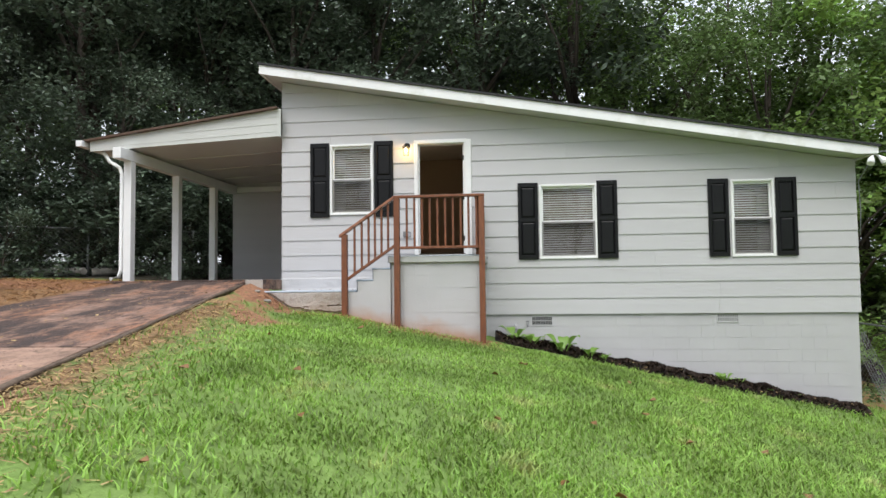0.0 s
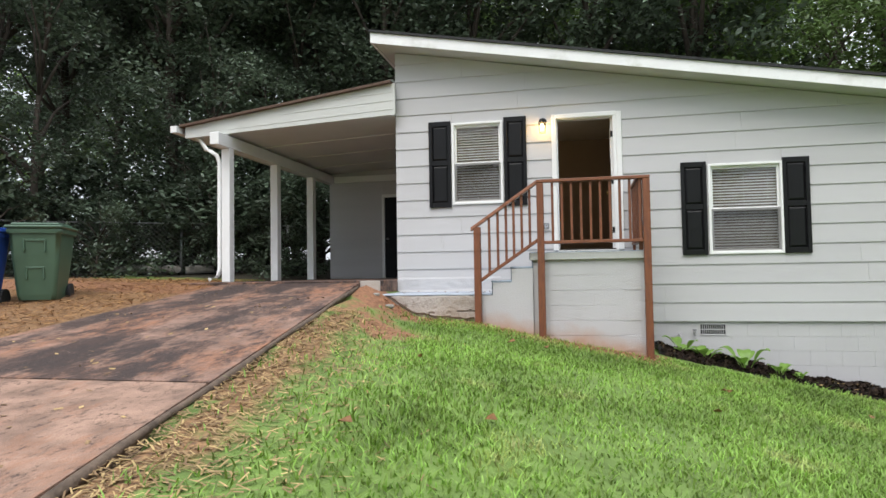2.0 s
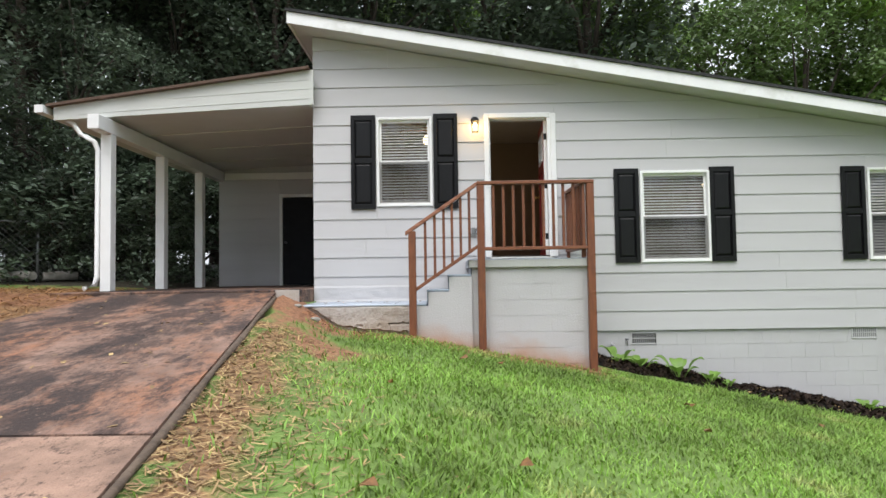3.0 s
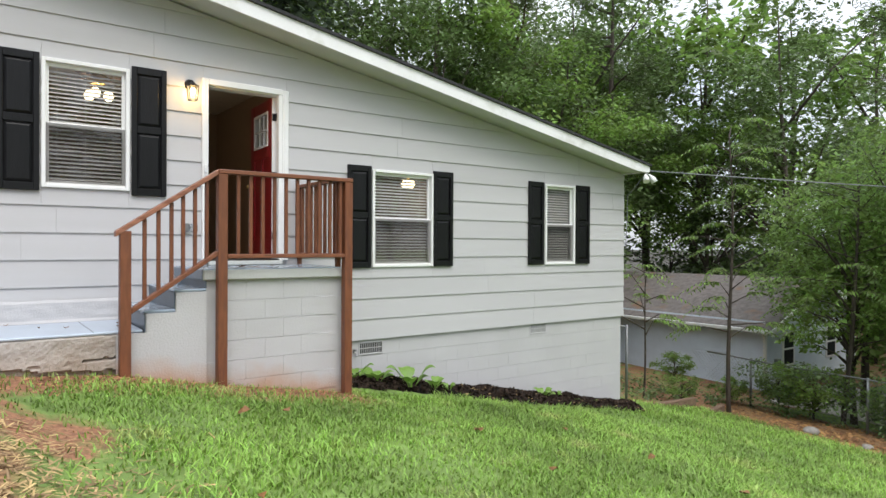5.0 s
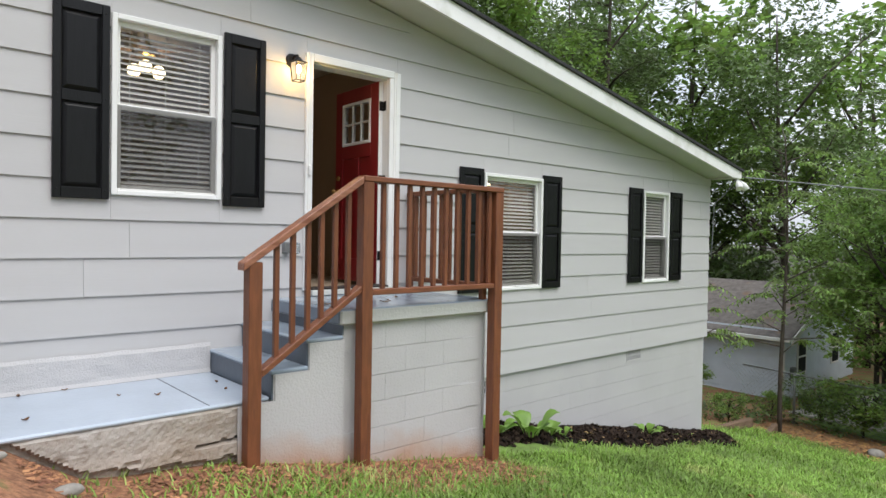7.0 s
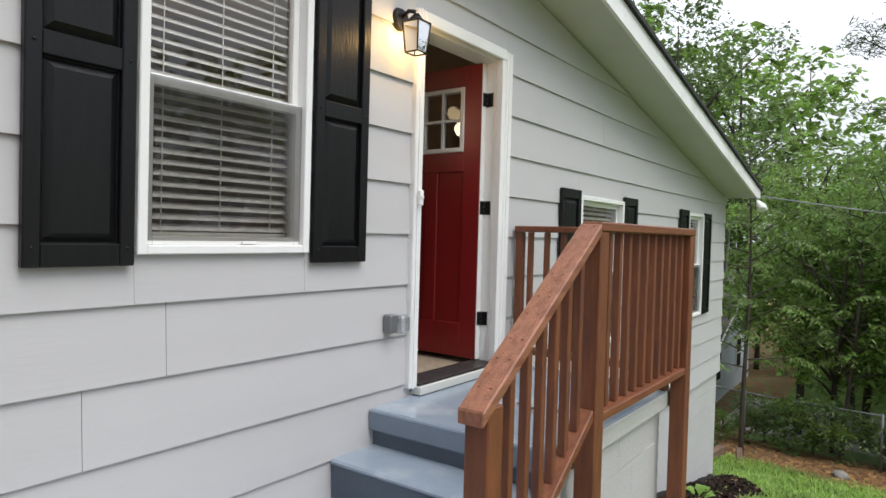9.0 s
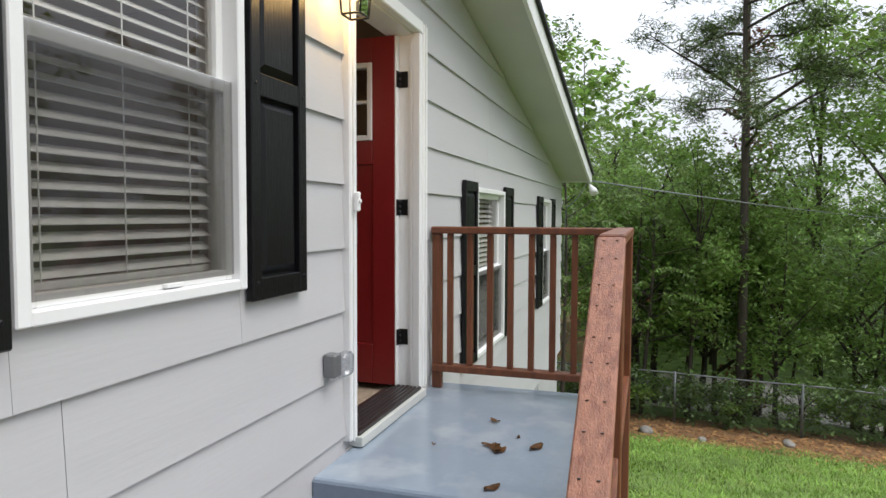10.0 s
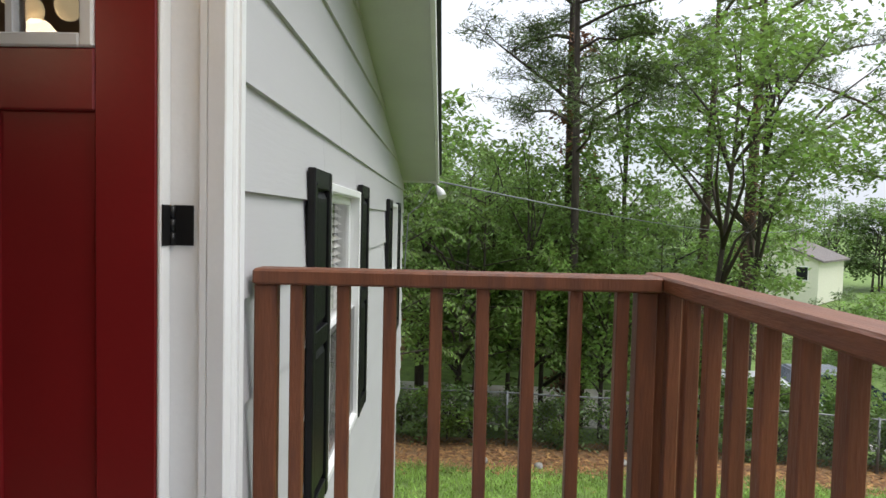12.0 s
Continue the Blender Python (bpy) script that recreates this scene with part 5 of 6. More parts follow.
for i, (x, y, s, n) in enumerate(((0.95, 11.1, 0.42, 6), (1.25, 11.08, 0.5, 6), (1.75, 11.05, 0.52, 7), (2.2, 11.15, 0.3, 6), (2.45, 11.15, 0.2, 5), (4.35, 11.2, 0.3, 6), (4.6, 11.2, 0.2, 5), (5.1, 11.2, 0.12, 5), (5.5, 11.2, 0.12, 5))):
    build_hosta(x, y, s * 0.85, n, 30 + i)

for x, y, l, rz in ((9.25, 12.2, 1.3, -8), (10.4, 11.9, 0.8, 12)):
    ob = thing("landscape_timber", (x, y, gz(x, y)), "weathered landscape timber edging on the bare soil", "timber", "landscape timbers", rz=rz)
    part("timber", box(B(), -l / 2, l / 2, -0.06, 0.06, -0.04, 0.13, 0.015), M_TIMBER, ob)
for i, (x, y, s) in enumerate(((11.1, 10.2, 0.16), (11.3, 7.4, 0.13), (10.9, 9.1, 0.10), (-2.95, 9.95, 0.05), (-3.2, 10.2, 0.04))):
    bm = ball(B(), (0, 0, 0), s, 10, 1.4, 0.9, 0.6)
    for v in bm.verts:
        v.co *= 1 + 0.35 * noise.noise(v.co * 9 + Vector((i, 0, 0)))
    ob = tagged(new("rock", mesh_of("rock", bm, M_LOG)), "pale rough stone lying on the soil", "rock", "loose rocks")
    ob.location = (x, y, gz(x, y) + s * 0.3)


# ---- chain-link fences ----
def build_fence(name, pts, h, label, mesh_step=0.11):
    ob = thing(name, (*pts[0], gz(*pts[0])), label, "fence")
    L = [0]
    for a, c in zip(pts, pts[1:]):
        L.append(L[-1] + math.dist(a, c))

    def at(d):
        d = min(max(d, 0), L[-1] - 1e-6)
        k = max(i for i in range(len(L) - 1) if L[i] <= d)
        u = (d - L[k]) / (L[k + 1] - L[k])
        x, y = (pts[k][j] + u * (pts[k + 1][j] - pts[k][j]) for j in (0, 1))
        return Vector((x, y, gz(x, y)))

    d = 0
    while d <= L[-1]:
        p = at(d)
        part("post", tube(B(), [p - Vector((0, 0, 0.1)), p + Vector((0, 0, h + 0.04))], 0.028, 8), M_GREYM, ob, world=True)
        d += 2.6
    ks = np.arange(0, L[-1], 0.65)
    part("top_rail", tube(B(), [at(k) + Vector((0, 0, h)) for k in ks], 0.019, 6), M_GREYM, ob, world=True)
    V, F = [], []
    o = ob.matrix_basis.translation
    for sgn in (-1, 1):
        for s0 in np.arange(-h, L[-1] + h, mesh_step):
            seg = [(s0 + sgn * 0 + (q * h if sgn > 0 else (1 - q) * h), q * h) for q in (0, 1)]
            (a, za), (c, zc) = seg
            if min(a, c) < 0 or max(a, c) > L[-1]:
                continue
            pa, pc = at(a) + Vector((0, 0, za + 0.02)) - o, at(c) + Vector((0, 0, zc - 0.01)) - o
            b = len(V)
            t = Vector((0, 0, 0.0035))
            n = Vector((0.0035, 0, 0))
            V += [pa - t, pa + t + n, pa - n, pc - t, pc + t + n, pc - n]
            F += [(b, b + 1, b + 4, b + 3), (b + 1, b + 2, b + 5, b + 4), (b + 2, b, b + 3, b + 5)]
    me = quick_mesh("wire_mesh", V, F, M_GREYM)
    w = new("wire_mesh", me)
    w.parent = ob
    return ob


build_fence("chain_link_fence", [(12.15, -6.0), (12.1, 3.5), (12.3, 11.6), (12.7, 14.0)], 1.15, "galvanised chain-link fence overgrown with leaves")
build_fence("chain_link_fence", [(-16.0, 10.8), (-11.0, 13.2), (-8.0, 15.4), (-7.0, 17.5)], 1.15, "old chain-link fence in the dark undergrowth")
build_fence("gate_fence", [(7.8, 12.3), (7.8, 14.6)], 1.5, "galvanised chain-link gate beside the house corner")


# ---- neighbouring houses and parked cars ----
def build_apron():
    """A pale concrete parking strip beyond the fence, following the fall of the ground."""
    xs, ys = np.linspace(15.4, 19.6, 9), np.linspace(-9, 13.4, 30)
    X, Y = np.meshgrid(xs, ys)
    Z = ground_z(X, Y) + 0.035
    top = np.stack([X.ravel(), Y.ravel(), Z.ravel()], 1)
    low = top - np.array([0, 0, 0.15])
    nx, ny = len(xs), len(ys)
    i = (np.arange(ny - 1)[:, None] * nx + np.arange(nx - 1)[None, :]).ravel()
    f = [np.stack([i, i + 1, i + nx + 1, i + nx], 1)]
    n = nx * ny
    for a in (np.arange(nx), (ny - 1) * nx + np.arange(nx), np.arange(ny) * nx, np.arange(ny) * nx + nx - 1):
        f.append(np.stack([a[:-1], a[1:], a[1:] + n, a[:-1] + n], 1))
    me = quick_mesh("pavement", np.concatenate([top, low]), np.concatenate(f), M_APRON)
    tagged(new("pavement", me), "pale concrete parking strip beyond the fence", "pavement", kind="structure")


build_apron()


def build_neighbour():
    ob = thing("neighbour_house", (16.8, 14.1, -2.05), "pale blue-grey house with brown shingle roof and white trim", "house")
    W, D, H = 6.4, 12.0, 2.15
    wall = part("wall", box(B(), 0, W, 0, D, -0.3, H), M_NSIDING, ob)
    for k in range(16):
        bm = prism(B(), [(0.0, 0.14 * k), (D, 0.14 * k), (D, 0.14 * k + 0.135), (0.0, 0.14 * k + 0.135)], lambda x, z, k=k: -0.034 if z < 0.14 * k + 0.05 else -0.004, 0.0)
        bm.transform(Matrix.Rotation(radians(90), 4, "Z") @ Matrix.Scale(-1, 4, (0, 1, 0)))
        for v in bm.verts:
            v.co.x = -abs(v.co.x) - 0.001
            v.co.y = abs(v.co.y)
        bmesh.ops.recalc_face_normals(bm, faces=bm.faces)
        part("siding_board", bm, M_NSIDING, wall)
    part("gable", prism(B(), [(0, H), (W, H), (W / 2, H + 1.2)], 0.0, 0.1), M_NSIDING, ob)
    for s in (0, 1):
        bm = B()
        x0, x1 = (-0.35, W / 2) if s == 0 else (W + 0.35, W / 2)
        z0, z1 = H - 0.17, H + 1.25
        prism(bm, [(x0, z0), (x1, z1), (x1, z1 + 0.07), (x0, z0 + 0.07)], -0.35, D + 0.3)
        part("roof", bm, M_NROOF, ob)
        bm = prism(B(), [(x0, z0 - 0.13), (x1, z1 - 0.13), (x1, z1 + 0.05), (x0, z0 + 0.05)], -0.40, -0.355)
        part("rake_board", bm, M_WHITE, ob)
    for k in range(15):
        part("siding_board", prism(B(), [(0.06, 0.14 * k), (W, 0.14 * k), (W, 0.14 * k + 0.135), (0.06, 0.14 * k + 0.135)], lambda x, z, k=k: -0.026 if z < 0.14 * k + 0.05 else -0.004, -0.001), M_NSIDING, wall)
    part("gutter", box(B(), -0.44, -0.345, -0.35, D, H - 0.22, H - 0.12, 0.01), M_WHITE, ob)
    part("corner_board", box(B(), -0.03, 0.06, -0.03, 0.06, -0.3, H - 0.1), M_WHITE, ob)
    for x in (1.0, 4.0):
        win = part("window", box(B(), x, x + 0.75, -0.05, -0.002, 0.75, 1.85, 0.01), M_WHITE, ob)
        for z in (0.82, 1.33):
            part("pane", box(B(), x + 0.08, x + 0.67, -0.056, -0.051, z, z + 0.45), M_DARK, win)
    part("downspout", tube(B(), [(-0.38, -0.1, H - 0.2), (-0.08, -0.05, H - 0.45), (-0.08, -0.05, -0.1)], 0.04, 8), M_WHITE, ob)
    part("meter", box(B(), 0.5, 0.72, -0.14, -0.004, 0.7, 1.05, 0.02), M_GREYM, ob)


build_neighbour()


def build_far_house(x, y, z, w, d, h, rz, wall_m, label):
    ob = thing("distant_house", (x, y, z), label, "house", "distant houses", rz=rz)
    part("wall", box(B(), -w / 2, w / 2, -d / 2, d / 2, -1, h), wall_m, ob)
    for s in (-1, 1):
        bm = prism(B(), [(s * (w / 2 + 0.4), h - 0.15), (0, h + 0.42 * w / 2), (0, h + 0.42 * w / 2 + 0.14), (s * (w / 2 + 0.4), h)], -d / 2 - 0.3, d / 2 + 0.3)
        part("roof", bm, M_NROOF, ob)
    for y0 in (-d / 2, d / 2):
        part("gable", prism(B(), [(-w / 2, h), (w / 2, h), (0, h + 0.41 * w / 2)], y0 - 0.05, y0 + 0.05), wall_m, ob)
    for k in (-0.3, 0.1, 0.3):
        for s in (-1, 1):
            win = part("window", box(B(), k * w - 0.5, k * w + 0.5, s * d / 2 - 0.06, s * d / 2 + 0.06, 0.9, 2.1, 0.02), M_WHITE, ob)
            part("pane", box(B(), k * w - 0.42, k * w + 0.42, s * d / 2 - 0.07, s * d / 2 + 0.07, 0.98, 2.02), M_DARK, win)


build_far_house(56, -19.9, -1.95, 6.0, 8.0, 2.6, 46, M_CREAM, "cream distant house with grey roof beyond the trees")
build_far_house(46, 8, -3.2, 8, 10, 3.0, 80, M_NSIDING, "pale distant house half hidden by trees")


def build_pole(x, y, h):
    ob = thing("utility_pole", (x, y, gz(x, y)), "weathered utility pole with a crossarm far off", "utility pole", "utility poles")
    part("pole", tube(B(), [(0, 0, -0.3), (0, 0, h)], [0.16, 0.11], 8), M_LOG, ob)
    part("crossarm", box(B(), -0.09, 0.09, -0.9, 0.9, h - 0.75, h - 0.6, 0.01), M_LOG, ob)
    for k in (-0.8, 0.0, 0.8):
        part("insulator", tube(B(), [(0, k, h - 0.6), (0, k, h - 0.42)], [0.05, 0.03], 8), M_WHITE, ob)


build_pole(68, -27.2, 7.9)
build_pole(68, -30.0, 7.6)


def build_car(x, y, rz, m, label):
    ob = thing("parked_car", (x, y, gz(x, y)), label, "car", "parked cars", rz=rz)
    prof = [(-2.2, 0.35), (2.15, 0.35), (2.2, 0.7), (1.9, 0.88), (1.0, 0.95), (0.35, 1.42), (-1.2, 1.45), (-1.9, 1.0), (-2.2, 0.9)]
    bm = prism(B(), prof, -0.85, 0.85)
    bmesh.ops.bevel(bm, geom=list(bm.edges), offset=0.06, segments=2, affect="EDGES")
    part("body", bm, m, ob)
    for s in (-1, 1):
        bm = prism(B(), [(0.85, 0.98), (0.32, 1.36), (-1.15, 1.38), (-1.6, 1.02)], s * 0.853, s * 0.86)
        part("side_window", bm, M_DARK, ob)
        for k in (-1.35, 1.35):
            w = part("wheel", tube(B(), [(k, s * 0.68, 0.33), (k, s * 0.875, 0.33)], 0.33, 18), M_TYRE, ob)
            part("rim", tube(B(), [(k, s * 0.87, 0.33), (k, s * 0.885, 0.33)], 0.19, 14), M_GREYM, w)


build_car(25.5, 6.2, 75, M_CARW, "white car parked behind the fence trees")
build_car(16.9, 2.7, 78, M_CARW, "white car parked just beyond the fence")
build_car(18.9, -0.4, 85, M_CARB, "dark blue car parked beyond the fence shrubs")
build_car(28, 11.4, 80, M_CARR, "red car parked far behind the trees")


# ---- trees ----
def leaf_cloud(centers, radii, per, size, seed, droop=0.3, aspect=0.5):
    """Diamond leaves scattered in clumps: arrays of verts and faces."""
    r = np.random.RandomState(seed)
    C = np.repeat(np.asarray(centers), per, 0)
    R = np.repeat(np.asarray(radii), per)
    n = len(C)
    off = r.normal(0, 1, (n, 3))
    off /= np.linalg.norm(off, axis=1)[:, None]
    off *= (r.uniform(0, 1, n) ** 0.45 * R)[:, None]
    off[:, 2] *= 0.62
    P = C + off
    a = r.uniform(0, 2 * np.pi, n)
    d = np.stack([np.cos(a), np.sin(a), r.normal(-droop, 0.45, n)], 1)
    d /= np.linalg.norm(d, axis=1)[:, None]
    up = np.stack([r.normal(0, 0.55, n), r.normal(0, 0.55, n), np.ones(n)], 1)
    s = np.cross(d, up)
    s /= np.linalg.norm(s, axis=1)[:, None] + 1e-9
    L = size * r.uniform(0.6, 1.35, n)
    d, s = d * L[:, None], s * (L * aspect * 0.5)[:, None]
    v = np.stack([P, P + 0.45 * d + s, P + d, P + 0.45 * d - s], 1).reshape(-1, 3)
    f = np.arange(n)[:, None] * 4 + np.array([0, 1, 2, 3])
    return v, f


def crown_shape(rx, rz, n, seed, cz, low=-0.8):
    r = np.random.RandomState(seed)
    out = []
    while len(out) < n:
        p = r.normal(0, 1, 3)
        p /= np.linalg.norm(p)
        if p[2] < low:
            continue
        k = r.uniform(0.35, 1.0) ** 0.6
        lump = 1 + 0.3 * math.sin(3 * math.atan2(p[1], p[0]) + seed) * math.cos(2.5 * p[2] + seed)
        out.append((p[0] * rx * k * lump, p[1] * rx * k * lump, cz + p[2] * rz * k))
    return np.array(out)


def tree_master(h, rx, rz, clumps, per, size, leaf_m, bark_m, seed, label, trunk_r=0.2, base=0.35, category="tree", name="tree", group="woodland trees"):
    """A tapered trunk with limbs reaching into the clumps, and a crown of separate leaves."""
    r = random.Random(seed)
    cz = h - rz
    C = crown_shape(rx, rz, clumps, seed, cz)
    ob = thing(name, (0, 0, -200), label, category, group)
    bm = B()
    lean = (r.uniform(-0.5, 0.5), r.uniform(-0.5, 0.5))
    spine = [Vector((lean[0] * (u ** 1.5) + 0.12 * math.sin(5 * u + seed), lean[1] * (u ** 1.5) + 0.12 * math.cos(4 * u), -0.3 + u * (h * 0.93 + 0.3))) for u in np.linspace(0, 1, 11)]
    tube(bm, spine, [trunk_r * (1.25 if i == 0 else 1) * (1 - 0.088 * i) for i in range(11)], 8)
    trunk = part("trunk", bm, bark_m, ob)
    bm = B()
    for k in range(min(11, clumps)):
        c = Vector(C[k])
        u = max(0.25, min(0.9, (c.z / h) * 0.82 - 0.06))
        i = int(u * 10)
        p = spine[i].lerp(spine[min(i + 1, 10)], u * 10 - i)
        m = p.lerp(c, 0.5) + Vector((r.uniform(-0.3, 0.3), r.uniform(-0.3, 0.3), r.uniform(0, 0.4)))
        tube(bm, [p, m, c], [trunk_r * (1 - 0.85 * u) * 0.6 + 0.02, trunk_r * 0.22 + 0.01, 0.012], 5)
    part("limb", bm, bark_m, ob)
    rad = np.random.RandomState(seed + 1).uniform(0.55, 1.2, clumps) * rx * 0.34
    v, f = leaf_cloud(C, rad, per, size, seed + 2)
    cr = new("crown", quick_mesh("crown", v, f, leaf_m))
    cr.parent = ob
    return ob


def put_tree(m, x, y, s=1.0, rz=0, sz=None, label=""):
    """A further tree of the same kind, of its own size."""
    c = copy_thing(m, Matrix.Translation((x, y, gz(x, y))) @ Matrix.Rotation(radians(rz), 4, "Z") @ Matrix.Diagonal((s, s, sz or s, 1)))
    if label:
        c["label"] = label
    return c


def drop_master(m):
    for o in (*m.children_recursive, m):
        bpy.data.objects.remove(o)


T1 = tree_master(17, 3.6, 6.2, 64, 240, 0.215, M_LEAF_D, M_BARK, 11, "tall dark-leaved hardwood in the woods behind the house", 0.22)
T2 = tree_master(15, 3.9, 5.6, 62, 230, 0.205, M_LEAF_M, M_BARK, 23, "tall green hardwood in the woods", 0.2)
T3 = tree_master(19, 3.2, 7.0, 60, 240, 0.215, M_LEAF_D, M_BARK, 37, "tall slender hardwood with dark foliage", 0.2)
T4 = tree_master(9, 2.9, 4.0, 52, 100, 0.21, M_LEAF_F, M_BARK, 41, "bushy green tree at the wood's edge", 0.12)
T7 = tree_master(9, 2.9, 4.0, 58, 190, 0.16, M_LEAF_D, M_BARK, 43, "bushy dark green tree at the wood's edge", 0.12)
T5 = tree_master(12, 3.2, 4.6, 56, 200, 0.185, M_LEAF_L, M_BARK, 53, "bright green tree catching the light", 0.16)
S1 = tree_master(3.0, 1.5, 1.35, 32, 75, 0.15, M_LEAF_D, M_BARK, 61, "dense dark green shrub in the undergrowth", 0.04, category="shrub", name="shrub", group="undergrowth shrubs")
S2 = tree_master(2.2, 1.2, 1.0, 30, 75, 0.14, M_LEAF_F, M_BARK, 67, "leafy green shrub along the fence", 0.035, category="shrub", name="shrub", group="undergrowth shrubs")

T6 = tree_master(13, 2.7, 5.0, 56, 84, 0.20, M_LEAF_F, M_BARK, 71, "airy light green hardwood beyond the fence", 0.15)
F1 = tree_master(16, 3.9, 6.0, 44, 62, 0.46, M_LEAF_M, M_BARK, 83, "distant green hardwood tree in the woods", 0.2)
F2 = tree_master(15, 4.0, 5.8, 44, 62, 0.46, M_LEAF_L, M_BARK, 89, "distant bright green hardwood tree in the woods", 0.2)
U1 = tree_master(6.0, 2.7, 3.0, 34, 68, 0.27, M_LEAF_M, M_BARK, 97, "low leafy understorey tree in the woods", 0.08)

U2 = tree_master(5.2, 2.6, 2.75, 34, 66, 0.26, M_LEAF_L, M_BARK, 101, "low bright green tree beyond the fence", 0.07)

D1 = tree_master(7.2, 3.1, 2.95, 60, 125, 0.17, M_LEAF_F, M_BARK, 107, "dense round leafy tree behind the fence", 0.12)
D2 = tree_master(5.6, 2.4, 2.2, 48, 115, 0.16, M_LEAF_F, M_BARK, 113, "dense bushy tree behind the fence", 0.09)
A1 = tree_master(11.0, 3.3, 3.0, 54, 130, 0.17, M_LEAF_L, M_BARK, 127, "slim tree with a high airy light green crown", 0.11)

rt = random.Random(77)
# woods behind the house
for row, (y0, n, xa, xb) in enumerate(((22.3, 15, -21, 20), (28, 15, -28, 30), (35, 15, -36, 42), (45, 14, -50, 60))):
    for i in range(n):
        x = xa + (xb - xa) * (i + 0.5) / n + rt.uniform(-0.9, 0.9)
        y = y0 + rt.uniform(-1.3, 1.8)
        m = rt.choice((T1, T1, T3, T1 if x < -6 else T2)) if x < 4 else rt.choice((T2, T2, T5, T5, T3))
        if (row == 3 and x > -8) or (row == 2 and x > 9):
            continue
        if row > 1:
            m = rt.choice((F1, F1, F2))
        s = rt.uniform(0.85, 1.15) * (1 + 0.06 * row)
        put_tree(m, x, y, s, rt.uniform(0, 360), s * rt.uniform(0.9, 1.1))
# woods to the left of the driveway
for x, y, m, s in ((-11.5, 17.5, T1, 0.9), (-14.5, 14.5, T3, 0.95), (-13, 20.5, T3, 1.0), (-17.5, 12.0, T1, 1.0), (-18.5, 18, T1, 1.1), (-9.0, 20.0, T7, 1.1), (-6.2, 20.8, T1, 0.85),
                   (-15.0, 8.5, T1, 0.9), (-21, 8, T1, 1.1), (-22, 15, T3, 1.1), (-12.2, 13.6, T7, 0.85), (-10.0, 17.0, T7, 0.75), (-8.6, 18.0, T7, 0.6), (-7.6, 20.0, T7, 0.7)):
    put_tree(m, x, y, s, rt.uniform(0, 360))
for i in range(26):
    x = rt.uniform(-17, -7.2)
    y = 16.2 + 0.42 * (x + 5) * -0.3 + rt.uniform(-0.6, 4.0)
    if x < -9:
        y -= 1.8
    put_tree(S1, x, y, rt.uniform(0.6, 1.15), rt.uniform(0, 360), rt.uniform(0.55, 1.0))
for x, y, s in ((-12.5, 10.8, 0.6), (-11.6, 12.0, 0.7), (-10.3, 13.3, 0.6), (-13.6, 9.8, 0.8), (-9.0, 14.9, 0.5), (-8.2, 15.6, 0.5), (-7.3, 15.9, 0.5), (-14.5, 7.8, 0.9), (-8.5, 17.6, 1.0), (-7.6, 18.4, 1.1), (-9.6, 18.2, 1.1), (-10.6, 16.6, 0.9), (-7.2, 20.2, 1.3), (-8.8, 21.0, 1.4), (-11.2, 19.6, 1.3), (-12.6, 17.4, 1.2), (-14.2, 16.2, 1.2), (-15.6, 13.4, 1.2)):
    put_tree(S1, x, y, s, rt.uniform(0, 360))
# right side: edge of the wood behind the neighbour
for x, y, m, s in ((10.5, 19.5, T4, 1.0), (13.5, 22, T5, 1.0), (8.5, 20.5, T2, 0.8), (24.5, 17, T2, 1.0), (27, 23, F2, 1.2), (31, 16, F2, 1.05), (35, 22, F1, 1.2), (40, 14, F2, 1.1), (26, 29, F1, 1.2),
                   (46, 20, F1, 1.1), (18.5, 27.5, T2, 1.0), (22, 26, T5, 1.1), (30, 28, F1, 1.2), (24, 20.5, T5, 0.9), (20, 31, F1, 1.1), (25, 14.0, T4, 0.9), (28, 11.5, T5, 0.75), (33, 9.5, F2, 0.7),
                   (44, 1, F2, 0.55), (50, -8, F1, 0.5), (60, 6, F2, 0.7), (66, -4, F1, 0.7), (70, -18, F1, 0.75), (72, -32, F2, 0.75), (64, -40, F1, 0.7), (78, 12, F2, 0.8)):
    put_tree(m, x, y, s, rt.uniform(0, 360))
for i in range(16):
    put_tree(U1, 9 + 1.9 * i + rt.uniform(-0.6, 0.6), 25.5 + rt.uniform(-2, 2) - 0.25 * i, rt.uniform(0.8, 1.3), rt.uniform(0, 360))
for x, y, s in ((14.6, 20.5, 0.8), (12.5, 19.8, 0.7), (24.5, 11.0, 0.8), (27, 7.5, 0.8), (30, 4.0, 0.7), (29, 9.0, 0.9), (33, 6.5, 0.9), (26, 17, 1.0), (36, 2.0, 0.8), (38, 9, 1.0)):
    put_tree(U1, x, y, s, rt.uniform(0, 360))
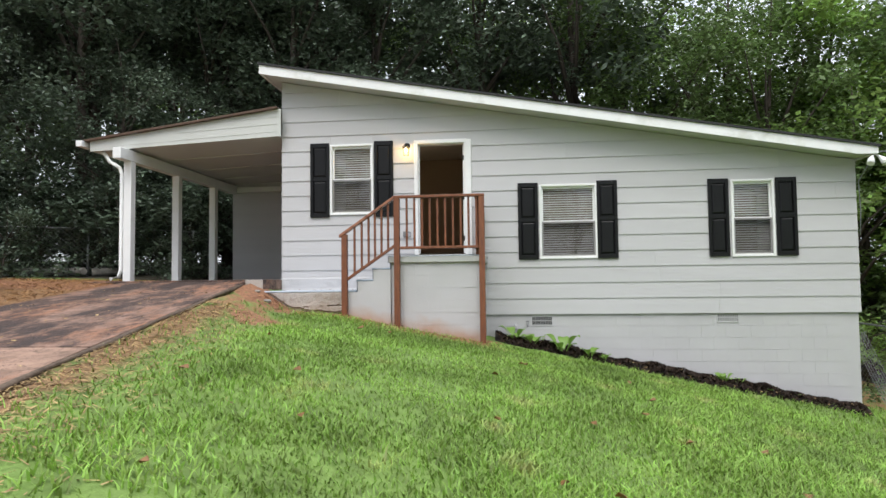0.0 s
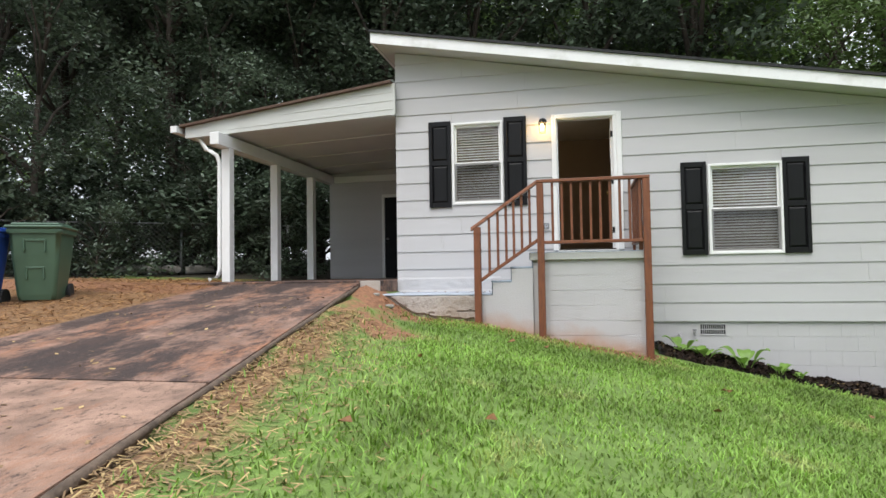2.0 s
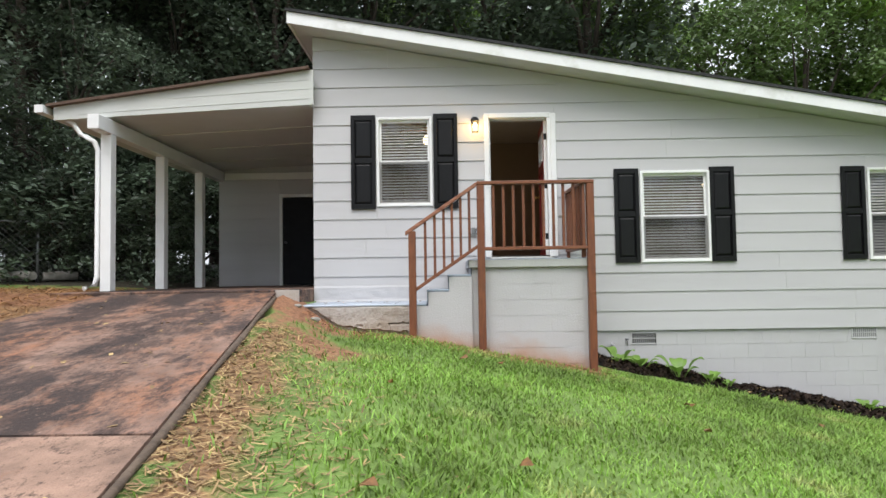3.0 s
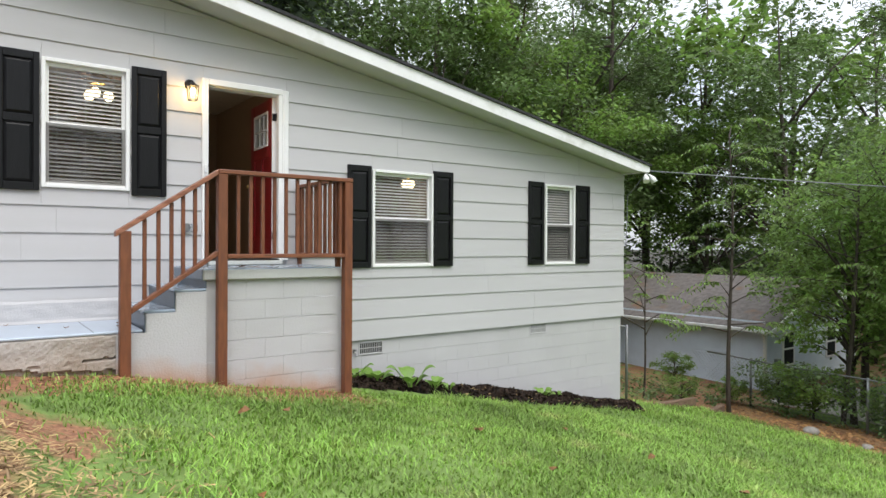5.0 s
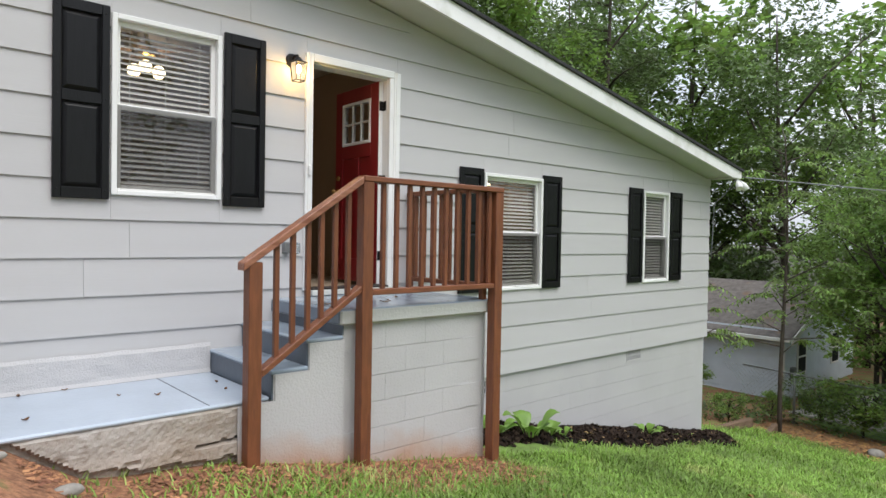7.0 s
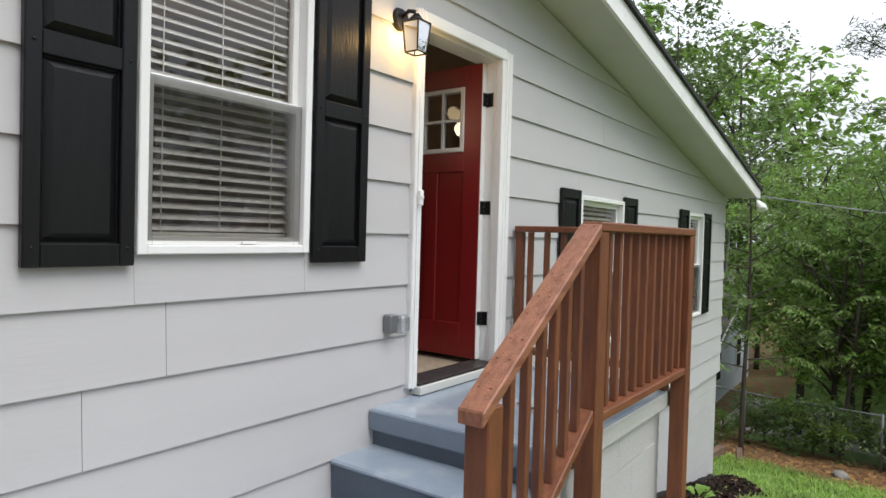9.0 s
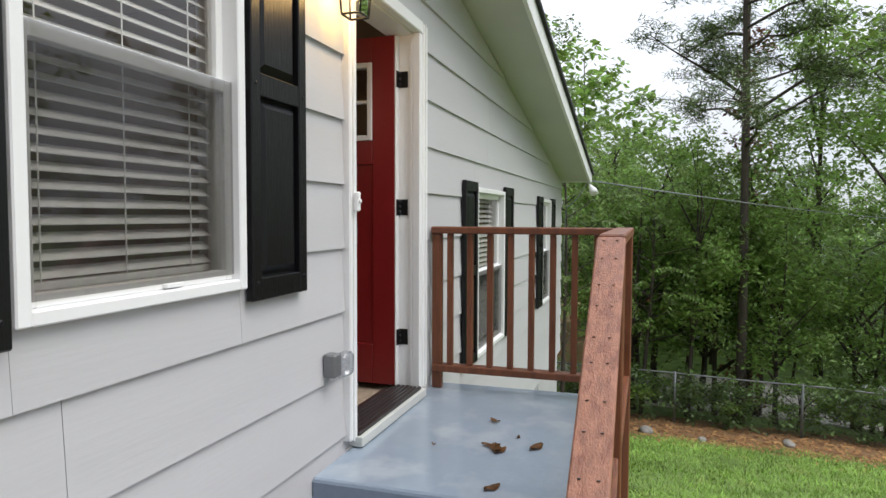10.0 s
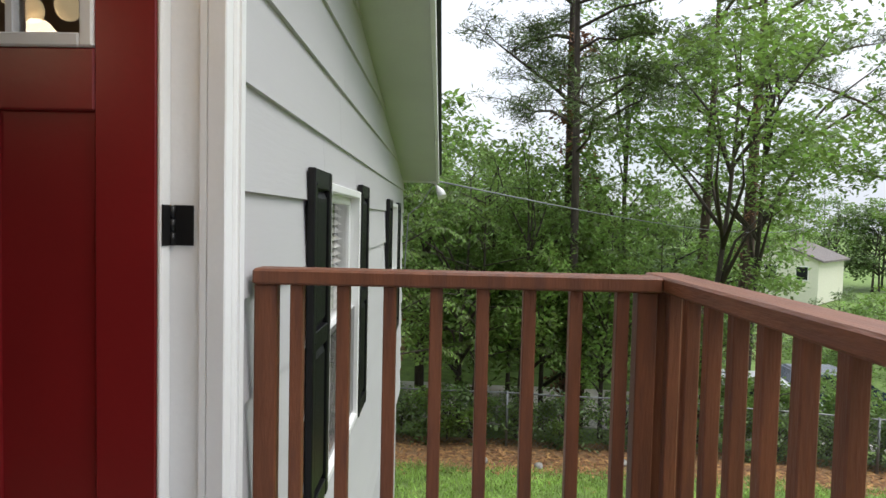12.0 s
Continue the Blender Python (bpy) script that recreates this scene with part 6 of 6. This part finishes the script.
# fence line trees seen from the porch
for x, y, m, s, sz in ((14.0, 10.5, T4, 0.66, 0.72), (15.4, 8.8, T4, 0.76, 0.80), (13.7, 7.2, T4, 0.52, 0.58), (16.2, 11.6, T5, 0.5, 0.55), (14.6, 4.9, T4, 0.5, 0.48), (21.5, 4.6, T6, 0.9, 1.08), (18.6, 9.0, T5, 0.45, 0.62),
                       (19.0, 10.5, T5, 0.55, 0.5), (15.8, 9.9, D1, 0.95, 1.02), (15.4, 7.4, D1, 0.8, 0.98), (17.8, 11.6, D1, 1.0, 1.1), (15.2, 5.3, D2, 0.85, 1.0), (13.9, 4.7, A1, 0.95, 0.98), (18.2, 1.6, A1, 1.1, 1.12), (14.6, 8.6, D2, 0.85, 1.0), (21.0, 3.2, U1, 0.8, 0.8), (22, 8.0, T5, 0.6, 0.5),
                       (23.0, 1.6, U1, 0.9, 0.9), (13.3, 9.2, T6, 0.42, 0.55)):
    put_tree(m, x, y, s, rt.uniform(0, 360), sz, "leafy light green tree growing along the fence")
for i in range(15):
    y = -5 + 17 * i / 14 + rt.uniform(-0.3, 0.3)
    put_tree(S2, 12.75 + rt.uniform(-0.25, 0.5), y, rt.uniform(0.5, 0.95), rt.uniform(0, 360), rt.uniform(0.4, 0.8))
for x, y, s in ((10.6, 12.9, 0.35), (12.3, 12.6, 0.35), (14.6, 12.3, 0.35), (9.2, 16.5, 0.9), (11.5, 18.0, 1.0), (15.0, 16.0, 0.5)):
    put_tree(S2, x, y, s, rt.uniform(0, 360))
for i in range(13):
    put_tree(rt.choice((F1, F2, F2)), 64 + rt.uniform(-5, 8), -62 + 7.2 * i + rt.uniform(-2, 2), rt.uniform(0.6, 0.8), rt.uniform(0, 360))
for i in range(20):
    put_tree(rt.choice((U1, U2)), 66 + rt.uniform(-2.5, 2.5), -58 + 3.7 * i + rt.uniform(-1, 1), rt.uniform(1.3, 1.8), rt.uniform(0, 360))
for i in range(8):
    put_tree(U2, 47 + rt.uniform(-3, 3), -12 + 3.4 * i + rt.uniform(-1, 1), rt.uniform(1.0, 1.4), rt.uniform(0, 360))
for x, y, s in ((24, -5.0, 0.55), (22.5, -2.2, 0.35), (27, -8.0, 0.7), (31, -12.5, 0.8), (21.5, -3.4, 0.45), (35, -17.5, 0.8), (20.5, 5.5, 0.7), (24.5, 8.0, 0.8), (21.5, 10.5, 0.8)):
    put_tree(U2, x, y, s, rt.uniform(0, 360), None, "rounded bright green bush on the far lawn")
for x, y, s in ((30, -6.5, 0.28), (33, -11, 0.32), (28, -4, 0.25), (38, -13, 0.35), (26, -9.5, 0.22), (44, -22, 0.4), (31, -1, 0.3), (24, 5, 0.3), (36, -19, 0.35)):
    put_tree(U1, x, y, s * 1.4, rt.uniform(0, 360), None, "rounded green bush on the far lawn")
# trees across the street behind the viewer, for what windows mirror
for x, y, m, s in ((-16, -14, F1, 1.0), (-9, -18, F1, 1.0), (-2, -16, F1, 0.9), (5, -19, F1, 1.0), (13, -15, F1, 0.9), (20, -18, F2, 1.1), (-24, -8, F1, 1.0), (-20, 0, F1, 0.9)):
    put_tree(m, x, y, s, rt.uniform(0, 360))
for x, y, k, rz in ((13.5, 3.5, 0.95, 40), (13.7, 2.0, 0.9, 130), (13.4, 0.7, 0.85, 250), (14.6, 4.4, 1.0, 310)):
    put_tree(S2, x, y, k, rz)
for m in (T1, T2, T3, T4, T5, T6, T7, A1, D1, D2, F1, F2, U1, U2, S1, S2):
    drop_master(m)


# ---- pines with long bare limbs and needle tufts ----
def build_pine(x, y, h, r0, seed, limbs, z_from, reach, label, vine=False, bark=None):
    r = random.Random(seed)
    ob = thing("pine_tree", (x, y, gz(x, y)), label, "tree", "pines beyond the fence")
    bm = B()
    spine = [Vector((0.25 * math.sin(2.2 * u + seed), 0.25 * math.cos(1.8 * u + seed), -0.3 + u * h)) for u in np.linspace(0, 1, 13)]
    tube(bm, spine, [r0 * (1 - 0.07 * i) for i in range(13)], 9)
    part("trunk", bm, bark or M_PINEBARK, ob)
    tips = []
    for k in range(limbs):
        bm = B()
        u = z_from + (1 - z_from) * ((k + r.uniform(0, 1)) / limbs) * 0.97
        i = min(11, int(u * 12))
        p = spine[i].lerp(spine[i + 1], u * 12 - i)
        a = r.uniform(0, 2 * math.pi)
        L = reach * (1.15 - 0.75 * (u - z_from) / (1 - z_from)) * r.uniform(0.45, 1.15)
        rise, sag, bend = r.uniform(0.15, 0.75), r.uniform(0.0, 0.45), r.uniform(-0.6, 0.6)
        pts = [p]
        for q in (0.25, 0.5, 0.75, 1.0):
            pts.append(p + Vector((math.cos(a + bend * q) * L * q, math.sin(a + bend * q) * L * q, L * (rise * q - sag * q * q) + r.uniform(-0.12, 0.12))))
        tube(bm, pts, [r0 * 0.30, r0 * 0.24, r0 * 0.17, r0 * 0.10, 0.010], 5)
        for q in (2, 3, 4):
            for _ in range(q + 2):
                o = pts[q].lerp(pts[q - 1], r.uniform(0, 0.8))
                t = o + Vector((r.gauss(0, 0.42), r.gauss(0, 0.42), r.uniform(-0.25, 0.55)))
                tube(bm, [o, o.lerp(t, 0.5) + Vector((0, 0, 0.06)), t], [0.014, 0.010, 0.005], 4, False)
                tips += [t, o.lerp(t, 0.6)]
        part("limb", bm, bark or M_PINEBARK, ob)
    v, f = leaf_cloud(tips, [0.34] * len(tips), 46, 0.18, seed + 5, -0.1, 0.15)
    cr = new("needles", quick_mesh("needles", v, f, M_NEEDLE))
    cr.parent = ob
    if vine:
        vs = [spine[int(r.uniform(0.5, 9))] + Vector((r.uniform(-.35, .35), r.uniform(-.35, .35), r.uniform(-0.6, 0.6))) for _ in range(46)]
        v, f = leaf_cloud(vs, [0.42] * len(vs), 46, 0.15, seed + 9)
        cr = new("vine", quick_mesh("vine", v, f, M_VINE))
        cr.parent = ob
        tagged(cr, "browning vine leaves climbing the trunk")
    return ob


build_pine(13.2, 8.35, 14.5, 0.13, 3, 15, 0.46, 3.8, "slender dark pine standing behind the fence", bark=M_BARK)
build_pine(15.5, 7.6, 15, 0.19, 5, 12, 0.5, 2.8, "tall pine wrapped in leaves behind the fence", True, M_BARK)
build_pine(21, 2.2, 16, 0.23, 8, 12, 0.5, 3.6, "tall pine with bare lower trunk")
build_pine(23, -0.6, 17, 0.33, 13, 13, 0.48, 4.8, "thick pine with reddish vine-covered trunk", True)
build_pine(18.0, -3.4, 15, 0.22, 17, 12, 0.36, 5.2, "pine with long bare arching limbs")
build_pine(19.6, 22.5, 18, 0.22, 19, 14, 0.45, 3.4, "tall pine beside the neighbour's house", False, M_BARK)
build_pine(13.2, 21.5, 19, 0.24, 29, 14, 0.5, 3.4, "tall crooked pine behind the house")


# ---- trees with long compound fronds ----
def build_frond_tree(x, y, h, r0, n, fl, seed, label, lean=(0.0, 0.0), z_from=0.3, spread=0.8):
    r = random.Random(seed)
    ob = thing("frond_tree", (x, y, gz(x, y)), label, "tree", "saplings by the fence")
    bm = B()
    spine = [Vector((lean[0] * u + 0.06 * math.sin(6 * u + seed), lean[1] * u + 0.05 * math.cos(5 * u), -0.2 + u * h)) for u in np.linspace(0, 1, 10)]
    tube(bm, spine, [r0 * (1 - 0.085 * i) for i in range(10)], 7)
    part("trunk", bm, M_BARK, ob)
    bmb = B()
    V, F = [], []
    for k in range(n):
        u = z_from + (1 - z_from) * (k + 0.5) / n
        i = min(8, int(u * 9))
        p = spine[i].lerp(spine[i + 1], u * 9 - i)
        a = 2.4 * k + r.uniform(-0.4, 0.4)
        bl = spread * r.uniform(0.2, 1.1)
        e = p + Vector((math.cos(a) * bl, math.sin(a) * bl, r.uniform(0.1, 0.5)))
        tube(bmb, [p, e], [0.018, 0.008], 4, False)
        for q in range(3):
            b = a + r.uniform(-1.0, 1.0)
            L = fl * r.uniform(0.7, 1.15)
            side = Vector((-math.sin(b), math.cos(b), 0))
            prev = e
            for j in range(1, 10):
                s = j / 9
                c = e + Vector((math.cos(b) * L * s, math.sin(b) * L * s, L * (0.25 * s - 0.6 * s * s)))
                prev = c
                for sg in (-1, 1):
                    w = fl * 0.17 * (1 - 0.4 * s)
                    t = c + side * sg * w + Vector((math.cos(b) * w * 0.3, math.sin(b) * w * 0.3, -w * r.uniform(0.3, 1.3)))
                    fw = Vector((math.cos(b), math.sin(b), r.uniform(-0.9, 0.4))) * w * 0.24
                    m = c.lerp(t, 0.45)
                    k0 = len(V)
                    V += [c, m + fw, t, m - fw]
                    F.append((k0, k0 + 1, k0 + 2, k0 + 3))
            tube(bmb, [e, e + Vector((math.cos(b) * L * 0.5, math.sin(b) * L * 0.5, L * -0.02)), prev], [0.006, 0.005, 0.003], 3, False)
    part("branch", bmb, M_BARK, ob)
    cr = new("fronds", quick_mesh("fronds", V, F, M_LEAF_L))
    cr.parent = ob


build_frond_tree(11.1, 11.95, 6.6, 0.055, 30, 0.75, 3, "thin sapling with long drooping compound leaves", (0.0, 0.1), 0.28)
build_frond_tree(9.6, 13.2, 3.2, 0.03, 10, 0.7, 7, "young sapling with feathery compound leaves", (-0.4, -0.3), 0.5)
build_frond_tree(12.9, 10.3, 5.6, 0.06, 34, 0.8, 19, "leafy tree with compound leaves beside the fence", (0.2, -0.2), 0.3, 1.2)


# vines and leaves on the fence
def fence_leaves():
    r = np.random.RandomState(5)
    c = []
    for _ in range(420):
        y = r.uniform(-5, 12.5)
        c.append((12.25 + r.normal(0, 0.1), y, gz(12.25, y) + r.uniform(0, 1.25)))
    v, f = leaf_cloud(c, r.uniform(0.1, 0.3, len(c)), 22, 0.10, 3)
    tagged(new("fence_vines", quick_mesh("fence_vines", v, f, M_LEAF_M)), "green vines and weeds growing through the fence", "vine", kind="stuff")
    c = []
    for _ in range(700):
        x, y = r.uniform(-17, -6.4), r.uniform(12.6, 18)
        if y < 13.6 + 0.42 * (x + 6) * -0.2 + (0.6 if x > -9 else -1.4):
            continue
        c.append((x, y, gz(x, y) + abs(r.normal(0.1, 0.35))))
    v, f = leaf_cloud(c, r.uniform(0.2, 0.45, len(c)), 26, 0.11, 4)
    tagged(new("ivy_ground_cover", quick_mesh("ivy_ground_cover", v, f, M_LEAF_D)), "dark ivy and weeds under the trees", "ground cover", kind="stuff")
    c = []
    for _ in range(260):
        x, y = r.uniform(7.2, 12.6), r.uniform(12.6, 18)
        c.append((x, y, gz(x, y) + abs(r.normal(0.0, 0.12))))
    v, f = leaf_cloud(c, r.uniform(0.1, 0.35, len(c)), 16, 0.10, 14)
    tagged(new("yard_weeds", quick_mesh("yard_weeds", v, f, M_LEAF_M)), "low green weeds on the bare side yard", "weeds", kind="stuff")


fence_leaves()


# ---- lawn ----
def lawn(name, n, x0, x1, y0, y1, height, width, seed, label):
    r = np.random.RandomState(seed)
    x, y = r.uniform(x0, x1, n), r.uniform(y0, y1, n)
    edge = drive_x(np.clip(y, -8, 10.6))
    keep = x > edge + 0.12
    near = np.clip((x - edge - 0.12) / 1.1, 0, 1)
    lump = 0.5 + 0.5 * np.sin(3.1 * x + 1.3 * np.sin(2.2 * y)) * np.sin(2.7 * y + np.sin(1.9 * x))
    keep &= r.uniform(0, 1, n) < 0.05 + 0.95 * near ** 2.4 * (0.55 + 0.45 * lump)
    clay = np.hypot((x + 2.55) / 0.42, (y - 8.5) / 0.62)
    keep &= r.uniform(0, 1, n) < np.clip((clay - 0.35) / 0.9, 0.10, 1)
    front = np.clip((10.35 - y) / 0.6, 0, 1)
    keep &= (x > 0.55) | (r.uniform(0, 1, n) < 0.22 + 0.78 * front * (0.5 + 0.5 * lump))
    bed = 10.9 - 0.10 * np.sin(2.1 * x)
    keep &= (x > 6.6) | (y < bed - 0.02)
    keep &= (x < 10.2) | (r.uniform(0, 1, n) < np.clip((11.0 - x) / 0.8, 0.05, 1))
    keep &= ~((x > 6.4) & (y > 12.2) & (r.uniform(0, 1, n) > 0.35))
    x, y = x[keep], y[keep]
    n = len(x)
    z = ground_z(x, y)
    a = r.uniform(0, 2 * np.pi, n)
    patch = 0.75 + 0.5 * (0.5 + 0.5 * np.sin(1.9 * x + 2.1 * np.cos(1.1 * y)) * np.cos(1.6 * y - 0.7 * x))
    h = height * r.uniform(0.45, 1.25, n) * patch
    w = width * r.uniform(0.7, 1.3, n)
    b = h * r.uniform(0.15, 1.7, n)
    ca, sa = np.cos(a), np.sin(a)
    P = np.stack([x, y, z - 0.005], 1)
    S = np.stack([-sa * w, ca * w, np.zeros(n)], 1)
    Mid = P + np.stack([ca * b * 0.35, sa * b * 0.35, h * 0.62], 1)
    Tip = P + np.stack([ca * b, sa * b, h], 1)
    v = np.stack([P - S, P + S, Mid + S * 0.8, Mid - S * 0.8, Tip], 1).reshape(-1, 3)
    i = np.arange(n)[:, None] * 5
    f = np.concatenate([i + np.array(t) for t in ((0, 1, 2), (0, 2, 3), (3, 2, 4))])
    return tagged(new(name, quick_mesh(name, v, f, M_GRASS)), label, "grass", kind="stuff")


lawn("lawn_grass", 155000, -3.0, 5.0, 3.0, 10.6, 0.052, 0.0056, 1, "bright green mown lawn on the slope")
lawn("lawn_grass", 56000, 2.0, 11.2, 4.0, 12.6, 0.075, 0.007, 2, "bright green mown lawn running down to the fence")
lawn("lawn_grass", 46000, -3.0, 11.5, -3.0, 4.5, 0.075, 0.007, 3, "bright green mown lawn towards the street")


# ---- pieces of the walls: lap siding boards and foundation blocks ----
def siding():
    r = random.Random(2)

    def board(p, q, z0, z1, zrow):
        p2, q2 = p + 0.0012, q - 0.0012
        top = 0.185
        ta, tc = min(z1, soffit_z(p2)), min(z1, soffit_z(q2))
        if ta <= z0 + 0.01 and tc <= z0 + 0.01:
            return
        pts = [(p2, z0)]
        if tc > z0 + 0.005:
            pts += [(q2, z0), (q2, tc)]
        else:
            pts += [(p2 + (q2 - p2) * (ta - z0) / max(1e-6, soffit_z(p2) - soffit_z(q2)), z0)]
        xk = -3.54 + (5.78 - top - z1) / 0.1775
        if p2 < xk < q2:
            pts.append((xk, z1))
        if ta > z0 + 0.005:
            pts.append((p2, ta))
        bm = prism(B(), pts, lambda x, z: WALL_Y - 0.003 + 0.015 * (z - zrow) / 0.2755, WALL_Y + 0.0175)
        part("siding_board", bm, M_SIDING, wall_front)

    for k in range(17):
        z0 = 1.22 + 0.2745 * k
        z1 = z0 + 0.2755
        free = [(X0, X1)]
        for a, c, h0, h1 in OPEN.values():
            if a < -0.7 < 0 < c:
                a, c, h0, h1 = -0.79, 0.213, 2.24, 4.355
            if h0 < z1 - 0.03 and h1 > z0 + 0.03:
                free = [q for p in free for q in ((p[0], min(p[1], a + 0.004)), (max(p[0], c - 0.004), p[1])) if q[1] - q[0] > 0.02]
                if h0 > z0 + 0.03:
                    board(a + 0.003, c - 0.003, z0, h0 + 0.004, z0)
                if h1 < z1 - 0.03:
                    board(a + 0.003, c - 0.003, h1 - 0.004, z1, z0)
        start = X0 - r.uniform(0.4, 3.4)
        joints = [start + 3.66 * i for i in range(6)]
        for a, c in free:
            xs = [a] + [j for j in joints if a + 0.3 < j < c - 0.3] + [c]
            for p, q in zip(xs, xs[1:]):
                board(p, q, z0, z1, z0)


siding()


def blocks():
    full = mesh_of("block", box(B(), 0.0008, 0.4042, -0.0055, 0.004, 0.002, 0.201), M_BLOCK)
    y = WALL_Y + 0.044
    for j in range(9):
        z = 1.208 - 0.203 * (j + 1)
        off = 0.2025 * (j % 2)
        for i in range(16):
            x = 0.28 + off + 0.405 * i
            if x + 0.405 > X1 - 0.03:
                continue
            if z + 0.2 < gz(x, 11.4) - 0.05:
                continue
            piece("block", full, foundation, (x, y, z))
    me = mesh_of("block", box(B(), 0.001, 0.404, -0.0055, 0.004, 0.002, 0.201), M_SPLASH)
    o = porch.matrix_basis.translation
    for j in range(7):
        z = 2.12 - 0.203 * (j + 1)
        for i in range(4):
            x = -1.05 + 0.2025 * (j % 2) + 0.405 * i
            if x + 0.405 > 0.47:
                continue
            piece("block", me, base, (x - o.x, 10.513 - o.y, z - o.z))


blocks()
